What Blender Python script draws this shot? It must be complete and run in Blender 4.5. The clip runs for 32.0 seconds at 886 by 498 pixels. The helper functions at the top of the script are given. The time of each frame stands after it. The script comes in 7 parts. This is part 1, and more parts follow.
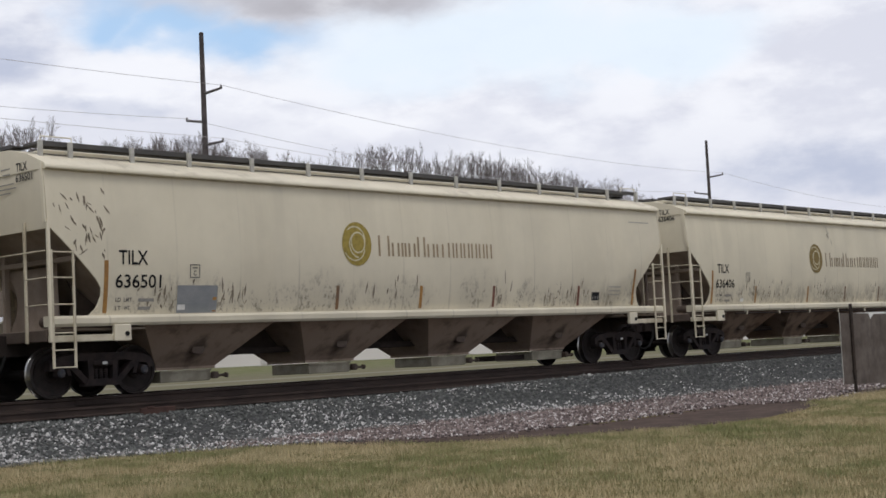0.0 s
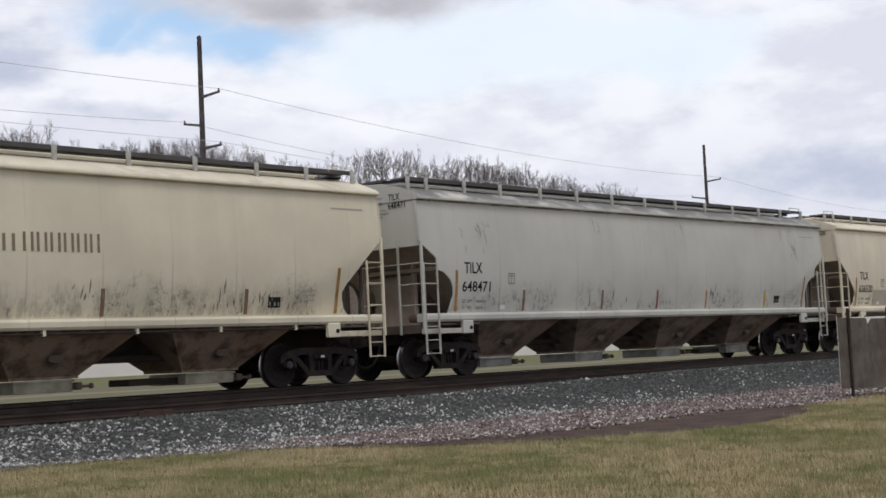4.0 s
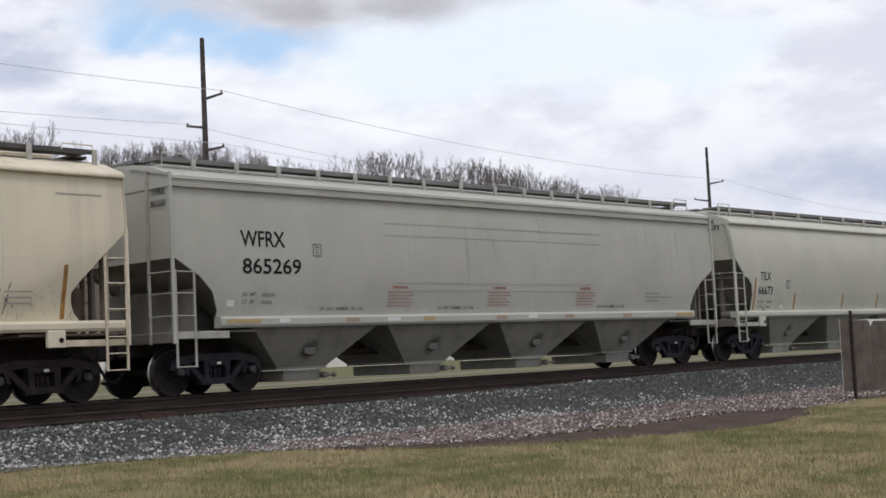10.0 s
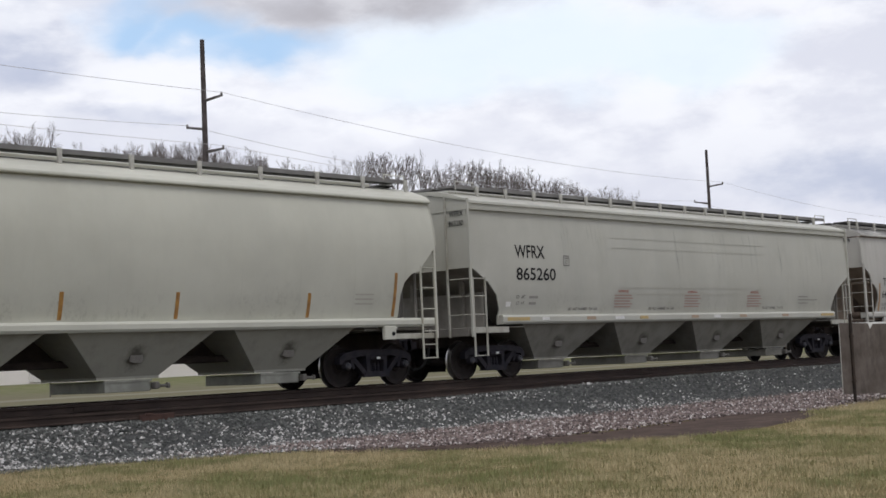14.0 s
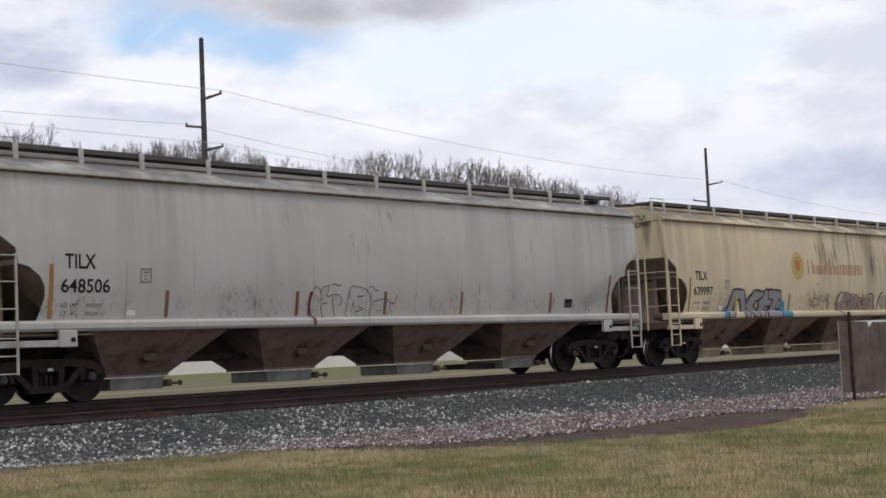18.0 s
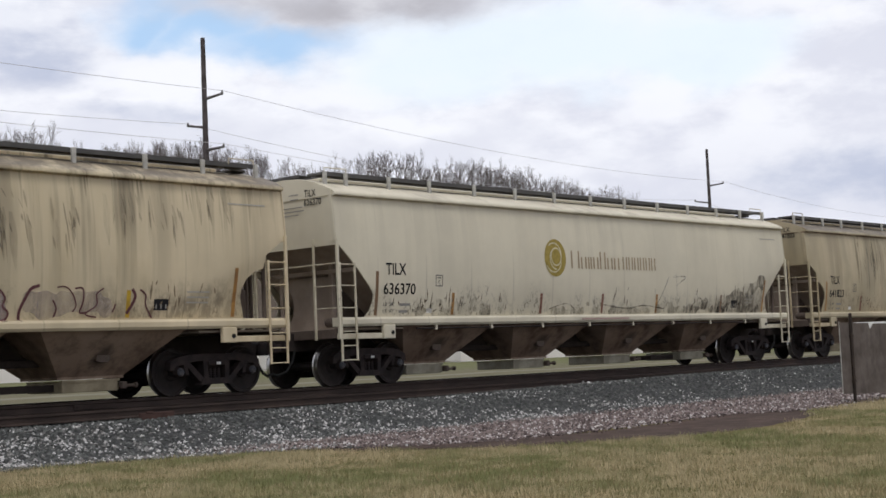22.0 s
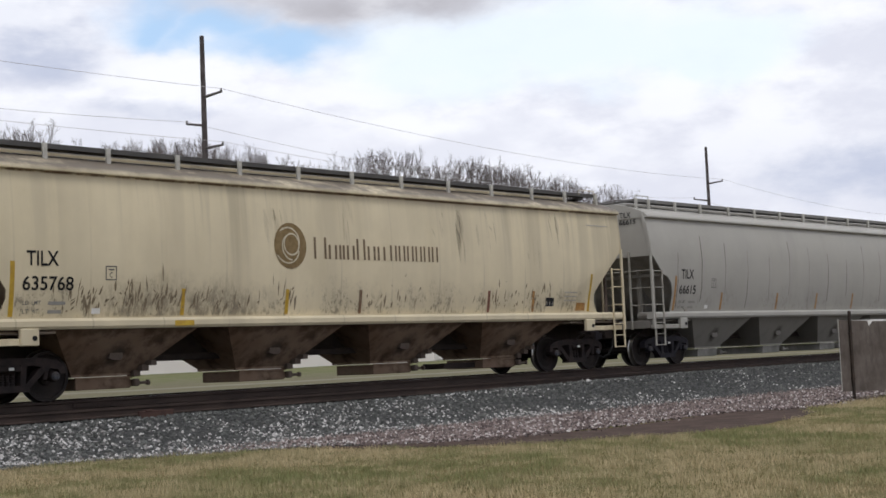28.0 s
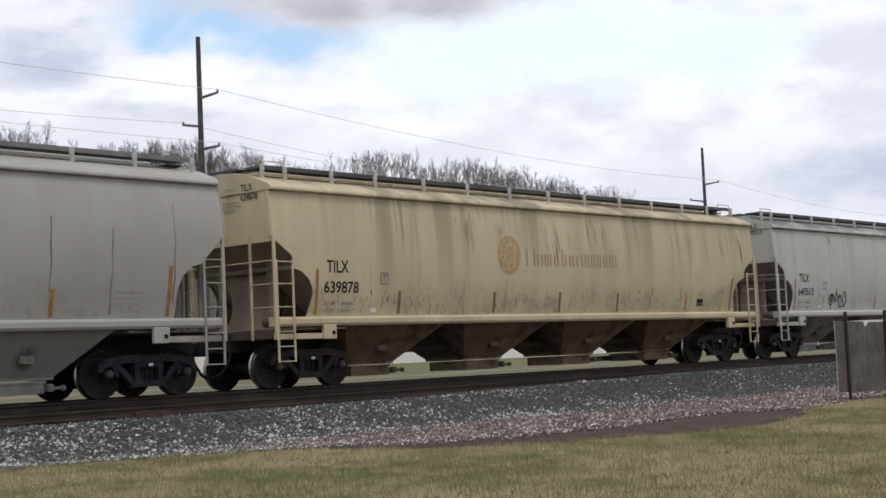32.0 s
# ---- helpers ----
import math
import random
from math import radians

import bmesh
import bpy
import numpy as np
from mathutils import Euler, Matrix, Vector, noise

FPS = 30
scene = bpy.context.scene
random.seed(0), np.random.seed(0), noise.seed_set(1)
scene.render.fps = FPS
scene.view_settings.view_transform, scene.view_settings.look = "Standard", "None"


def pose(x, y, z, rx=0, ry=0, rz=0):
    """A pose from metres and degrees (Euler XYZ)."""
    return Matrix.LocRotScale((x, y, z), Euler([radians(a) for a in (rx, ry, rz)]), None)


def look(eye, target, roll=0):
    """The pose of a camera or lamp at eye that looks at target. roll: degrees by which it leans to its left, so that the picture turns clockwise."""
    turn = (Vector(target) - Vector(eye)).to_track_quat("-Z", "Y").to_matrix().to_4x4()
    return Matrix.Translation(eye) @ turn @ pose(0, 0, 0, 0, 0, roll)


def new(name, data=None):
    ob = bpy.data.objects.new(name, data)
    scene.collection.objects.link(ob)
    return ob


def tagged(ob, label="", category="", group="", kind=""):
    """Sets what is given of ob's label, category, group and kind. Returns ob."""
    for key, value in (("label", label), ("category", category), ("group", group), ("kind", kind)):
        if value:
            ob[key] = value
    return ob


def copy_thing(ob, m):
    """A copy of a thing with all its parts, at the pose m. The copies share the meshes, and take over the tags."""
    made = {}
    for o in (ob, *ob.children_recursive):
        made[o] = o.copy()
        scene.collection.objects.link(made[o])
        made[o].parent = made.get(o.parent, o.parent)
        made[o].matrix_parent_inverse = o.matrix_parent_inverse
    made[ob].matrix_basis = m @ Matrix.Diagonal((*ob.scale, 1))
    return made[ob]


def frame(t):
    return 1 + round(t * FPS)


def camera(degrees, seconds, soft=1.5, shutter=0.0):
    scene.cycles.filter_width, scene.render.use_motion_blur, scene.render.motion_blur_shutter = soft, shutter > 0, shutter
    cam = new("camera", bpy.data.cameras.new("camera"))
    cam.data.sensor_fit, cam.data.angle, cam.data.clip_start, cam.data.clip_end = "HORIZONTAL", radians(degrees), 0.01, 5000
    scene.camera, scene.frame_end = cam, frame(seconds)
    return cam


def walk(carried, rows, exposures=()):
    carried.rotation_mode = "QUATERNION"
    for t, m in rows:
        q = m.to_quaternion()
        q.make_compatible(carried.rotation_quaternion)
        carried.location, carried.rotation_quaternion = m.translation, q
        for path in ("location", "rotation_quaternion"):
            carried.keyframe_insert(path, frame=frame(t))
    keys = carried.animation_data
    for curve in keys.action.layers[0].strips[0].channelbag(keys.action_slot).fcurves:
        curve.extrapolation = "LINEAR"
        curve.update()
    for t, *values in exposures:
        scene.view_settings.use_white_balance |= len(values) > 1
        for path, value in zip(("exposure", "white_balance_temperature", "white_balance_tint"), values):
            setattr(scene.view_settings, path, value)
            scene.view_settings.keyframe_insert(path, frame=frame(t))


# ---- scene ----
# The clip's camera stands on a lawn beside a main line and trembles a little in the hand.
EYE = (0.0, -23.171, 0.52)


def aim(turn, tilt, roll):
    a, e = radians(turn), radians(tilt)
    way = Vector((math.sin(a) * math.cos(e), math.cos(a) * math.cos(e), math.sin(e)))
    return look(EYE, Vector(EYE) + way, roll)


cam = camera(34.69, 32.0, soft=1.6)
walk(cam, [(t, aim(a, e, r)) for t, a, e, r in (
    (0, 48.119, 4.105, -2.84), (0.5, 48.139, 4.128, -2.85), (1, 48.145, 4.165, -2.80), (1.5, 48.173, 4.172, -2.83),
    (2, 48.173, 4.207, -2.83), (2.5, 48.202, 4.231, -2.78), (3, 48.208, 4.262, -2.78), (3.5, 48.252, 4.262, -2.76),
    (5.5, 47.956, 4.249, -2.75), (6, 47.883, 4.265, -2.76), (6.5, 47.906, 4.258, -2.73), (7, 47.950, 4.286, -2.70),
    (7.5, 47.985, 4.303, -2.75), (8, 48.055, 4.302, -2.72), (8.5, 48.093, 4.306, -2.71), (9, 48.128, 4.315, -2.69),
    (9.5, 48.134, 4.327, -2.68), (10, 48.128, 4.346, -2.70), (10.5, 48.146, 4.358, -2.64), (11, 48.128, 4.337, -2.70),
    (11.5, 48.160, 4.327, -2.70), (12, 48.143, 4.298, -2.64), (12.5, 48.143, 4.291, -2.64), (13, 48.143, 4.336, -2.63),
    (13.5, 48.143, 4.375, -2.56), (14, 48.146, 4.430, -2.59), (14.5, 48.172, 4.442, -2.57), (16.5, 48.172, 4.372, -2.56),
    (17, 48.172, 4.350, -2.58), (17.5, 48.152, 4.350, -2.55), (18, 48.175, 4.357, -2.59), (18.5, 48.178, 4.350, -2.58),
    (19, 48.174, 4.370, -2.50), (19.5, 48.219, 4.374, -2.51), (20, 48.244, 4.377, -2.51), (20.5, 48.279, 4.393, -2.53),
    (21, 48.216, 4.394, -2.56), (21.5, 48.193, 4.389, -2.48), (22, 48.133, 4.382, -2.47), (22.5, 48.120, 4.358, -2.50),
    (23, 48.139, 4.361, -2.52), (23.5, 48.159, 4.354, -2.48), (24, 48.194, 4.323, -2.49), (24.5, 48.187, 4.307, -2.51),
    (25, 48.193, 4.278, -2.49), (25.5, 48.146, 4.256, -2.51), (27.5, 48.130, 4.307, -2.50), (28, 48.162, 4.297, -2.50),
    (28.5, 48.158, 4.271, -2.45), (29, 48.190, 4.248, -2.45), (29.5, 48.206, 4.259, -2.46), (30, 48.193, 4.274, -2.44),
    (30.5, 48.216, 4.315, -2.44), (31, 48.225, 4.333, -2.40), (31.5, 48.181, 4.323, -2.51), (32, 48.311, 4.327, -2.53)
)], exposures=((0.0, -0.05), (10.0, 0.0), (20.0, 0.0), (32.0, 0.07)))

# ---- light ----
SUN_TURN, SUN_HEIGHT = 224.0, 60.0    # degrees from +y towards +x, and above the horizon
world = bpy.data.worlds.new("world")
scene.world = world
world.use_nodes = True
wn, wl = world.node_tree.nodes, world.node_tree.links
wn.clear()
sky = wn.new("ShaderNodeTexSky")
sky.sky_type, sky.sun_disc = "NISHITA", False
sky.sun_elevation, sky.sun_rotation = radians(SUN_HEIGHT), radians(SUN_TURN)
sky_light = wn.new("ShaderNodeBackground")
sky_light.inputs["Strength"].default_value = 0.12
wl.new(sky.outputs[0], sky_light.inputs["Color"])
cloud_light = wn.new("ShaderNodeBackground")
cloud_light.inputs["Color"].default_value = (0.97, 0.95, 1.0, 1)
cloud_light.inputs["Strength"].default_value = 0.80
cloud_mix = wn.new("ShaderNodeMixShader")
cloud_mix.inputs[0].default_value = 0.72
wl.new(sky_light.outputs[0], cloud_mix.inputs[1])
wl.new(cloud_light.outputs[0], cloud_mix.inputs[2])
world_out = wn.new("ShaderNodeOutputWorld")
wl.new(cloud_mix.outputs[0], world_out.inputs[0])

sun_data = bpy.data.lights.new("sun", "SUN")
sun_data.energy, sun_data.angle, sun_data.color = 1.14, radians(22), (1.0, 0.96, 0.9)
sun = new("sun", sun_data)
sun_way = Vector((math.sin(radians(SUN_TURN)) * math.cos(radians(SUN_HEIGHT)), math.cos(radians(SUN_TURN)) * math.cos(radians(SUN_HEIGHT)), math.sin(radians(SUN_HEIGHT))))
sun.matrix_world = look(sun_way * 200, (0, 0, 0))


# ---- materials ----
class Nodes:
    """A small hand for building node materials."""

    def __init__(self, name):
        self.mat = bpy.data.materials.new(name)
        self.mat.use_nodes = True
        self.tree = self.mat.node_tree
        self.bsdf = self.tree.nodes["Principled BSDF"]
        self.coord = self.tree.nodes.new("ShaderNodeTexCoord")
        self.matt = False    # dusty surfaces hardly shine

    def link(self, value, socket):
        if isinstance(value, bpy.types.NodeSocket):
            self.tree.links.new(value, socket)
        elif isinstance(value, (tuple, list)) and socket.type == "RGBA":
            socket.default_value = (*value[:3], 1)
        else:
            socket.default_value = value

    def noise(self, scale, detail=4, rough=0.55, stretch=(1, 1, 1), space="Object", shift=(0, 0, 0)):
        m = self.tree.nodes.new("ShaderNodeMapping")
        m.inputs["Scale"].default_value, m.inputs["Location"].default_value = stretch, shift
        self.tree.links.new(self.coord.outputs[space], m.inputs[0])
        n = self.tree.nodes.new("ShaderNodeTexNoise")
        n.inputs["Scale"].default_value, n.inputs["Detail"].default_value, n.inputs["Roughness"].default_value = scale, detail, rough
        self.tree.links.new(m.outputs[0], n.inputs["Vector"])
        return n.outputs["Fac"]

    def ramp(self, value, lo, hi, a=0.0, b=1.0):
        r = self.tree.nodes.new("ShaderNodeMapRange")
        r.interpolation_type = "SMOOTHSTEP"
        for socket, v in zip(r.inputs, (value, lo, hi, a, b)):
            self.link(v, socket)
        return r.outputs[0]

    def math(self, op, a, b=0.0):
        m = self.tree.nodes.new("ShaderNodeMath")
        m.operation = op
        self.link(a, m.inputs[0]), self.link(b, m.inputs[1])
        return m.outputs[0]

    def mix(self, fac, a, b, blend="MIX"):
        m = self.tree.nodes.new("ShaderNodeMix")
        m.data_type, m.blend_type = "RGBA", blend
        self.link(fac, m.inputs[0]), self.link(a, m.inputs[6]), self.link(b, m.inputs[7])
        return m.outputs[2]

    def axes(self, space="Object"):
        s = self.tree.nodes.new("ShaderNodeSeparateXYZ")
        self.tree.links.new(self.coord.outputs[space], s.inputs[0])
        return s.outputs

    def random(self):
        return self.tree.nodes.new("ShaderNodeObjectInfo").outputs["Random"]

    def island(self):
        return self.tree.nodes.new("ShaderNodeNewGeometry").outputs["Random Per Island"]

    def bump(self, height, strength=0.3, distance=0.01):
        b = self.tree.nodes.new("ShaderNodeBump")
        b.inputs["Strength"].default_value, b.inputs["Distance"].default_value = strength, distance
        self.tree.links.new(height, b.inputs["Height"])
        self.tree.links.new(b.outputs[0], self.bsdf.inputs["Normal"])

    def done(self, colour, rough=0.6, metal=0.0):
        self.link(colour, self.bsdf.inputs["Base Color"])
        self.link(rough, self.bsdf.inputs["Roughness"])
        self.bsdf.inputs["Metallic"].default_value = metal
        if self.matt:
            self.bsdf.inputs["Specular IOR Level"].default_value = 0.1
        return self.mat


def worn(name, colour, other, scale=6.0, rough=0.7, metal=0.0, bump=0.25, fine=60.0):
    """A surface of two tones at two scales."""
    n = Nodes(name)
    n.matt = rough >= 0.7
    big, small = n.noise(scale, 5), n.noise(fine, 3)
    c = n.mix(n.ramp(big, 0.35, 0.68), colour, other)
    c = n.mix(n.ramp(small, 0.3, 0.75, 0.0, 0.45), c, tuple(v * 0.55 for v in colour))
    n.bump(small, bump, 0.004)
    return n.done(c, n.ramp(big, 0.3, 0.7, rough - 0.1, min(1.0, rough + 0.1)), metal)


def paint(name, colour, grime=0.5, streaks=0.2, stain=(0.125, 0.095, 0.07), seams=0.25, seed=0.0, lean=0.0, veil=0.0, roof=0.4, smear=None):
    """Old railcar paint: chalky, with runs of soot from the roof, scuffs low on the side and weld seams."""
    n = Nodes(name)
    x, y, z = n.axes()
    shift = (seed * 7.3, 0, seed * 3.1)
    cloud = n.noise(0.55, 4, 0.6, shift=shift)
    c = n.mix(n.ramp(cloud, 0.3, 0.7), tuple(v * 0.93 for v in colour), tuple(min(1, v * 1.05) for v in colour))
    run = n.noise(1.9, 4, 0.58, (1, 0.2, 0.05), shift=shift)
    broad = n.noise(0.30, 3, 0.6, (1, 1, 0.03), shift=shift)
    fall = n.ramp(n.math("ADD", z, n.math("MULTIPLY", n.noise(1.7, 3, 0.6, (1, 1, 0.01), shift=shift), 3.2)), 3.0, 5.6, 0.15, 1.0)
    runs = n.math("MULTIPLY", n.math("MULTIPLY", n.ramp(run, 0.43, 0.60), n.ramp(broad, 0.40, 0.58, 0.2, 1.0)), fall)
    drip = n.noise(7.5, 3, 0.6, (1, 0.2, 0.035), shift=shift)
    reach = n.ramp(n.math("ADD", z, n.math("MULTIPLY", n.noise(4.0, 2, 0.6, (1, 1, 0.01), shift=shift), 2.6)), 4.1, 5.3)
    drips = n.math("MULTIPLY", n.math("MULTIPLY", n.ramp(drip, 0.55, 0.66), reach), n.ramp(broad, 0.38, 0.60, 0.35, 1.0))
    runs = n.math("MAXIMUM", n.math("MULTIPLY", runs, 0.95 if streaks > 0.8 else 0.75), n.math("MULTIPLY", drips, min(1.0, streaks * 1.3)))
    runs = n.math("MULTIPLY", runs, n.ramp(x, -5.0, 7.0, 1.0 - lean, 1.0))
    c = n.mix(n.math("MULTIPLY", runs, streaks), c, stain)
    scuff = n.noise(3.1, 7, 0.74, (1.25, 1, 0.75), shift=shift)
    fleck = n.noise(8.5, 6, 0.78, (1.3, 1, 0.8), shift=shift)
    lines = n.noise(3.2, 5, 0.7, (1.0, 0.2, 0.16), shift=shift)
    patch = n.noise(0.75, 3, 0.6, (1, 1, 0.7), shift=shift)
    low = n.ramp(n.math("ADD", z, n.math("MULTIPLY", patch, -1.5)), 0.75, 1.5, 1.0, 0.0)
    marks = n.math("MAXIMUM", n.math("MULTIPLY", n.ramp(fleck, 0.515, 0.555), n.ramp(scuff, 0.44, 0.54)), n.math("MAXIMUM", n.ramp(scuff, 0.50, 0.68, 0.0, 0.45), n.ramp(lines, 0.62, 0.70, 0.0, 0.7)))
    rub = n.math("MULTIPLY", n.math("MULTIPLY", marks, n.ramp(patch, 0.36, 0.56, 0.12, 1.0)), n.math("MULTIPLY", low, n.ramp(z, 1.46, 1.52)))
    c = n.mix(n.math("MULTIPLY", rub, grime), c, tuple(v * (0.6 if grime > 0.9 else 1.0) for v in stain))
    if smear:
        x0, x1, strength = smear
        rubbed = n.ramp(n.noise(3.4, 7, 0.8, (1.5, 1, 0.55), shift=shift), 0.40, 0.60)
        where = n.math("MULTIPLY", n.ramp(x, x0 - 0.6, x0 + 0.8), n.ramp(x, x1 - 0.8, x1 + 0.5, 1.0, 0.0))
        where = n.math("MULTIPLY", where, n.ramp(n.math("ADD", z, n.math("MULTIPLY", n.noise(1.2, 4, 0.6, shift=shift), 1.3)), 2.25, 2.95, 1.0, 0.0))
        where = n.math("MULTIPLY", where, n.ramp(z, 1.46, 1.52))
        c = n.mix(n.math("MULTIPLY", n.math("MULTIPLY", where, n.ramp(rubbed, 0.0, 1.0, 0.18, 1.0)), strength), c, (0.115, 0.092, 0.072))
    film = n.math("MULTIPLY", n.ramp(patch, 0.35, 0.65), low)
    c = n.mix(n.math("MULTIPLY", film, grime * 0.4), c, tuple(v * 0.5 + 0.02 for v in colour))
    if veil:
        smoke = n.noise(0.45, 4, 0.65, (1, 1, 0.5), shift=shift)
        c = n.mix(n.ramp(smoke, 0.36, 0.62, veil * 0.25, veil), c, (0.25, 0.222, 0.148))
    dust = n.noise(1.5, 5, 0.65, (1, 1, 0.3), shift=shift)
    c = n.mix(n.ramp(dust, 0.45, 0.75, 0.0, 0.08 + 0.25 * streaks), c, tuple(v * k for v, k in zip(colour, (0.70, 0.665, 0.57))))
    wave = n.math("ABSOLUTE", n.math("SUBTRACT", n.math("FRACT", n.math("MULTIPLY", n.math("ADD", x, 20.02), 0.645)), 0.5))
    seam = n.math("MULTIPLY", n.ramp(wave, 0.006, 0.018, 1.0, 0.0), n.ramp(n.noise(1.3, 3, 0.6, (1, 1, 0.5), shift=shift), 0.42 - 0.25 * seams, 0.62 - 0.25 * seams))
    c = n.mix(n.math("MULTIPLY", seam, n.ramp(z, 2.0, 3.0, seams, 0.3 * seams)), c, stain)
    top = n.math("MULTIPLY", n.ramp(n.math("ADD", z, n.math("MULTIPLY", n.noise(2.0, 4, 0.6, shift=shift), 0.12)), 4.10, 4.25), n.ramp(n.noise(0.9, 5, 0.7, shift=shift), 0.62 - 0.4 * roof, 0.80 - 0.3 * roof))
    upward = n.tree.nodes.new("ShaderNodeSeparateXYZ")
    n.tree.links.new(n.coord.outputs["Normal"], upward.inputs[0])
    top = n.math("MULTIPLY", top, n.ramp(upward.outputs[2], 0.08, 0.3, 0.12, 1.0))    # soot settles on the roof, not on the upright ends
    c = n.mix(n.math("MULTIPLY", top, min(0.92, roof + 0.15)), c, (0.12, 0.10, 0.082) if streaks > 0.6 or (roof > 0.9 and colour[0] > colour[2] * 1.2) else (0.21, 0.165, 0.12) if colour[0] > colour[2] * 1.2 else (0.13, 0.125, 0.12))
    rust = n.math("MULTIPLY", n.ramp(n.math("ABSOLUTE", n.math("SUBTRACT", z, 4.04)), 0.004, 0.03, 1.0, 0.0), n.ramp(n.noise(1.4, 5, 0.7, (1, 1, 0.1), shift=shift), 0.62 - 0.3 * roof, 0.8 - 0.3 * roof))
    c = n.mix(n.math("MULTIPLY", rust, min(0.9, roof)), c, (0.16, 0.085, 0.05))
    speck = n.noise(30, 3, 0.6)
    c = n.mix(n.ramp(speck, 0.60, 0.8, 0.0, 0.25), c, tuple(v * 0.6 for v in colour))
    n.bump(n.noise(1.1, 3, 0.5), 0.12, 0.03)
    n.bsdf.inputs["Specular IOR Level"].default_value = 0.25
    return n.done(c, n.ramp(cloud, 0.3, 0.7, 0.5, 0.66))


def hopper_paint(name, colour, dirt, seed):
    """Paint on the hopper bays under brake dust and mud: blotches, runs and rubbed spots."""
    n = Nodes(name)
    n.matt = True
    x, y, z = n.axes()
    shift = (seed * 5.1, 0, seed * 2.3)
    blot, cloud = n.noise(1.7, 6, 0.68, shift=shift), n.noise(0.5, 3, 0.6, shift=shift)
    run = n.noise(2.6, 5, 0.65, (1, 1, 0.25), shift=shift)
    brown = tuple(v * k for v, k in zip(colour, (0.40, 0.315, 0.265)))
    c = n.mix(n.ramp(cloud, 0.35, 0.65, dirt * 0.72, dirt), colour, brown)
    c = n.mix(n.ramp(blot, 0.44, 0.68, 0.0, dirt * 0.8), c, tuple(v * 0.30 for v in brown))
    c = n.mix(n.ramp(run, 0.55, 0.72, 0.0, dirt * 0.55), c, (0.07, 0.055, 0.042))
    c = n.mix(n.ramp(n.noise(6.5, 5, 0.7, shift=shift), 0.62, 0.76, 0.0, 0.35 * dirt), c, tuple(min(1.0, v * 1.1) for v in colour))
    # rubbed dark where a hammer or a vibrator is used on each bay
    off = n.math("ADD", n.math("SQRT", n.math("ADD", n.math("MULTIPLY", x, x), n.math("MULTIPLY", n.math("SUBTRACT", z, 0.80), n.math("SUBTRACT", z, 0.80)))), n.math("MULTIPLY", n.noise(5, 4, 0.7, shift=shift), 0.35))
    c = n.mix(n.math("MULTIPLY", n.ramp(off, 0.25, 0.46, 1.0, 0.0), 0.75), c, (0.055, 0.048, 0.042))
    n.bump(n.noise(40, 3), 0.2, 0.004)
    return n.done(c, 0.85)


def plain(name, colour, rough=0.55, metal=0.0, vary=0.25):
    n = Nodes(name)
    n.matt = metal == 0.0 and rough >= 0.5
    c = n.mix(n.ramp(n.noise(9, 4), 0.3, 0.7, 0, vary), colour, tuple(v * 0.55 for v in colour))
    return n.done(c, rough, metal)


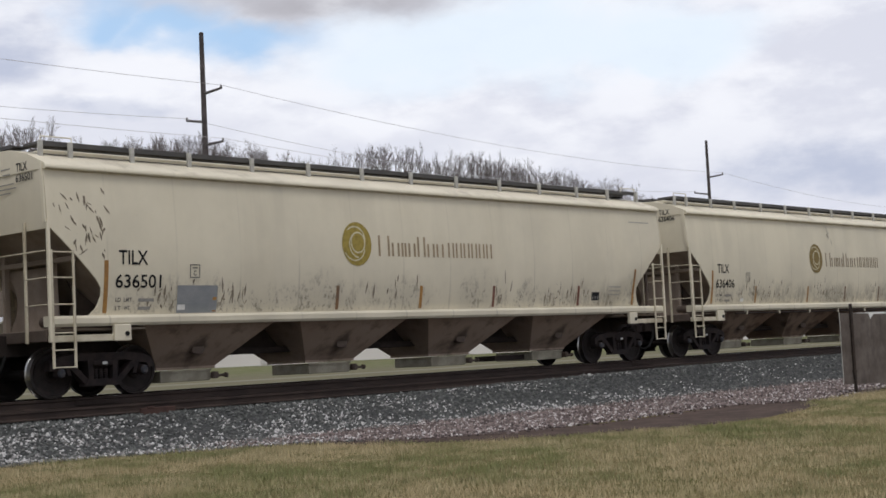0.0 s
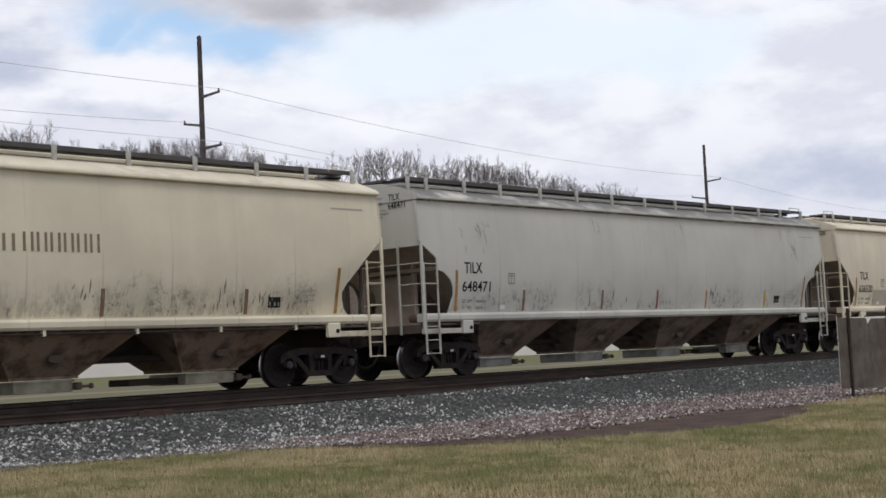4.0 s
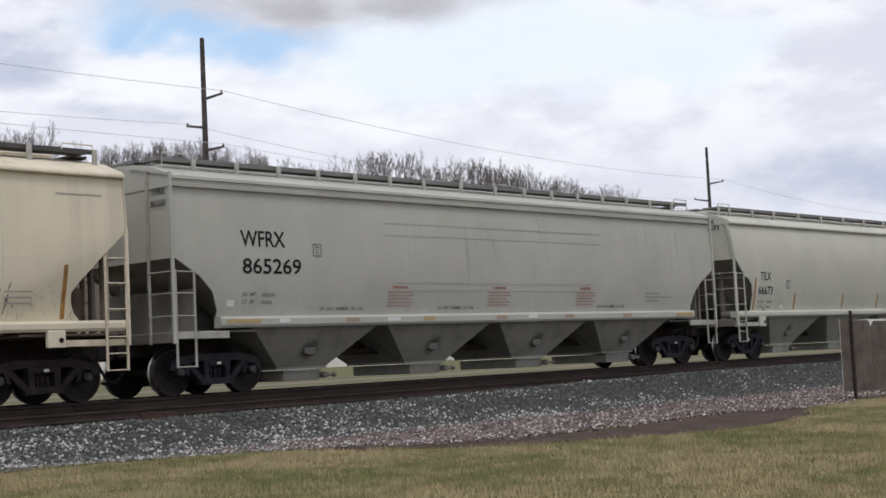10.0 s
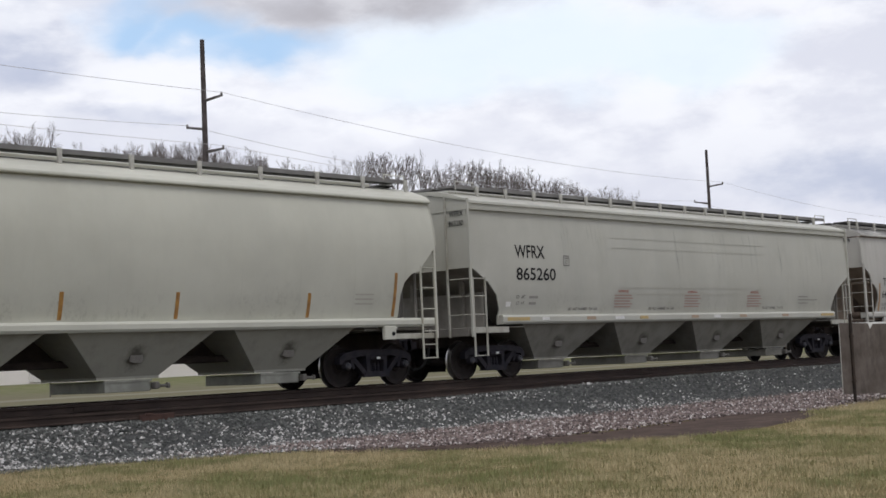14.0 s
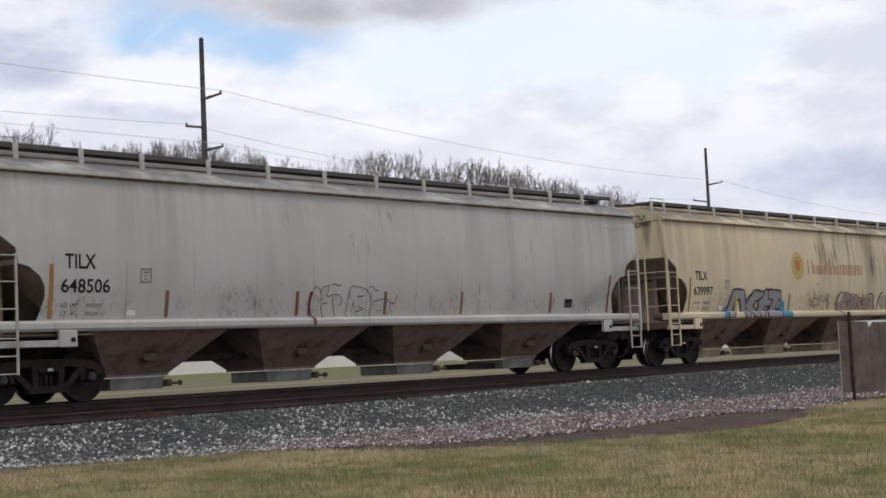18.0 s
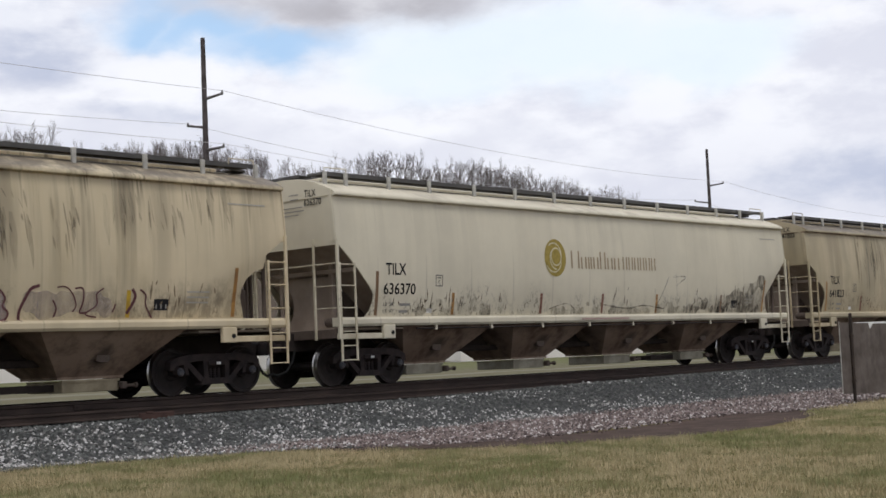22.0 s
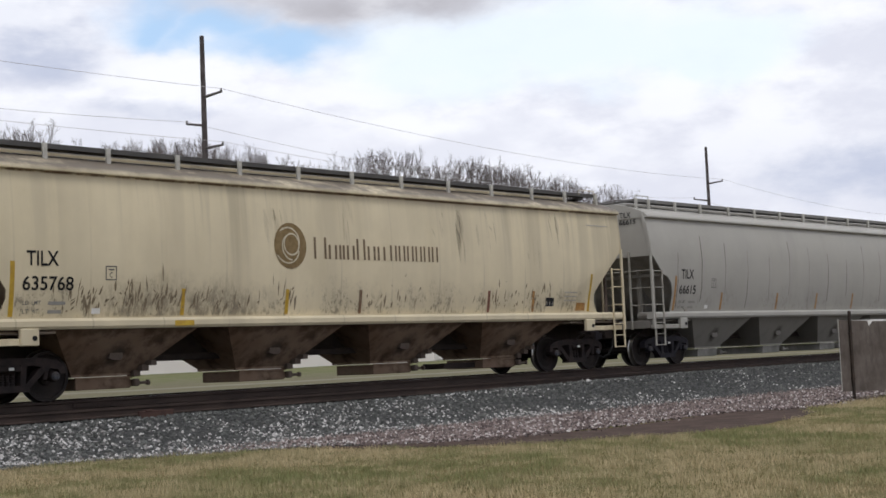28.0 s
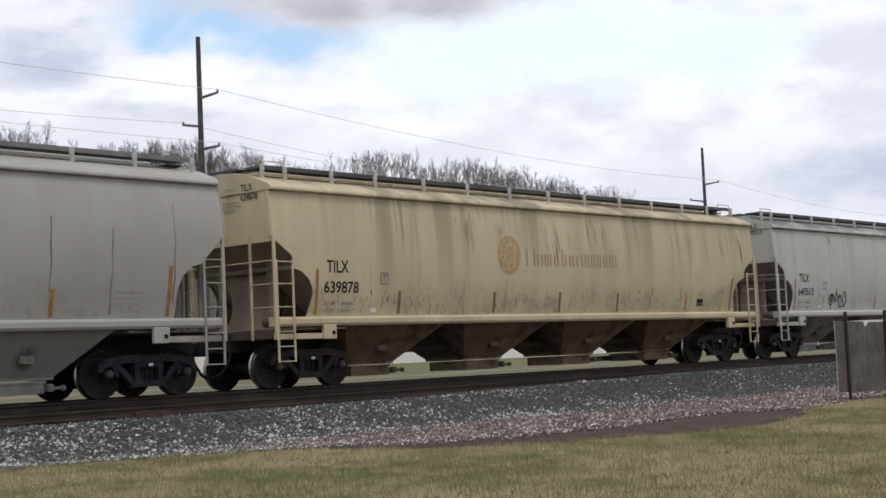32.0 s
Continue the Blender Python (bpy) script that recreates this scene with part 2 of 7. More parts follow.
M = {
    "truck": worn("truck_steel", (0.029, 0.024, 0.0245), (0.056, 0.043, 0.040), 4, 0.75, 0.1),
    "wheel": worn("wheel_steel", (0.028, 0.0245, 0.0245), (0.050, 0.041, 0.038), 3, 0.72, 0.2),
    "tread": plain("polished_tread", (0.42, 0.41, 0.40), 0.28, 1.0, 0.15),
    "cap": worn("axle_cap_blue", (0.055, 0.060, 0.075), (0.12, 0.10, 0.09), 8, 0.6, 0.2),
    "under": worn("underframe_black", (0.036, 0.029, 0.027), (0.062, 0.049, 0.044), 3, 0.8),
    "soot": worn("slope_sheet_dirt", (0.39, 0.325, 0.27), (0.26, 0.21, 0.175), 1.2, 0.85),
    "web": worn("end_web_brown", (0.105, 0.082, 0.069), (0.155, 0.123, 0.104), 1.6, 0.85),
    "truck_new": worn("truck_steel_blue_black", (0.027, 0.026, 0.034), (0.052, 0.047, 0.052), 4, 0.7, 0.1),
    "soot_new": worn("slope_sheet_grey", (0.33, 0.315, 0.285), (0.22, 0.205, 0.185), 1.2, 0.85),
    "web_new": worn("end_web_grey", (0.19, 0.18, 0.165), (0.26, 0.245, 0.22), 1.6, 0.85),
    "board": worn("grating_dark", (0.065, 0.062, 0.060), (0.11, 0.105, 0.10), 2, 0.65, 0.2),
    "board_new": worn("grating_grey", (0.17, 0.165, 0.16), (0.25, 0.245, 0.24), 2, 0.65, 0.2),
    "bracket": worn("bracket_galvanised", (0.50, 0.49, 0.45), (0.38, 0.37, 0.34), 5, 0.6),
    "rail": worn("rail_rust", (0.050, 0.038, 0.034), (0.082, 0.061, 0.053), 1.5, 0.7, 0.3),
    "railhead": plain("rail_head_bright", (0.30, 0.29, 0.28), 0.3, 1.0, 0.2),
    "tie": worn("tie_timber", (0.040, 0.030, 0.025), (0.075, 0.060, 0.050), 3, 0.9),
    "pole": worn("pole_timber", (0.070, 0.060, 0.060), (0.12, 0.105, 0.105), 2, 0.85),
    "arm": worn("crossarm_timber", (0.11, 0.10, 0.10), (0.18, 0.165, 0.165), 2, 0.8),
    "wire": plain("wire_aluminium", (0.55, 0.54, 0.55), 0.6, 0.0),
    "ceramic": plain("insulator_grey", (0.16, 0.15, 0.15), 0.3),
    "bark": worn("bark", (0.155, 0.135, 0.13), (0.25, 0.225, 0.22), 0.6, 0.9),
    "post": worn("steel_post", (0.045, 0.038, 0.034), (0.085, 0.065, 0.055), 4, 0.7, 0.4),
    "black": plain("stencil_black", (0.018, 0.018, 0.020), 0.6),
    "grey": plain("stencil_grey", (0.16, 0.155, 0.15), 0.7),
    "faint": plain("stencil_faint", (0.30, 0.29, 0.27), 0.7),
    "pale_print": plain("stencil_pale", (0.42, 0.40, 0.35), 0.7),
    "warning": plain("stencil_faded_red", (0.41, 0.30, 0.265), 0.7),
    "warning_head": plain("stencil_red", (0.36, 0.11, 0.09), 0.7),
    "straw_tape": worn("reflector_straw", (0.50, 0.36, 0.13), (0.42, 0.33, 0.18), 9, 0.55),
    "tan_tape": worn("reflector_tan", (0.40, 0.27, 0.18), (0.36, 0.30, 0.22), 9, 0.55),
    "orange": worn("reflector_orange", (0.42, 0.22, 0.055), (0.26, 0.125, 0.04), 7, 0.5),
    "yellow": worn("reflector_yellow", (0.55, 0.36, 0.03), (0.40, 0.24, 0.03), 7, 0.5),
    "brown": worn("reflector_faded", (0.16, 0.10, 0.06), (0.24, 0.13, 0.06), 7, 0.6),
    "redband": worn("reflector_red", (0.21, 0.075, 0.045), (0.14, 0.06, 0.04), 7, 0.55),
    "white": plain("marking_white", (0.72, 0.72, 0.70), 0.6),
    "hose": plain("rubber", (0.02, 0.02, 0.02), 0.6),
}


# ---- building helpers ----
def finish(name, bm, material, smooth=False):
    me = bpy.data.meshes.new(name)
    bm.to_mesh(me)
    bm.free()
    for m in material if isinstance(material, (list, tuple)) else (material,):
        me.materials.append(m)
    if smooth:
        me.polygons.foreach_set("use_smooth", [True] * len(me.polygons))
    return me


def part(name, bm, material, parent, label="", at=None, smooth=False):
    """Links a bmesh, or a mesh, as one object under a thing or under a part."""
    me = bm if isinstance(bm, bpy.types.Mesh) else finish(name, bm, material, smooth)
    ob = new(name, me)
    ob.parent = parent
    if at is not None:
        ob.matrix_basis = at
    return tagged(ob, label)


def box(bm, x0, x1, y0, y1, z0, z1, bevel=0.0):
    made = bmesh.ops.create_cube(bm, size=1.0, matrix=Matrix.Translation(((x0 + x1) / 2, (y0 + y1) / 2, (z0 + z1) / 2)) @ Matrix.Diagonal((x1 - x0, y1 - y0, z1 - z0, 1)))
    if bevel:
        edges = list({e for v in made["verts"] for e in v.link_edges})
        bmesh.ops.bevel(bm, geom=edges, offset=bevel, segments=1, affect="EDGES")
    return bm


def boxed(x0, x1, y0, y1, z0, z1, bevel=0.0):
    return box(bmesh.new(), x0, x1, y0, y1, z0, z1, bevel)


def bar(bm, a, b, w, d=None, sides=4):
    """A straight bar from a to b: square, or round with more sides; tapered where d is given."""
    a, b = Vector(a), Vector(b)
    way = b - a
    turn = way.to_track_quat("Z", "Y").to_matrix().to_4x4() @ Matrix.Rotation(math.pi / sides, 4, "Z")
    bmesh.ops.create_cone(bm, cap_ends=True, segments=sides, radius1=w, radius2=w if d is None else d, depth=way.length,
                          matrix=Matrix.Translation((a + b) / 2) @ turn)
    return bm


def prism(bm, outline, axis_lo, axis_hi, axis="y"):
    """Extrudes an outline of (u, v) along an axis: y takes (x, z), x takes (y, z)."""
    def at(u, v, w):
        return (u, w, v) if axis == "y" else (w, u, v)
    lo = [bm.verts.new(at(u, v, axis_lo)) for u, v in outline]
    hi = [bm.verts.new(at(u, v, axis_hi)) for u, v in outline]
    count = len(outline)
    bm.faces.new(lo), bm.faces.new(hi[::-1])
    for i in range(count):
        j = (i + 1) % count
        bm.faces.new((lo[j], lo[i], hi[i], hi[j]))
    bmesh.ops.recalc_face_normals(bm, faces=bm.faces)
    return bm


def lathe(bm, profile, steps=28, axis="y"):
    """Turns (along, radius) pairs about an axis through the origin."""
    rings = []
    for along, r in profile:
        ring = []
        for k in range(steps):
            a = 2 * math.pi * k / steps
            c, s = r * math.cos(a), r * math.sin(a)
            ring.append(bm.verts.new((c, along, s) if axis == "y" else (along, c, s) if axis == "x" else (c, s, along)))
        rings.append(ring)
    for p, q in zip(rings, rings[1:]):
        for k in range(steps):
            j = (k + 1) % steps
            bm.faces.new((p[k], p[j], q[j], q[k]))
    bm.faces.new(rings[0][::-1]), bm.faces.new(rings[-1])
    bmesh.ops.recalc_face_normals(bm, faces=bm.faces)
    return bm


def tube(bm, points, r, sides=6):
    """One bent round bar through the points."""
    points = [Vector(p) for p in points]
    rings = []
    for i, p in enumerate(points):
        way = (points[min(i + 1, len(points) - 1)] - points[max(i - 1, 0)]).normalized()
        u = way.cross(Vector((0.3, 1, 0.2))).normalized()
        w = way.cross(u)
        rings.append([bm.verts.new(p + u * (r * math.cos(6.2832 * k / sides)) + w * (r * math.sin(6.2832 * k / sides))) for k in range(sides)])
    for a, b in zip(rings, rings[1:]):
        for k in range(sides):
            bm.faces.new((a[k], a[(k + 1) % sides], b[(k + 1) % sides], b[k]))
    bm.faces.new(rings[0]), bm.faces.new(rings[-1][::-1])
    bmesh.ops.recalc_face_normals(bm, faces=bm.faces)
    return bm


def letters(body):
    """The outline of some writing as (vertices, faces), one unit high and wide."""
    curve = bpy.data.curves.new("writing", "FONT")
    curve.body, curve.fill_mode, curve.resolution_u, curve.offset = body, "FRONT", 3, 0.012
    ob = new("writing", curve)
    bpy.context.view_layer.update()
    me = bpy.data.meshes.new_from_object(ob.evaluated_get(bpy.context.evaluated_depsgraph_get()))
    verts = np.array([v.co[:2] for v in me.vertices])
    faces = [tuple(p.vertices) for p in me.polygons]
    lo, hi = verts.min(0), verts.max(0)
    bpy.data.objects.remove(ob), bpy.data.curves.remove(curve), bpy.data.meshes.remove(me)
    return (verts - lo) / (hi - lo), faces


WORDS = {w: letters(w) for w in (
    "TILX", "WFRX", "636501", "636406", "648471", "636520", "865269", "66673", "865260", "648506", "639997", "636370", "641823",
    "635768", "66615", "639878", "640513", "LD", "LMT", "LT", "WT", "DO", "NOT", "HAMMER", "ON", "CAR", "WARNING", "C")}


# ---- the covered hopper wagons: x along the track, the near side at -y, z from the rail head ----
HALF = 9.62


BEND = {"on": True, "round": False}    # only the old wagons have the bent trailing corner


def side_y(z, x=0.0):
    """How far the side sheet stands from the centre at a place: bulged, and bent in below a crease towards the trailing corner."""
    if BEND["round"]:
        return 1.68 - (0.165 * (z - 3.0) ** 2 if z > 3.0 else 0.094 * (z - 3.0) ** 2)
    u = (z - 2.75) / 1.35
    bent = min(1.0, max(0.0, ((x - 6.3) * 0.50 - (z - 1.45)) / 0.6)) if BEND["on"] else 0.0
    return 1.630 - (0.095 if u > 0 else 0.155) * u * u - 0.075 * bent * min(1.0, max(0.0, x - 6.3))


def on_side(verts, faces, x0, z0, w, h, lift=0.006):
    """Lays a flat (u, v) drawing on the near side, and over the sill below it."""
    out = []
    for u, v in verts:
        x, z = x0 + u * w, z0 + v * h
        out.append((x, -((1.647 - 0.7 * max(0.0, abs(z - 1.365) - 0.045) if z < 1.462 else side_y(z, x)) + lift), z))
    return out, faces


def decal(name, verts, faces, material, parent, label=""):
    me = bpy.data.meshes.new(name)
    me.from_pydata(verts, [], faces)
    me.materials.append(material)
    return part(name, me, material, parent, label)


def panel(nx, nz):
    verts = [(i / nx, k / nz) for k in range(nz + 1) for i in range(nx + 1)]
    faces = [(k * (nx + 1) + i, k * (nx + 1) + i + 1, (k + 1) * (nx + 1) + i + 1, (k + 1) * (nx + 1) + i) for k in range(nz) for i in range(nx)]
    return verts, faces


def side_patch(name, x0, x1, z0, z1, material, parent, label="", lift=0.005):
    v, f = panel(1, max(1, round((z1 - z0) / 0.2)))
    return decal(name, *on_side(v, f, x0, z0, x1 - x0, z1 - z0, lift), material, parent, label)


def side_word(body, x0, z0, w, h, material, parent, name="marking", label=""):
    """Writing on the near side, word by word."""
    words = body.split(" ")
    each, x, made = w / len(body), x0, None
    for word in words:
        made = decal(name, *on_side(*WORDS[word], x, z0, each * len(word) * 0.97, h, 0.007), material, parent, label)
        x += each * (len(word) + 1)
    return made


def side_sheet(cut, near):
    """One side: a bulged sheet whose lower corners are cut away over the trucks. cut: (inset, height) from the sill up."""
    bm = bmesh.new()
    heights = sorted({1.44, 1.6, 1.8, 2.0, 2.2, 2.4, 2.6, 2.8, 3.0, 3.2, 3.4, 3.6, 3.8, 4.0, 4.075 if cut[-1][1] > 2.8 else 4.0, *[z for _, z in cut]})
    s = -1 if near else 1
    skins = []
    for depth in (0.0, 0.03):
        rows = []
        for z in heights:
            inset = np.interp(z, [c[1] for c in cut], [c[0] for c in cut])
            rows.append([bm.verts.new((x, s * (side_y(z, x) - depth), z)) for x in [*np.linspace(-HALF + inset, 6.0, 13), *np.linspace(6.3, HALF - inset, 14)]])
        skins.append(rows)
    for rows in skins:
        for lo, hi in zip(rows, rows[1:]):
            for i in range(26):
                bm.faces.new((lo[i], lo[i + 1], hi[i + 1], hi[i])).smooth = True
    out, inn = skins
    rim = [[(r[0], q[0]) for r, q in zip(out, inn)], [(r[-1], q[-1]) for r, q in zip(out, inn)], list(zip(out[0], inn[0])), list(zip(out[-1], inn[-1]))]
    for pairs in rim:
        for (a, b), (c, d) in zip(pairs, pairs[1:]):
            for e in bm.faces.new((a, b, d, c)).edges:
                e.smooth = False
    bmesh.ops.recalc_face_normals(bm, faces=bm.faces)
    return bm


def roof_mesh(kind):
    """A shallow roof with a rolled eave that stands proud of the sides."""
    if kind == "rib":
        half = [(1.565, 3.985), (1.625, 3.99), (1.63, 4.05), (1.60, 4.06), (1.60, 4.13), (1.635, 4.14), (1.625, 4.20), (1.45, 4.28), (1.05, 4.41), (0.5, 4.52), (0.0, 4.54)]
    else:
        d = 0.045 if kind == "round" else 0.0
        half = [(1.48, 4.06), (1.605 - d, 4.048), (1.632 - d, 4.06), (1.638 - d, 4.085), (1.625 - d, 4.12), (1.585 - d, 4.155), (1.49, 4.20), (1.32, 4.27), (1.05, 4.375), (0.5, 4.51), (0.0, 4.54)]
    outline = half + [(-y, z) for y, z in half[-2::-1]]
    bm = bmesh.new()
    xs = np.linspace(-HALF - 0.01, HALF + 0.01, 13)
    rings = [[bm.verts.new((x, y, z)) for y, z in outline] for x in xs]
    for a, b in zip(rings, rings[1:]):
        for i in range(len(outline) - 1):
            bm.faces.new((a[i], a[i + 1], b[i + 1], b[i]))
        bm.faces.new((a[-1], a[0], b[0], b[-1]))
    bm.faces.new(rings[0]), bm.faces.new(rings[-1][::-1])
    bmesh.ops.recalc_face_normals(bm, faces=bm.faces)
    return bm


def end_wall(kind):
    """The upright upper part of an end, closed down to the slope sheet; built for the +x end."""
    low = 2.62 if kind == "rib" else 3.0
    ys = [side_y(z) - 0.03 for z in (low, 3.3, 3.6, 4.04)]
    half = list(zip(ys, (low, 3.3, 3.6, 4.04))) + [(1.42, 4.22), (1.0, 4.39), (0.5, 4.49)]
    return prism(bmesh.new(), half + [(-y, z) for y, z in half[::-1]], HALF - 0.05, HALF - 0.01, "x")


def slope_sheet(kind, foot):
    """The sloping end sheet, narrower at its foot; built for the +x end."""
    low = 2.62 if kind == "rib" else 3.0
    bm = bmesh.new()
    head = {"round": 1.60, "rib": 1.55}.get(kind, 1.57)
    knee = (HALF - 0.55, 2.45) if kind == "rib" else (HALF - 0.52, 2.79)
    rings = [[bm.verts.new((x, s * w, z)) for s in (-1, 1)] for x, z, w in ((HALF - 0.03, low + 0.09, head), (*knee, head - 0.02), (7.45, 1.30, foot), (7.55, 1.25, foot), (knee[0] + 0.02, knee[1] - 0.05, head - 0.02), (HALF - 0.03, low + 0.04, head))]
    for p, q in zip(rings, rings[1:] + rings[:1]):
        bm.faces.new((p[0], p[1], q[1], q[0]))
    for k in (0, 1):
        bm.faces.new([r[k] for r in rings])
    bmesh.ops.recalc_face_normals(bm, faces=bm.faces)
    return bm


def hopper_bay(half_x, low_x, low_y):
    """A pyramid bay: four sloping sheets down to the outlet."""
    bm = bmesh.new()
    top = [bm.verts.new((x, y, 1.30)) for x, y in ((-half_x, -1.50), (half_x, -1.50), (half_x, 1.50), (-half_x, 1.50))]
    foot = ((-low_x, -low_y), (low_x, -low_y), (low_x, low_y), (-low_x, low_y))
    low = [bm.verts.new((x, y, 0.46)) for x, y in foot]
    lip = [bm.verts.new((x, y, 0.41)) for x, y in foot]
    for a, b in ((top, low), (low, lip)):
        for i in range(4):
            j = (i + 1) % 4
            bm.faces.new((a[i], a[j], b[j], b[i]))
    bm.faces.new(lip[::-1]), bm.faces.new(top)
    bmesh.ops.recalc_face_normals(bm, faces=bm.faces)
    return bm


def side_frame():
    """A cast truck side frame with its two openings, about 2.3 m long, at y = 0."""
    bm = bmesh.new()
    w = 0.085
    arch = [(-1.12, 0.50), (-1.10, 0.66), (-0.95, 0.74), (-0.55, 0.80), (0.55, 0.80), (0.95, 0.74), (1.10, 0.66), (1.12, 0.50),
            (1.02, 0.50), (0.98, 0.58), (0.80, 0.60), (0.50, 0.66), (-0.50, 0.66), (-0.80, 0.60), (-0.98, 0.58), (-1.02, 0.50)]
    prism(bm, arch, -w, w)
    for s in (-1, 1):
        prism(bm, [(s * 0.78, 0.62), (s * 0.62, 0.62), (s * 0.20, 0.22), (s * 0.36, 0.22)][::s], -w, w)
        prism(bm, [(s * 0.33, 0.68), (s * 0.22, 0.68), (s * 0.20, 0.30), (s * 0.31, 0.30)][::s], -w - 0.015, w + 0.015)
        prism(bm, [(s * 0.80, 0.62), (s * 0.72, 0.62), (s * 0.66, 0.40), (s * 0.74, 0.40)][::s], -w, w)
    prism(bm, [(-0.40, 0.20), (0.40, 0.20), (0.34, 0.32), (-0.34, 0.32)], -w - 0.02, w + 0.02)
    box(bm, -0.22, 0.22, -w - 0.05, w + 0.02, 0.56, 0.66, 0.02)
    return bm


def wheel_mesh():
    """A 36 inch wheel, its flange towards +y."""
    bm = lathe(bmesh.new(), [(-0.07, 0.10), (-0.07, 0.14), (-0.035, 0.17), (-0.015, 0.33), (-0.045, 0.385), (-0.075, 0.40), (-0.075, 0.445),
                             (-0.07, 0.455), (0.035, 0.460), (0.045, 0.470), (0.055, 0.484), (0.068, 0.478), (0.07, 0.40), (0.03, 0.36), (0.05, 0.16), (0.09, 0.14), (0.09, 0.10)], 36)
    for f in bm.faces:
        r = math.hypot(f.calc_center_median().x, f.calc_center_median().z)
        if r > 0.449:
            f.material_index = 1
    return bm


def ladder_frame(width, z0, z1):
    bm = bmesh.new()
    for x in (0.0, width):
        box(bm, x - 0.022, x + 0.022, -0.02, 0.02, z0, z1, 0.006)
    return bm


MESHES = {}


def shared(key, make, material, smooth=False):
    """One mesh for all alike parts."""
    if key not in MESHES:
        MESHES[key] = finish(key, make(), material, smooth)
    return MESHES[key]


def ladder(car, skin, at, width, z0, z1, rungs, name="ladder"):
    frame_ob = part(name, shared(f"ladder_{width}_{z0}_{z1}", lambda: ladder_frame(width, z0, z1), skin), None, car, at=at)
    rung = shared(f"rung_{width}", lambda: bar(bmesh.new(), (0, -0.01, 0), (width, -0.01, 0), 0.014, sides=6), skin)
    for z in rungs:
        part("rung", rung, None, frame_ob, at=pose(0, 0, z))
    return frame_ob


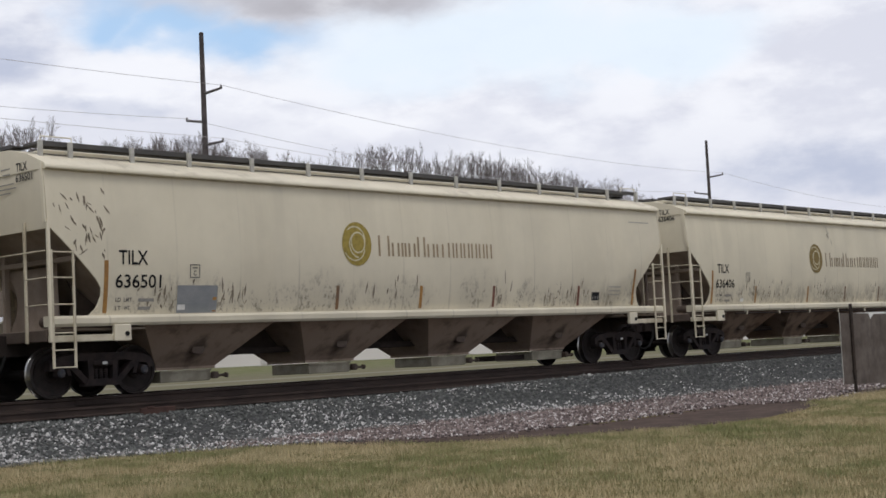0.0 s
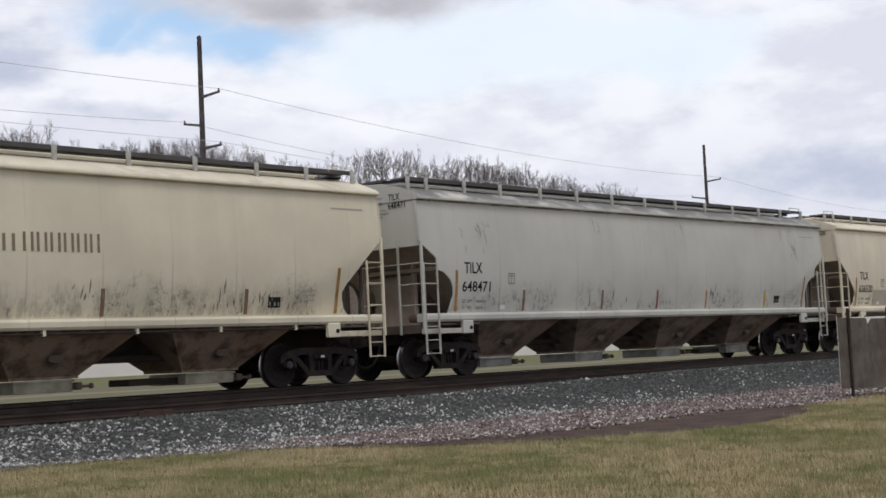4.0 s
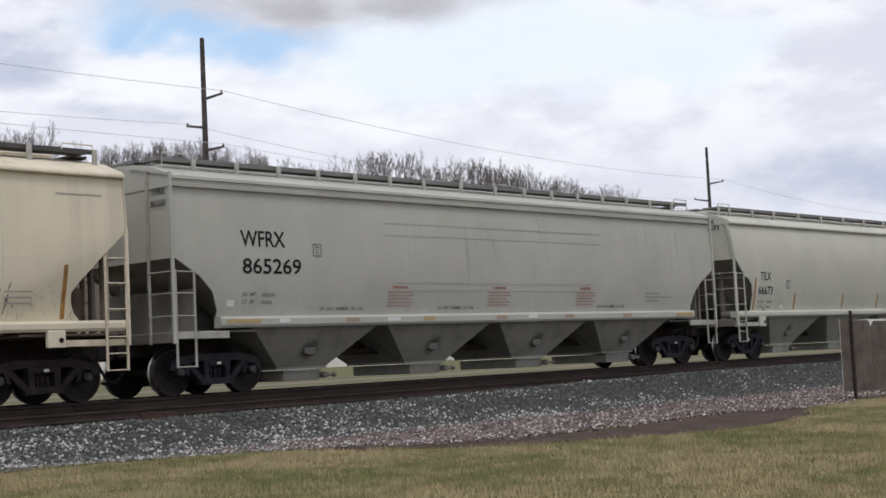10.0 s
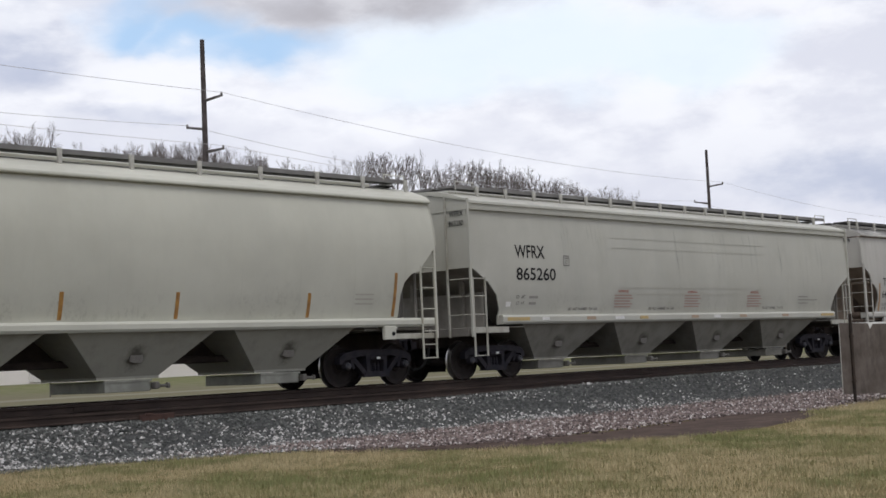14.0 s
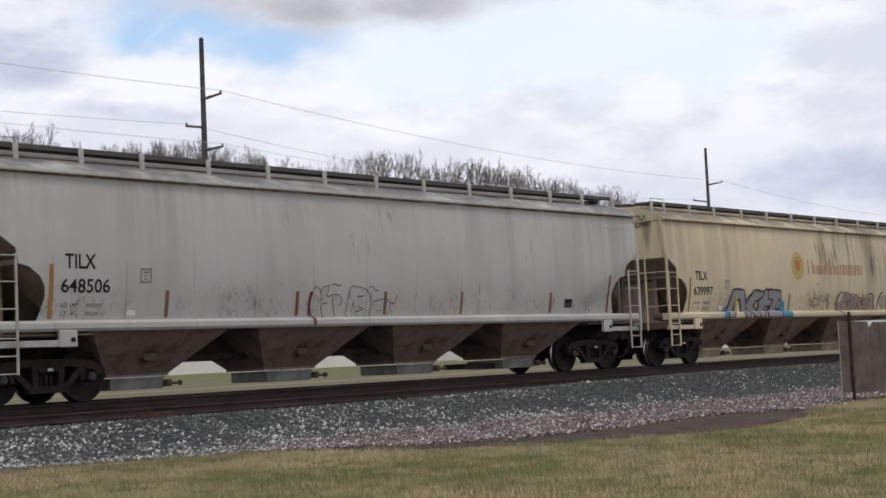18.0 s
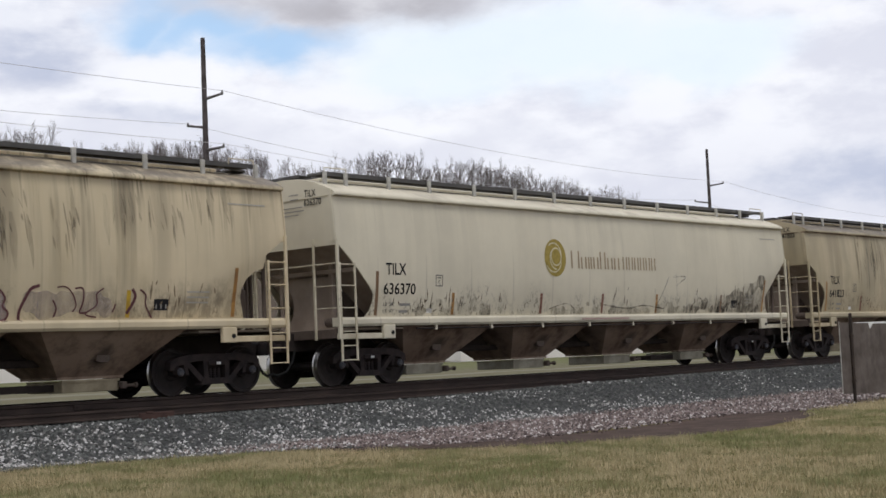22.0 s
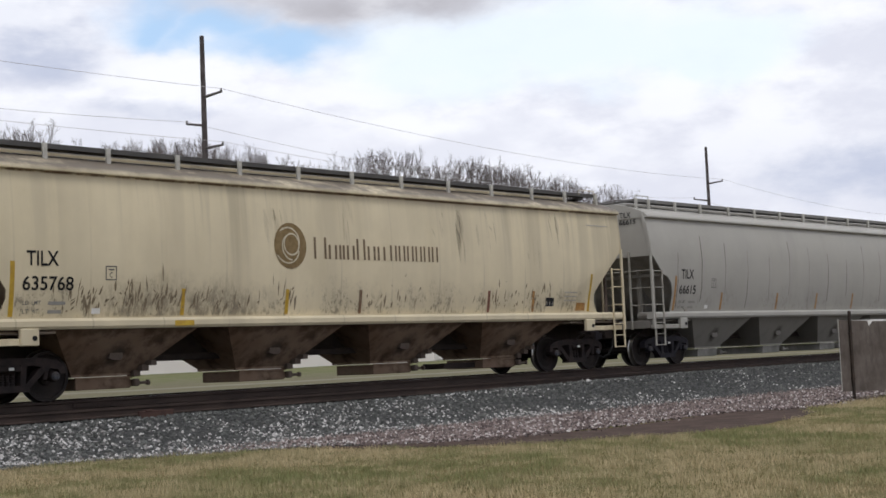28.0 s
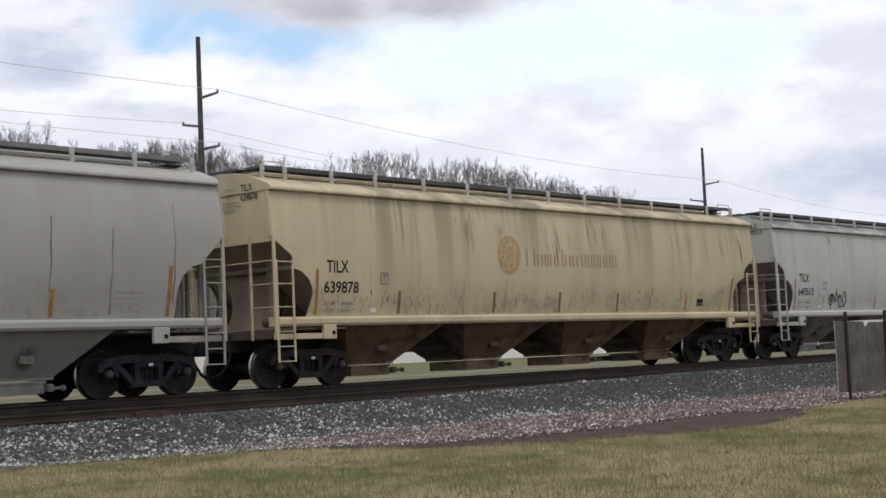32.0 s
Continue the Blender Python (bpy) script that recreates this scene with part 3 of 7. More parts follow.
def wagon(kind, straight=False):
    """One covered hopper with its parts. kind: 'old' (worn, four-bay), 'round' (newer, rounded cut-outs), 'rib' (grooved eave, low cut-outs)."""
    car = new("hopper_wagon")
    BEND["on"], BEND["round"] = kind == "old", kind == "round"
    skin, under, truck = M["skin"], M["under"], M["truck"]
    cut = {"old": [(0.96, 1.44), (1.03, 1.66), (1.10, 1.88), (1.08, 2.06), (0.98, 2.24), (0.76, 2.40), (0.55, 2.45), (0.50, 2.72), (0.0, 3.06)],
           "round": [(1.08, 1.44), (1.08, 1.95), (0.98, 2.25), (0.74, 2.45), (0.52, 2.50), (0.42, 2.62), (0.0, 3.04)],
           "rib": [(1.10, 1.44), (1.12, 1.62), (0.98, 1.98), (0.66, 2.28), (0.45, 2.40), (0.0, 2.66)],
           "straight": [(0.86, 1.44), (1.02, 1.60), (1.10, 1.80), (1.10, 1.95), (0.98, 2.12), (0.5, 2.60), (0.0, 3.06)]}["straight" if straight else kind]
    for near in (True, False):
        part("side_sheet", side_sheet(cut, near), skin, car, smooth=False)
    part("roof", roof_mesh(kind), skin, car)
    for turn in (0, 180):
        r = pose(0, 0, 0, 0, 0, turn)
        part("end_wall", shared("end_wall_" + kind, lambda: end_wall(kind), skin), None, car, at=r)
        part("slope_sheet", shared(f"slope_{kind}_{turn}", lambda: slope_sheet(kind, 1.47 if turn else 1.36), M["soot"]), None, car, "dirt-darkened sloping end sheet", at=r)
    # sills
    for s in (-1, 1):
        z0, z1 = (1.28, 1.50) if kind == "rib" else (1.27, 1.46)
        half = HALF - 1.12 if kind == "rib" else HALF
        bm = prism(bmesh.new(), [(s * 1.42, z0), (s * 1.61, z0), (s * 1.645, z0 + 0.05), (s * 1.645, z1 - 0.05), (s * 1.61, z1), (s * 1.42, z1)], -half, half, "x")
        part("side_sill", bm, skin, car)
        for e in (-1, 1):
            x = e * 8.12
            if kind == "rib":
                low = boxed(e * 9.62 if e < 0 else 8.3, -8.3 if e < 0 else 9.62, s * 1.60 - 0.04, s * 1.60 + 0.04, 1.08, 1.22, 0.01)
                part("step_sill", low, skin, car)
            else:
                part("jacking_pad", boxed(x - 0.18, x + 0.18, s * 1.60 - 0.05, s * 1.60 + 0.05, 0.99, 1.29, 0.015), skin, car)
                part("pad_hole", lathe(bmesh.new(), [(-0.012, 0.045), (0.012, 0.045)], 12), M["black"], car, at=pose(x + 0.08, s * 1.655, 1.12))
                part("step_sill", boxed(min(e * 9.6, x), max(e * 9.6, x), s * 1.55 - 0.03, s * 1.55 + 0.03, 1.00, 1.12, 0.01), skin, car)
    part("centre_sill", boxed(-9.9, 9.9, -0.2, 0.2, 0.78, 1.18, 0.02), under, car)
    for e in (-1, 1):
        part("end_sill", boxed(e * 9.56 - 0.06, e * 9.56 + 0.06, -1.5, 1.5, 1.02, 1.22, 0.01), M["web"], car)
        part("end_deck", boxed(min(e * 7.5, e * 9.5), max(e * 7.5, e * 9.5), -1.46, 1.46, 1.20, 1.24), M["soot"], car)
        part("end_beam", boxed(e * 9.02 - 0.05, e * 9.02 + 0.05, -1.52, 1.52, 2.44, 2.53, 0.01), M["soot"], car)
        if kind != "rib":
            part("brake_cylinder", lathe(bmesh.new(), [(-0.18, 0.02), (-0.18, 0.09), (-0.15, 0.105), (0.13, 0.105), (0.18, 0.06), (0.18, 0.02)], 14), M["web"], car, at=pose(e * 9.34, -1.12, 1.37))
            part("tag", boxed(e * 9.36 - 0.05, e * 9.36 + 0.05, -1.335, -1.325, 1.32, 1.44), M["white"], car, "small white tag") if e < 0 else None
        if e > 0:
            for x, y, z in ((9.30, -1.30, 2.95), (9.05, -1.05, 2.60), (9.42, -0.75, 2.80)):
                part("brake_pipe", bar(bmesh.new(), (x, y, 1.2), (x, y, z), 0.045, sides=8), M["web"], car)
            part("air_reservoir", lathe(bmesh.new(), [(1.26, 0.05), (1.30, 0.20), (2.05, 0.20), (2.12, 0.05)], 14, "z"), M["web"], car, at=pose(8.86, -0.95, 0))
        if kind != "rib":
            for side in (-1, 1):
                ys = [side_y(z) + 0.006 for z in (3.10, 3.4, 3.7, 4.0, 4.2)]
                rim = list(zip([side * y for y in ys], (3.10, 3.4, 3.7, 4.0, 4.2)))
                part("corner_flange", prism(bmesh.new(), (rim + [(y - side * 0.09, z) for y, z in rim[::-1]])[::side], e * 9.648 - 0.012, e * 9.648 + 0.012, "x"), skin, car)
        if kind == "rib":
            part("end_bulkhead", boxed(e * 8.95 - 0.012, e * 8.95 + 0.012, -1.42, 1.42, 1.24, 2.06), M["soot"], car, "pale grey upright end plate")
        if kind == "old" and e < 0:
            arch = [(0.95 - 0.42 * math.sin(a), 1.80 + 0.50 * math.cos(a)) for a in np.linspace(0.15, 3.0, 9)]
            part("end_bulkhead", prism(bmesh.new(), [(-0.85, 1.24), (-0.78, 2.40), (0.95, 2.40)] + arch + [(0.95, 1.24)], -8.93, -8.91, "x"), M["soot"], car, "dirt-stained upright end plate")
        for y in (-0.8, 0.8):
            part("end_post", bar(bmesh.new(), (e * 9.0, y, 1.22), (e * 9.0, y, 2.7), 0.07), M["soot"], car)
        shank = box(box(bmesh.new(), e * 10.0 - 0.25, e * 10.0 + 0.25, -0.09, 0.09, 0.78, 0.96, 0.02), e * 10.22 - 0.12, e * 10.22 + 0.12, -0.17, 0.14, 0.73, 1.02, 0.04)
        part("coupler", shank, truck, car)
        hose = [(e * 9.75, -0.35, 0.80), (e * 9.85, -0.38, 0.58), (e * 10.02, -0.36, 0.36), (e * 10.2, -0.30, 0.29), (e * 10.33, -0.25, 0.33)]
        part("brake_hose", tube(bmesh.new(), hose, 0.03), M["hose"], car)
    # bays and outlets
    lx, ly, hx = {"old": (0.72, 0.62, 1.61), "round": (0.70, 0.92, 1.69), "rib": (0.70, 0.94, 1.78)}[kind]
    bays = {"old": (-5.95, -2.06, 1.82, 5.62), "round": (-5.80, -2.02, 1.76, 5.54), "rib": (-5.82, -2.00, 1.82, 5.64)}[kind]
    tag = kind

    long = lx - (0.11 if kind == "old" else 0.18)

    def gate():
        bm = boxed(-long, long, -ly + 0.02, ly - 0.02, 0.17, 0.385, 0.012)
        box(bm, -long - 0.02, long + 0.02, -ly - 0.01, -ly + 0.02, 0.355, 0.40)
        return box(bm, long, long + 0.16, -ly + 0.05, -ly + 0.11, 0.20, 0.33)

    def gate_frame():
        bm = boxed(-long - 1.15, -long, -0.34, -0.26, 0.20, 0.33)
        box(bm, -long - 1.15, -long, 0.26, 0.34, 0.20, 0.33)
        return box(bm, -long - 1.15, -long - 1.05, -0.26, 0.26, 0.20, 0.33)

    for x in bays:
        bay = part("hopper_bay", shared("bay_" + tag, lambda: hopper_bay(hx, lx, ly), M["belly"]), None, car, at=pose(x, 0, 0))
        part("outlet_gate", shared("gate_" + tag, gate, skin), None, bay, "paler outlet gate")
        if kind == "old" and x == bays[-1]:
            part("gate_frame", shared("gate_frame_" + tag, gate_frame, M["under"]), None, bay)
        part("gate_rack", shared("rack_" + tag, lambda: bar(bar(boxed(long, long + 0.12, -ly - 0.12, -ly + 0.02, 0.20, 0.34, 0.02), (long + 0.12, -ly - 0.05, 0.26), (long + 0.32, -ly - 0.05, 0.26), 0.03, sides=8), (long + 0.32, -ly - 0.05, 0.26), (long + 0.37, -ly - 0.05, 0.26), 0.055, sides=8), M["web"]), None, bay)
        slant = (1.50 - ly) / 0.84
        yy = -(ly + slant * 0.36)
        part("vibrator_bracket", shared("bracket_" + tag, lambda: prism(bmesh.new(), [(-0.15, 0.74), (-0.08, 0.71), (0.10, 0.70), (0.16, 0.76), (0.15, 0.87), (0.06, 0.85), (0.02, 0.90), (-0.11, 0.91)], yy - 0.02, yy + 0.12), M["web"]), None, bay)
    part("sill_shroud", boxed(-7.4, 7.4, -0.42, 0.42, 0.66, 0.80, 0.02), under, car)
    # end webs, a darker brown than the slope sheets above them
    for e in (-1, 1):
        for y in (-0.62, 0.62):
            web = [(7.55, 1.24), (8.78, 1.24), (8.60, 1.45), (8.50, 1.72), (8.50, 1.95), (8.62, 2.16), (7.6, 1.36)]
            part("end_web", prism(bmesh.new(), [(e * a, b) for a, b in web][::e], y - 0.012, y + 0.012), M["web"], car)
    # trucks
    for e in (-1, 1):
        x = e * 8.2
        bol = box(boxed(x - 0.2, x + 0.2, -0.98, 0.98, 0.50, 0.72, 0.03), x - 0.3, x + 0.3, -0.35, 0.35, 0.62, 0.80, 0.02)
        bolster = part("truck_bolster", bol, truck, car)
        part("tag", boxed(x - 0.05, x + 0.05, -1.165, -1.155, 0.585, 0.635), M["white"], bolster, "small white tag")
        for s in (-1, 1):
            part("side_frame", shared("side_frame", side_frame, truck), None, bolster, at=pose(x, s * 1.0, 0))
            for dx in (-0.11, 0.0, 0.11):
                part("spring", shared("spring", lambda: lathe(bmesh.new(), [(0.30 + 0.02 * k, 0.05 if k % 2 else 0.038) for k in range(12)], 8, "z"), truck), None, bolster, at=pose(x + dx, s * 1.0, 0))
    for x in (-9.095, -7.305, 7.305, 9.095):
        axle = shared("axle", lambda: lathe(bmesh.new(), [(-1.02, 0.07), (-0.85, 0.085), (-0.7, 0.095), (0.7, 0.095), (0.85, 0.085), (1.02, 0.07)], 14), M["wheel"], True)
        ws = part("wheelset", axle, None, car, at=pose(x, 0, 0.457))
        for s in (-1, 1):
            part("wheel", shared("wheel", wheel_mesh, (M["wheel"], M["tread"]), False), None, ws, at=pose(0, s * 0.752, 0, 0, 0, 0 if s < 0 else 180))
            part("axle_cap", shared("axle_cap", lambda: axle_cap(), (M["truck"], M["cap"])), None, ws, at=pose(0, s * 1.02, 0, 0, 0, 0 if s < 0 else 180))
    # roof walk
    for s in (-1, 1):
        grate = boxed(-HALF + 0.25, HALF - 0.25, min(s * 0.52, s * 1.03), max(s * 0.52, s * 1.03), 4.585, 4.63)
        box(grate, -HALF + 0.25, HALF - 0.25, s * 1.03 - 0.02, s * 1.03 + 0.02, 4.55, 4.64)
        part("running_board", grate, M["board"], car, "dark steel grating walkway" if kind == "old" else "grey steel grating walkway")
        xs = (-9.38, -8.76, -7.41, -6.06, -4.46, -2.90, -1.30, 0.28, 1.85, 3.46, 5.04, 6.62, 8.0, 9.37) if kind != "rib" else (-8.62, -7.53, -6.40, -5.28, -4.17, -3.07, -1.95, -0.64, 0.63, 1.77, 2.89, 4.0, 5.12, 6.25, 7.38, 8.5)
        for x in xs:
            part("board_post", shared("board_post", lambda: boxed(-0.045, 0.045, -0.03, 0.03, -0.19, 0.135, 0.006), M["bracket"]), None, car, at=pose(x, s * 1.095, 4.50))
    part("hatch_trough", boxed(-8.9, 8.9, -0.42, 0.42, 4.50, 4.60, 0.02), skin, car)
    for i in range(8):
        cover = shared("hatch_cover", lambda: prism(bmesh.new(), [(-0.36, 4.60), (0.36, 4.60), (0.30, 4.66), (-0.30, 4.66)], -1.06, 1.06, "x"), M["board"])
        part("hatch_cover", cover, None, car, at=pose((i - 3.5) * 2.2, 0, 0))
    for e in (-1, 1):
        plat = box(boxed(min(e * 9.2, e * 9.58), max(e * 9.2, e * 9.58), -0.5, 0.5, 4.575, 4.60), e * 9.58 - 0.015, e * 9.58 + 0.015, -0.5, 0.5, 4.55, 4.61)
        part("end_platform", plat, M["board"], car)
        part("grab_rail", tube(bmesh.new(), [(e * 9.35, -1.05, 4.40), (e * 9.35, -1.05, 4.72), (e * 8.7, -1.05, 4.72), (e * 8.7, -1.05, 4.6)], 0.014, 5), skin, car)
    # ladders: on the side and round the corner on the end
    top = 2.62 if kind != "rib" else 2.40
    for near, e in ((True, -1), (True, 1), (False, -1), (False, 1)):
        s = -1 if near else 1
        x0 = e * 9.58 if e < 0 else 9.58 - 0.44
        rungs = [0.56, 0.86, 1.16, 1.66, 2.13, 2.58] if kind != "rib" else [0.56, 1.10, 1.52, 1.95, 2.36]
        ladder(car, skin, pose(x0, s * 1.655, 0), 0.44, 0.54, top, rungs)
        stile = boxed(e * 9.62 - 0.03, e * 9.62 + 0.03, s * 1.64 - 0.03, s * 1.64 + 0.03, 1.0, 3.12 if kind != "rib" else 4.25, 0.006)
        part("corner_post", stile, skin, car)
        post = boxed(e * 9.66 - 0.025, e * 9.66 + 0.025, s * 0.95 - 0.025, s * 0.95 + 0.025, 1.0, 3.15 if kind != "rib" else 4.36, 0.006)
        end_stile = part("end_stile", post, skin, car)
        rod = shared("end_rung", lambda: bar(bmesh.new(), (0, -0.335, 0), (0, 0.335, 0), 0.014, sides=6), skin)
        for z in ((1.66, 2.13, 2.60) if kind != "rib" else (1.52, 1.95, 2.36)):
            part("end_rung", rod, None, end_stile, at=pose(e * 9.68, s * 1.29, z))
        part("end_handrail", shared("end_handrail", lambda: bar(bmesh.new(), (0, -0.95, 0), (0, 0.95, 0), 0.014, sides=6), skin), None, car, at=pose(e * 9.68, 0, 2.6)) if near else None
        if kind == "rib":
            part("end_brace", bar(bmesh.new(), (e * 9.64, s * 1.60, 4.22), (e * 9.64, s * 0.4, 4.46), 0.035), skin, car)
    # brake gear at the trailing end
    part("air_reservoir", lathe(bmesh.new(), [(-0.5, 0.05), (-0.47, 0.15), (-0.4, 0.19), (0.4, 0.19), (0.47, 0.15), (0.5, 0.05)], 14, "x"), M["soot"], car, at=pose(8.55, 0.3, 1.62), smooth=False)
    part("brake_valve", boxed(8.75, 9.05, -0.75, -0.45, 1.24, 1.95, 0.05), skin, car)
    part("brake_wheel", lathe(bmesh.new(), [(-0.02, 0.25), (0.0, 0.28), (0.02, 0.25), (0.0, 0.22)], 16, "x"), M["under"], car, at=pose(9.25, 0.55, 2.25))
    return car


def axle_cap():
    bm = lathe(bmesh.new(), [(-0.135, 0.01), (-0.135, 0.062), (-0.10, 0.085), (-0.02, 0.10), (0.02, 0.10)], 14)
    for a in (0, 120, 240):
        bar(bm, (0.042 * math.cos(radians(a)), -0.155, 0.042 * math.sin(radians(a))), (0.042 * math.cos(radians(a)), -0.12, 0.042 * math.sin(radians(a))), 0.014, sides=6)
    for f in bm.faces:
        f.material_index = 1 if f.calc_center_median().y < -0.09 else 0
    return bm


# ---- ground, track and lawn ----
GROUND = -0.88


def grid_sheet(name, xs, ys, height, material, label, category):
    verts = [(x, y, height(x, y)) for y in ys for x in xs]
    n = len(xs)
    faces = [(j * n + i, j * n + i + 1, (j + 1) * n + i + 1, (j + 1) * n + i) for j in range(len(ys) - 1) for i in range(n - 1)]
    me = bpy.data.meshes.new(name)
    me.from_pydata(verts, [], faces)
    me.materials.append(material)
    me.polygons.foreach_set("use_smooth", [True] * len(me.polygons))
    return tagged(new(name, me), label, category, kind="structure")


def smooth(u):
    u = min(1.0, max(0.0, u))
    return u * u * (3 - 2 * u)


def land(x, y):
    """A flat lawn, a field that rises gently behind the track, and a wooded ridge along it."""
    hill = 18.6 * smooth((y - 84) / 46) * (1 + 0.05 * math.sin(x * 0.021 + 1)) * (1 - 0.8 * smooth((x - 235) / 90))
    field = 0.55 * smooth((y - 4) / 4) + 0.034 * min(20.0, max(0.0, y - 8))
    near = 0.05 * noise.noise((x * 0.22, y * 0.22, 3.0)) if abs(y) < 60 and abs(x) < 120 else 0.0
    under = -0.25 * smooth((3.2 - abs(y)) / 1.5)
    return GROUND + hill + field + near * smooth((abs(y) - 3.5) / 3) + under


def grass_material():
    n = Nodes("lawn")
    n.matt = True
    x, y, z = n.axes()
    big, mid, fine = n.noise(0.35, 3, 0.6), n.noise(1.6, 5, 0.65), n.noise(34, 4, 0.7)
    c = n.mix(n.ramp(big, 0.38, 0.62), (0.185, 0.155, 0.075), (0.115, 0.115, 0.045))
    c = n.mix(n.ramp(mid, 0.35, 0.7), c, (0.23, 0.185, 0.10))
    c = n.mix(n.ramp(fine, 0.35, 0.7, 0, 0.45), c, (0.07, 0.062, 0.03))
    pale = n.mix(n.ramp(mid, 0.35, 0.65), (0.185, 0.182, 0.115), (0.148, 0.160, 0.075))
    c = n.mix(n.ramp(y, 3.0, 8.0), c, pale)
    tan = n.mix(n.ramp(fine, 0.35, 0.7), (0.155, 0.142, 0.10), (0.20, 0.182, 0.135))
    c = n.mix(n.ramp(n.math("ADD", y, n.math("MULTIPLY", mid, 5.0)), 17.0, 24.0, 0.75, 0.0), c, n.mix(n.ramp(y, 6.0, 8.0), c, tan))
    road = n.math("MULTIPLY", n.ramp(y, 13.0, 13.3), n.ramp(y, 13.9, 14.2, 0.35, 0.0))
    c = n.mix(road, c, (0.34, 0.315, 0.27))
    litter = n.mix(n.ramp(mid, 0.3, 0.7), (0.085, 0.070, 0.056), (0.125, 0.103, 0.084))
    c = n.mix(n.ramp(n.math("ADD", y, n.math("MULTIPLY", big, 6.0)), 84, 92), c, litter)
    n.bump(fine, 0.7, 0.03)
    mat = n.done(c, 0.9)
    n.bsdf.inputs["Specular IOR Level"].default_value = 0.0    # turf has no sheen, even along the ground
    return mat


M["grass"] = grass_material()
axis = [-3000, -1500, -700, -350, -180, -100, *range(-60, 61, 4), *range(70, 400, 12), 450, 600, 900, 1500, 3000]
axis_y = [-3000, -1200, -400, -150, -80, -50, *range(-36, 14, 2), *range(15, 80, 8), *range(84, 150, 5), 180, 260, 500, 1200, 3000]
grid_sheet("ground", axis, axis_y, land, M["grass"], "mown lawn of patchy straw-yellow and green winter grass", "lawn")


def ballast_material():
    n = Nodes("ballast_bed")
    n.matt = True
    a, b = n.noise(7, 5, 0.7), n.noise(26, 3, 0.6)
    c = n.mix(n.ramp(a, 0.35, 0.65), (0.046, 0.047, 0.048), (0.082, 0.084, 0.084))
    c = n.mix(n.ramp(b, 0.62, 0.72, 0, 0.8), c, (0.28, 0.28, 0.28))
    n.bump(b, 0.9, 0.04)
    return n.done(c, 0.9)


def bed(x, y):
    """The ballast: level with the ties, low along the near tie ends, then falling to the toe."""
    d = abs(y)
    sunk = 0.17 * smooth((d - 0.95) / 0.45) * (1 - 0.75 * smooth((x - 20) / 16) if y < 0 else 0.2)
    return -0.205 - sunk - (0.70 - sunk) * smooth((d - 1.6) / 2.75)


M["ballast"] = ballast_material()
grid_sheet("ballast_bed", [-140, -60, *range(-20, 100, 2), 140, 200, 300, 500], [-4.6, -4.2, -3.8, -3.4, -3.0, -2.6, -2.2, -1.8, -1.6, -1.4, -1.2, -1.0, -0.6, 0.6, 1.5, 1.8, 2.2, 2.6, 3.0, 3.4, 3.8, 4.2, 4.6], bed,
           M["ballast"], "bed of dark blue-grey crushed stone under the track", "track bed")


def edge_sheet(name, near, far, z, material, label, category, steps=60):
    """A strip of ground between two lines y(x), each a list of (x, y)."""
    x0, x1 = far[0][0], far[-1][0]
    verts, faces = [], []
    for i in range(steps + 1):
        x = x0 + (x1 - x0) * i / steps
        a = np.interp(x, [p[0] for p in near], [p[1] for p in near]) + 0.10 * noise.noise((x * 1.1, 7, 0))
        b = np.interp(x, [p[0] for p in far], [p[1] for p in far])
        for k in range(7):
            y = a + (b - a) * k / 6
            verts.append((x, y, max(land(x, y), GROUND - 0.02) + z - (0.05 if k in (0, 6) else 0.0)))
    for i in range(steps):
        for k in range(6):
            a = i * 7 + k
            faces.append((a, a + 7, a + 8, a + 1))
    me = bpy.data.meshes.new(name)
    me.from_pydata(verts, [], faces)
    me.materials.append(material)
    return tagged(new(name, me), label, category, kind="structure")


GRAVEL_EDGE = [(8, -3.75), (11.4, -3.95), (12.9, -4.55), (14.4, -5.4), (15.5, -6.5), (16.35, -7.9), (17.7, -8.35), (24.5, -8.4), (25.4, -9.2), (26.6, -9.4), (28.0, -8.9), (31.0, -8.6), (36, -7.6), (60, -8.0), (100, -8)]
DIRT_EDGE = [(15.3, -7.1), (15.9, -8.7), (16.6, -9.5), (17.6, -10.0), (18.6, -10.7), (19.8, -11.1), (21.0, -11.4), (22.0, -11.4), (23.6, -10.9), (25.6, -9.9), (26.2, -9.3)]
M["pinkbed"] = worn("pink_gravel_bed", (0.13, 0.10, 0.095), (0.20, 0.165, 0.155), 5, 0.95, 0.0, 0.8, 24)
M["dirt"] = worn("bare_dirt", (0.058, 0.040, 0.033), (0.115, 0.082, 0.068), 2.2, 0.95, 0.0, 0.9, 14)
edge_sheet("gravel_verge", GRAVEL_EDGE, [(8, -3.7), (100, -3.9)], 0.035, M["pinkbed"], "verge of pinkish-grey crushed gravel beside the track", "gravel", 120)
edge_sheet("dirt_strip", DIRT_EDGE, [(15.3, -6.3), (16.35, -7.6), (17.7, -8.0), (25.0, -8.0), (26.2, -9.1)], 0.026, M["dirt"], "bare strip of dark brown dirt between lawn and gravel", "dirt", 60)


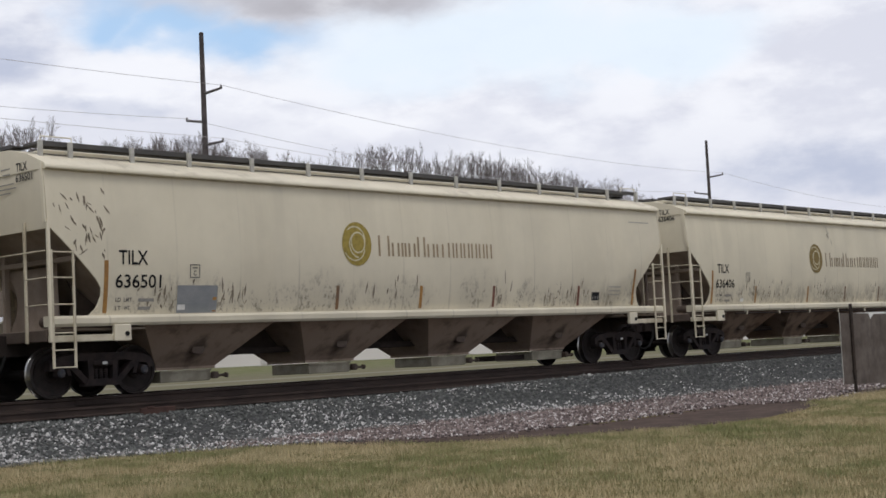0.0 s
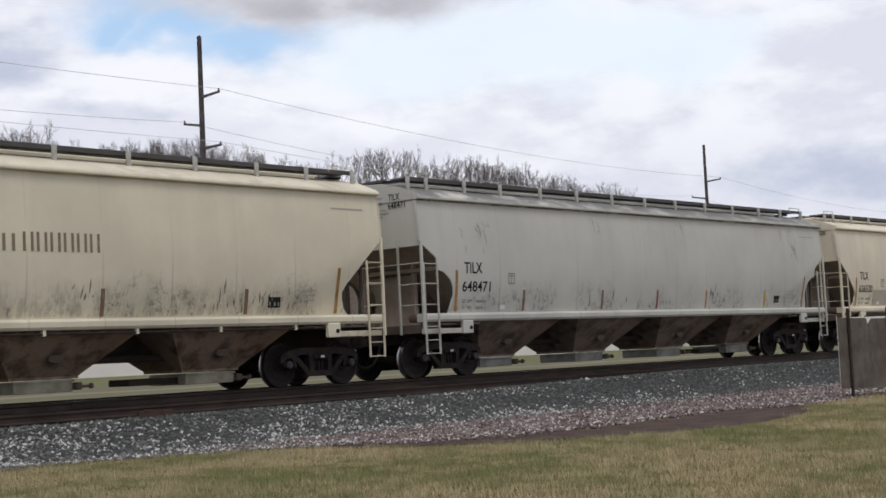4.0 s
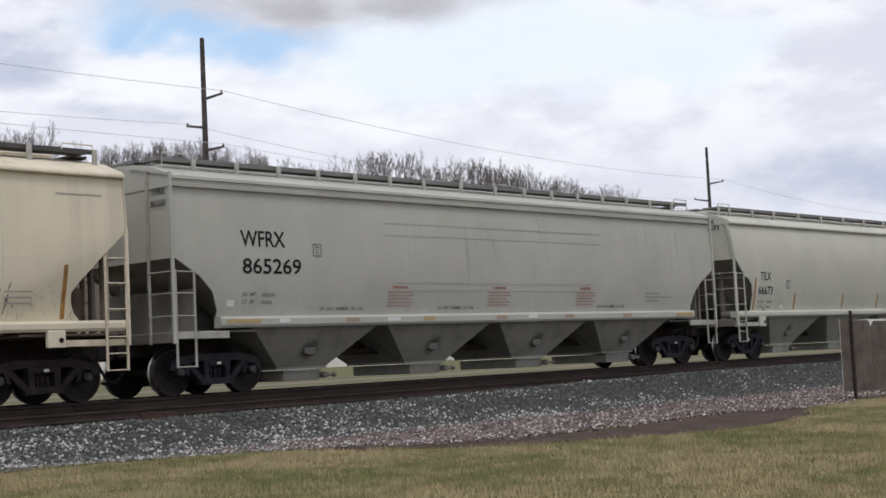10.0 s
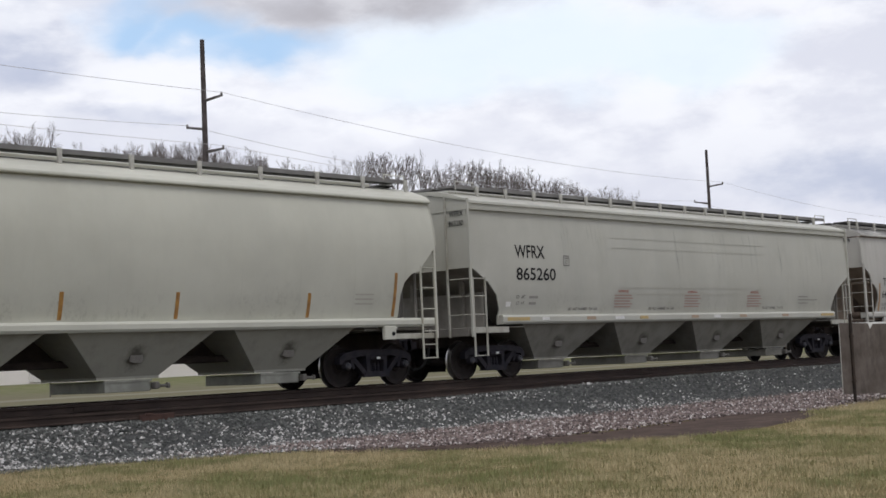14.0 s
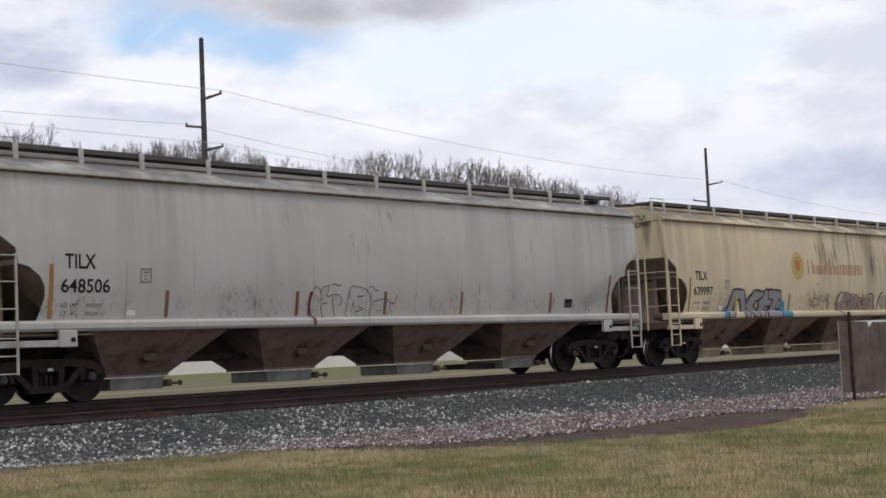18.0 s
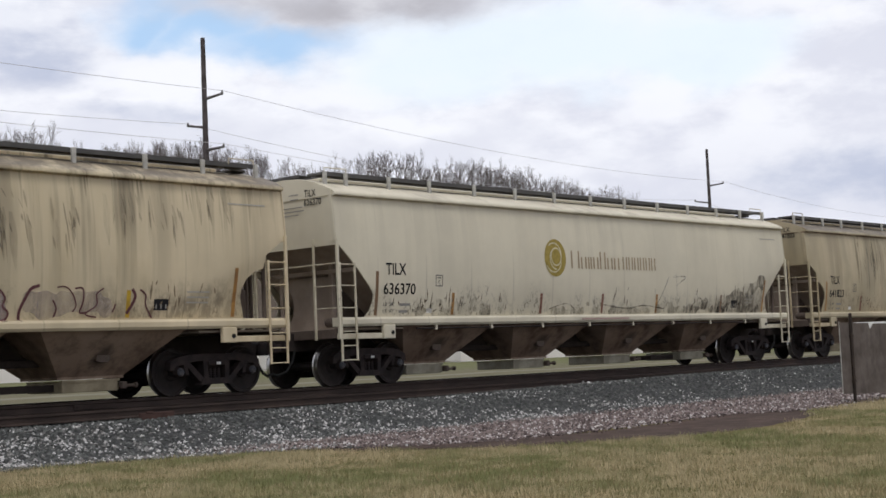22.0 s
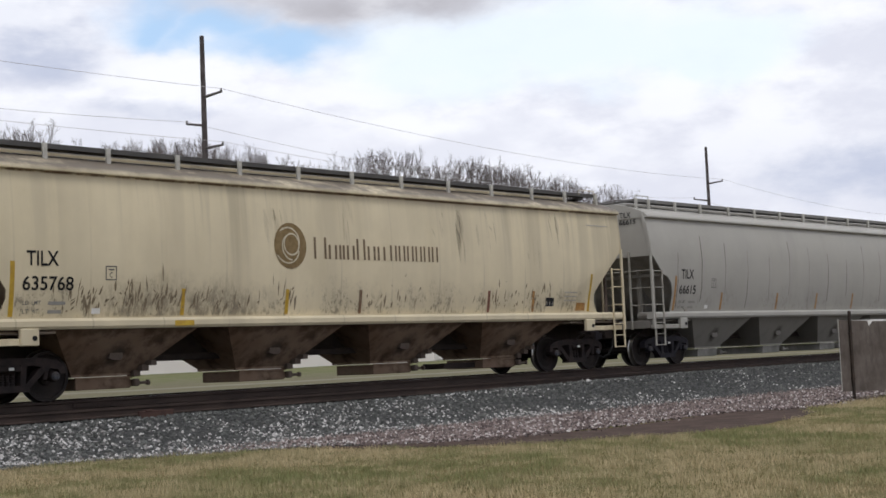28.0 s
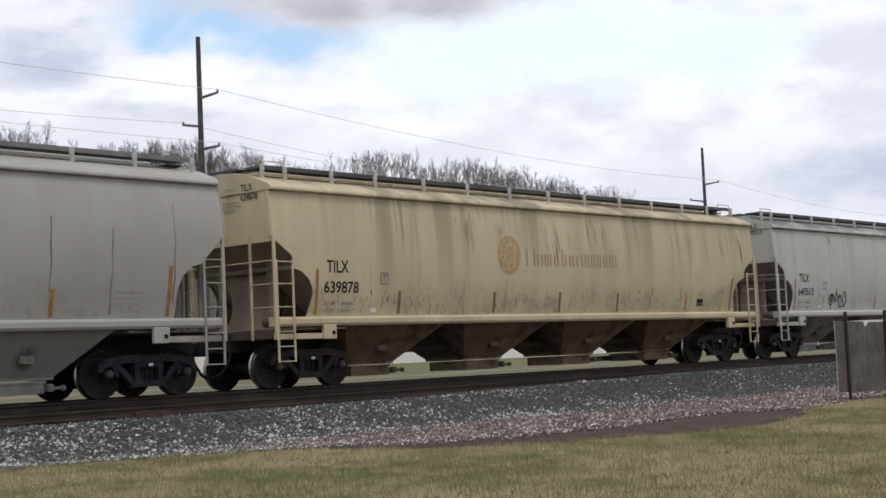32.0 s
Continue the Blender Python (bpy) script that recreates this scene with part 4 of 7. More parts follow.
def rail(y, name):
    """A worn flat-bottomed rail with head, web and foot."""
    half = [(0.075, -0.185), (0.075, -0.172), (0.014, -0.15), (0.010, -0.06), (0.036, -0.045), (0.038, -0.010), (0.028, 0.0)]
    bm = bmesh.new()
    outline = [(y + a, z) for a, z in half] + [(y - a, z) for a, z in half[::-1]]
    prism(bm, outline, -140, 500, "x")
    for f in bm.faces:
        if f.normal.z > 0.9 and f.calc_center_median().z > -0.01:
            f.material_index = 1
    return tagged(new(name, finish(name, bm, (M["rail"], M["railhead"]))), "rust-brown steel rail with a worn bright head", "rail", "rails of the main line", "structure")


rail(-0.756, "rail"), rail(0.756, "rail")
spare = prism(bmesh.new(), [(-1.46, -0.33), (-1.31, -0.33), (-1.31, -0.315), (-1.375, -0.295), (-1.375, -0.21), (-1.35, -0.20), (-1.35, -0.16), (-1.42, -0.16), (-1.42, -0.20), (-1.395, -0.21), (-1.395, -0.295), (-1.46, -0.315)], -40, 120, "x")
tagged(new("spare_rail", finish("spare_rail", spare, M["rail"])), "worn-out brown rail left lying along the tie ends", "rail", kind="structure")
tie_mesh = finish("tie", boxed(-0.115, 0.115, -1.30, 1.30, -0.36, -0.187, 0.012), M["tie"])
plate_mesh = finish("tie_plate", boxed(-0.10, 0.10, -0.17, 0.17, -0.187, -0.170, 0.004), M["rail"])
ties = tagged(new("railway_ties"), "weathered dark timber ties half sunk in crushed stone", "ties", kind="structure")
for i in range(110):
    tie = new("tie", tie_mesh)
    tie.parent, tie.matrix_basis = ties, pose(4 + i * 0.52 + random.uniform(-0.02, 0.02), random.uniform(-0.05, 0.05), 0, 0, 0, random.uniform(-1.2, 1.2))
    for s in (-1, 1):
        plate = new("tie_plate", plate_mesh)
        plate.parent, plate.matrix_basis = tie, pose(0, s * 0.756, 0)
# the joint bars bolted to the near rail
for x in (15.2, 33.0):
    bm = boxed(x - 0.46, x + 0.46, -0.792, -0.772, -0.145, -0.055, 0.008)
    for k in range(6):
        bar(bm, (x - 0.38 + k * 0.152, -0.802, -0.10), (x - 0.38 + k * 0.152, -0.78, -0.10), 0.018, sides=6)
    tagged(new("joint_bar", finish("joint_bar", bm, M["rail"])), "rusty bolted joint bar on the near rail", "joint bar", "joint bars", "structure")


plate = box(boxed(15.66, 16.44, -1.52, -1.46, -0.38, -0.25, 0.012), 15.8, 15.95, -1.53, -1.46, -0.27, -0.23, 0.008)
tagged(new("rusty_plate", finish("rusty_plate", plate, worn("plate_rust", (0.062, 0.038, 0.033), (0.095, 0.058, 0.049), 4, 0.8))), "rust-red steel plate lying against the old rail", "steel plate")


def stones(name, spots, sizes, material, label):
    """Many broken stones in one mesh: skewed octahedra."""
    count = len(spots)
    base = np.array([(1, 0, 0), (-1, 0, 0), (0, 1, 0), (0, -1, 0), (0, 0, 1), (0, 0, -1)], float)
    tri = np.array([(0, 2, 4), (2, 1, 4), (1, 3, 4), (3, 0, 4), (2, 0, 5), (1, 2, 5), (3, 1, 5), (0, 3, 5)])
    rng = np.random.default_rng(5)
    v = base[None] * rng.uniform(0.55, 1.25, (count, 6, 1)) + rng.uniform(-0.3, 0.3, (count, 6, 3))
    a = rng.uniform(0, 6.28, count)
    c, s = np.cos(a)[:, None], np.sin(a)[:, None]
    v = np.stack([v[..., 0] * c - v[..., 1] * s, v[..., 0] * s + v[..., 1] * c, v[..., 2] * 0.8], -1)
    v = v * np.array(sizes)[:, None, None] + np.array(spots)[:, None]
    f = (tri[None] + 6 * np.arange(count)[:, None, None]).reshape(-1, 3)
    me = bpy.data.meshes.new(name)
    me.from_pydata(v.reshape(-1, 3).tolist(), [], f.tolist())
    me.materials.append(material)
    return tagged(new(name, me), label, "gravel", kind="stuff")


def stone_material(name, dark, mid, pale, share):
    n = Nodes(name)
    n.matt = True
    r = n.island()
    c = n.mix(n.ramp(r, 0.0, share), dark, mid)
    c = n.mix(n.ramp(r, share, share + 0.06), c, pale)
    c = n.mix(n.ramp(n.noise(40, 3), 0.4, 0.7, 0, 0.4), c, dark)
    return n.done(c, 0.85)


M["stone"] = stone_material("ballast_stone", (0.060, 0.063, 0.061), (0.150, 0.156, 0.150), (0.40, 0.40, 0.39), 0.955)
M["palestone"] = stone_material("pale_stone", (0.16, 0.155, 0.15), (0.34, 0.33, 0.32), (0.58, 0.57, 0.56), 0.5)
M["pinkstone"] = stone_material("pink_stone", (0.07, 0.056, 0.053), (0.29, 0.235, 0.22), (0.58, 0.54, 0.52), 0.84)
rng = np.random.default_rng(11)
spots, sizes = [], []
for k in range(34000):
    x = 7 + 58 * rng.random() ** 1.5
    toe = min(-4.4, float(np.interp(x, [p[0] for p in GRAVEL_EDGE], [p[1] for p in GRAVEL_EDGE])) if x < 16 else -4.45)
    y = -1.05 + (toe + 1.05) * rng.random()
    spots.append((x, y, max(bed(x, y), land(x, y) + 0.02) + 0.005)), sizes.append(rng.uniform(0.022, 0.050))
stones("ballast_stones", spots, sizes, M["stone"], "loose dark blue-grey crushed ballast stones")
spots, sizes = [], []
for k in range(17000):
    x = 7 + 48 * rng.random() ** 1.7
    toe = float(np.interp(x, [p[0] for p in GRAVEL_EDGE], [p[1] for p in GRAVEL_EDGE])) if x < 16.5 else -4.3
    y = -1.6 + (toe + 1.6) * rng.random() ** 0.62
    if noise.noise((x * 0.6, y * 0.9, 2.0)) + rng.normal(0, 0.25) > -0.22 + 0.022 * (x - 8):
        spots.append((x, y, max(bed(x, y), land(x, y) + 0.02) + 0.012)), sizes.append(rng.uniform(0.02, 0.05) * (1.0 if x < 15 else 0.9))
stones("pale_stones", spots, sizes, M["palestone"], "whitish broken stones scattered low on the ballast slope")
for at, r in (((29.2, -1.75), 0.11), ((28.9, -1.8), 0.07)):
    spots.append((*at, bed(*at) + 0.04)), sizes.append(r)
stones("pale_rocks", spots[-2:], sizes[-2:], M["palestone"], "two pale rocks lying on the ballast")
spots, sizes = [], []
for k in range(22000):
    x = 14.6 + 48 * rng.random() ** 1.4
    if x < 18.5 and rng.random() > (x - 14.4) / 4.1:
        continue
    far, near = -3.9, np.interp(x, [p[0] for p in GRAVEL_EDGE], [p[1] for p in GRAVEL_EDGE])
    y = far + (near - 0.1 - far) * rng.random() ** 0.8 - abs(rng.normal(0, 0.28)) * (rng.random() < 0.25)
    spots.append((x, y, max(land(x, y), GROUND - 0.02) + 0.04)), sizes.append(rng.uniform(0.017, 0.042))
stones("verge_stones", spots, sizes, M["pinkstone"], "pinkish-grey crushed stones strewn along the verge")


def blade_material():
    n = Nodes("grass_blades")
    n.matt = True
    big, mid = n.noise(0.30, 3, 0.6), n.noise(1.4, 4, 0.6)
    r = n.island()
    tuft = n.noise(2.6, 5, 0.7)
    c = n.mix(n.ramp(big, 0.43, 0.57), (0.54, 0.44, 0.275), (0.222, 0.24, 0.105))
    c = n.mix(n.ramp(mid, 0.46, 0.60, 0, 0.75), c, (0.54, 0.45, 0.285))
    c = n.mix(n.ramp(r, 0.0, 1.0, 0.0, 0.5), c, (0.24, 0.22, 0.107))
    c = n.mix(n.ramp(tuft, 0.51, 0.61, 0.0, 0.7), c, (0.15, 0.16, 0.072))
    return n.done(c, 0.75)


def lawn_edge(x):
    """The lawn's far edge."""
    g = np.interp(x, [p[0] for p in GRAVEL_EDGE], [p[1] for p in GRAVEL_EDGE])
    d = np.interp(x, [p[0] for p in DIRT_EDGE], [p[1] for p in DIRT_EDGE])
    return np.where((x > 15.3) & (x < 26.2), np.minimum(g, d), g)


def ragged(x):
    return np.array([(0.45 + 0.35 * (a > 16)) * noise.noise((a * 0.9, 3.0, 0.0)) + 0.3 * noise.noise((a * 3.1, 9.0, 0.0)) for a in x])


def blades(count):
    rng = np.random.default_rng(3)
    x = 4 + 31 * rng.random(count)
    y = -21 + 18 * rng.random(count)
    keep = (y < lawn_edge(x) + (0.16 + 0.02 * (x < 16)) * rng.standard_normal(count) + ragged(x)) & (np.degrees(np.arctan2(x, y + 23.17)) > 28) & (np.degrees(np.arctan2(x, y + 23.17)) < 68) & (np.hypot(x, y + 23.17) > 8)
    x, y = x[keep], y[keep]
    z = np.array([land(a, b) for a, b in zip(x, y)])
    n = len(x)
    h, w = rng.uniform(0.03, 0.085, n) * (0.75 + 0.5 * np.array([noise.noise((a * 1.3, b * 1.3, 5.0)) + 0.5 for a, b in zip(x, y)])), rng.uniform(0.004, 0.008, n)
    a = rng.uniform(0, 6.28, n)
    lean = rng.normal(0, 0.022, (n, 2))
    dx, dy = np.cos(a) * w, np.sin(a) * w
    v = np.empty((n, 3, 3))
    v[:, 0] = np.stack([x - dx, y - dy, z - 0.01], 1)
    v[:, 1] = np.stack([x + dx, y + dy, z - 0.01], 1)
    v[:, 2] = np.stack([x + lean[:, 0], y + lean[:, 1], z + h], 1)
    me = bpy.data.meshes.new("lawn_grass")
    me.from_pydata(v.reshape(-1, 3).tolist(), [], np.arange(3 * n).reshape(-1, 3).tolist())
    me.materials.append(blade_material())
    return tagged(new("lawn_grass", me), "short straw-coloured and green blades of winter grass", "grass", kind="stuff")


blades(420000)


# ---- the screen panel on steel posts at the edge of the lawn ----
def screen():
    thing = tagged(new("screen_panel"), "weathered grey board panel on dark steel posts beside the lawn", "panel")
    thing.matrix_basis = pose(29.55, -8.75, GROUND, 0, 0, -34)
    bm = bmesh.new()
    top = [(-0.24, 1.80), (0.46, 1.77), (0.50, 1.62), (0.60, 1.75), (2.2, 1.72)]
    prism(bm, [(-0.25, 0.22), (2.2, 0.18)] + top[::-1], 0.03, 0.06)
    n = Nodes("panel_board")
    n.matt = True
    c = n.mix(n.ramp(n.noise(1.4, 5, 0.65), 0.3, 0.7), (0.105, 0.088, 0.078), (0.165, 0.142, 0.128))
    c = n.mix(n.ramp(n.noise(9, 5, 0.7, (1, 1, 0.25)), 0.4, 0.75, 0, 0.6), c, (0.06, 0.052, 0.048))
    n.bump(n.noise(30, 4, 0.6, (1, 1, 0.2)), 0.5, 0.01)
    board = n.done(c, 0.85)
    part("board", bm, board, thing)
    part("edge_strip", boxed(-0.262, -0.25, 0.034, 0.056, 0.24, 1.83, 0.003), M["bracket"], thing, "pale worn edge strip")
    part("top_strip", boxed(-0.24, 2.2, 0.062, 0.072, 1.60, 1.79, 0.003), M["white"], thing, "pale backing showing above a chipped edge")
    for x in (0.0, 0.98, 1.96):
        part("post", boxed(x - 0.024, x + 0.024, -0.05, 0.03, -0.05, 2.0, 0.008), M["post"], thing)
    for z in (0.5, 1.5):
        part("clip", boxed(-0.04, 0.04, -0.053, 0.032, z - 0.02, z + 0.02, 0.006), M["post"], thing)


screen()


# ---- utility poles and wires behind the track ----
def utility_pole(x, y, top, label):
    thing = tagged(new("utility_pole"), label, "utility pole", "poles behind the track")
    thing.matrix_basis = pose(x, y, land(x, y))
    h = top - land(x, y)
    part("shaft", bar(bmesh.new(), (0, 0, -0.3), (0, 0, h), 0.21, 0.12, sides=12), M["pole"], thing)
    part("cap", bar(bmesh.new(), (0, 0, h), (0, 0, h + 0.05), 0.13, 0.08, sides=10), M["arm"], thing)
    for s, drop in ((-1, 2.85), (1, 4.45), (-1, 5.65)):
        root = drop + (0.30 if drop < 5 else 0.22)
        tip = drop + (0.32 if s < 0 else 0.02)
        arm = part("crossarm", bar(bmesh.new(), (0, 0, h - root - (0.1 if s < 0 else 0.0)), (0, s * 1.5, h - tip), 0.085, 0.06, sides=6), M["arm"], thing)
        part("insulator", lathe(bmesh.new(), [(0.0, 0.03), (0.05, 0.08), (0.08, 0.04), (0.13, 0.08), (0.16, 0.04), (0.22, 0.05), (0.25, 0.02)], 10, "z"), M["ceramic"], arm, at=pose(0, s * 1.46, h - tip - 0.06))
    return [Vector((x, y + s * 1.5, top - d + 0.10)) for s, d in ((-1, 3.12), (1, 4.45), (-1, 5.92))]


step = Vector((61.8, 7.1, 0))
near_pole = Vector((46.94, 35.33, 17.9))
heads = []
for k, label in ((-1, "tall brown timber utility pole with staggered arms"), (0, "tall brown timber utility pole with three staggered arms"), (1, "tall timber utility pole carrying wires along the track"), (2, "tall brown timber utility pole with staggered arms")):
    p = near_pole + step * k
    heads.append(utility_pole(p.x, p.y, p.z, label))
for a, b in zip(heads, heads[1:]):
    for p, q, sag in zip(a, b, (0.8, 1.1, 0.6)):
        pts = []
        for i in range(19):
            u = i / 18
            m = p.lerp(q, u)
            pts.append((m.x, m.y, m.z - sag * 4 * u * (1 - u)))
        tagged(new("overhead_wire", finish("overhead_wire", tube(bmesh.new(), pts, 0.0115, 4), M["wire"])), "slack grey overhead wire strung between timber poles", "wire", "overhead wires")


# ---- bare trees on the ridge ----
def bare_tree(seed, height):
    """A leafless tree: a tapered trunk, and limbs that fork into fine twigs."""
    rnd = random.Random(seed)
    trunk, crown = bmesh.new(), []
    lean = Vector((rnd.uniform(-0.06, 0.06), rnd.uniform(-0.06, 0.06), 1)).normalized()
    fork = height * rnd.uniform(0.30, 0.42)
    bar(trunk, (0, 0, -0.8), lean * fork, 0.26, 0.19, sides=7)

    def grow(a, way, length, r, depth):
        mid = a + way * (length * 0.55)
        b = mid + (way + Vector((rnd.gauss(0, 0.16), rnd.gauss(0, 0.16), rnd.gauss(0.05, 0.1)))).normalized() * (length * 0.5)
        crown.append((a, mid, r, r * 0.82)), crown.append((mid, b, r * 0.82, r * 0.62))
        if depth == 0:
            return
        for k in range(3 if depth > 1 else 5):
            a0 = rnd.uniform(0, 6.28)
            u = way.orthogonal().normalized()
            aside = u * math.cos(a0) + way.cross(u) * math.sin(a0)
            d = (way + aside * rnd.uniform(0.35, 0.85) + Vector((0, 0, 0.28))).normalized()
            grow(mid.lerp(b, rnd.uniform(0.2, 1.0)) if k else b, d, length * rnd.uniform(0.52, 0.78), r * rnd.uniform(0.45, 0.62), depth - 1)

    base = lean * fork
    for k in range(4):
        a = k * 1.57 + rnd.uniform(-0.5, 0.5)
        d = Vector((math.cos(a) * 0.62, math.sin(a) * 0.62, 1)).normalized()
        grow(base * rnd.uniform(0.8, 1.0) if k else base, d if k else lean, (height - fork) * rnd.uniform(0.30, 0.42), 0.16, 4)
    fit = height / max(b.z for _, b, _, _ in crown)
    crown = [(a * fit, b * fit, r, s) for a, b, r, s in crown]
    verts, faces = [], []
    for a, b, r, s in crown:
        way = (b - a).normalized()
        u = way.orthogonal().normalized()
        w = way.cross(u)
        i = len(verts)
        for c, rad in ((a, r), (b, s)):
            rad = max(rad, 0.012)
            for k in range(3):
                t = 2.094 * k
                verts.append(tuple(c + u * (rad * math.cos(t)) + w * (rad * math.sin(t))))
        faces += [(i + k, i + (k + 1) % 3, i + 3 + (k + 1) % 3, i + 3 + k) for k in range(3)]
    me = bpy.data.meshes.new("crown")
    me.from_pydata(verts, [], faces)
    me.materials.append(M["bark"])
    return finish("trunk", trunk, M["bark"]), me


KINDS = [bare_tree(20 + k, 15.0) for k in range(7)]
rnd = random.Random(8)
# how high the tree tops stand along the ridge
SKYLINE = [(60, 30), (90.3, 30.8), (93.4, 31.5), (95.1, 32.6), (97.3, 31.3), (98.8, 30.3), (100.5, 29.2), (103.3, 28.6), (105.5, 29.6), (107.2, 30.1), (111.6, 30.7), (115.3, 31.2), (118.1, 31.9), (123, 32.3), (124, 31.6), (126.4, 31.0), (129, 31.9),
           (131.2, 31.6), (133.1, 30.9), (135.2, 30.4), (139.5, 29.8), (145, 29.6), (147, 31.6), (156, 33.2), (164, 33.6),
           (167, 32.6), (178, 33.6), (196, 33.4), (203, 31.8), (217, 31.2), (224, 29.6), (232, 28.0), (300, 24)]
x = 66.0
while x < 246:
    for y, share in ((rnd.uniform(126, 130), 1.0), (rnd.uniform(133, 139), 0.5)):
        if rnd.random() > share:
            continue
        tx = (x + rnd.uniform(-1.0, 1.0)) * (y + 23.17) / 151.17
        top = 0.52 + (np.interp(x, [p[0] for p in SKYLINE], [p[1] for p in SKYLINE]) - 0.52) * (y + 23.17) / 151.17
        k = (top - land(tx, y)) / 15.0 * rnd.uniform(0.88, 1.02)
        tree = tagged(new("tree"), "leafless grey-brown tree on the wooded ridge", "tree", "bare trees on the ridge")
        tree.matrix_basis = pose(tx, y, land(tx, y), 0, 0, rnd.uniform(0, 360))
        tree.scale = (k * 0.72, k * 0.72, k)
        kind = rnd.choice(KINDS)
        part("trunk", kind[0], None, tree), part("crown", kind[1], None, tree, "bare branches and fine twigs")
    x += rnd.uniform(1.0, 1.7) if 104 < x < 126 else rnd.uniform(1.8, 3.1)


# ---- beyond the track: a long pale shed, and a sign by the road ----
def shed():
    thing = tagged(new("long_shed"), "long low pale metal-sided shed beyond the field", "building")
    thing.matrix_basis = pose(45, 29.6, land(45, 27))
    n = Nodes("shed_siding")
    c = n.mix(n.ramp(n.noise(0.4, 4), 0.3, 0.7), (0.76, 0.72, 0.68), (0.82, 0.78, 0.74))
    part("wall", boxed(-55, 55, -2.6, 2.6, -0.3, 2.1, 0.05), n.done(c, 0.6), thing)
    part("roof", prism(bmesh.new(), [(-2.8, 2.1), (2.8, 2.1), (2.8, 2.18), (0, 2.5), (-2.8, 2.18)], -55.2, 55.2, "x"), worn("shed_roof", (0.34, 0.34, 0.35), (0.42, 0.42, 0.43), 1.0, 0.6), thing)
    leaf = worn("shed_door", (0.70, 0.67, 0.64), (0.76, 0.73, 0.70), 1.0, 0.6)
    for k in range(9):
        part("door", boxed(-50 + k * 12, -48 + k * 12, -2.64, -2.58, 0.0, 2.0, 0.02), leaf, thing)


shed()


def road_sign():
    thing = tagged(new("road_sign"), "green and white boards on a steel post behind the track", "sign")
    x, y = 24.0, 14.5
    g = land(x, y)
    thing.matrix_basis = pose(x, y, g, 0, 0, -32.5)
    part("post", boxed(-0.018, 0.018, -0.03, 0.006, -0.2, 3.9 - g, 0.004), M["arm"], thing)
    part("street_board", boxed(-0.26, 0.26, -0.05, -0.03, 3.46 - g, 3.86 - g, 0.01), plain("sign_green", (0.02, 0.22, 0.13), 0.5), thing, "green board")
    white = part("notice_board", boxed(-0.20, 0.16, -0.05, -0.03, 2.66 - g, 3.43 - g, 0.01), M["white"], thing, "white board with illegible lines")
    for k, w in enumerate((0.2, 0.24, 0.16, 0.22)):
        part("line", boxed(-0.12, -0.12 + w, -0.056, -0.051, 2.82 - g + 0.13 * k, 2.87 - g + 0.13 * k), M["faint"], white)



road_sign()


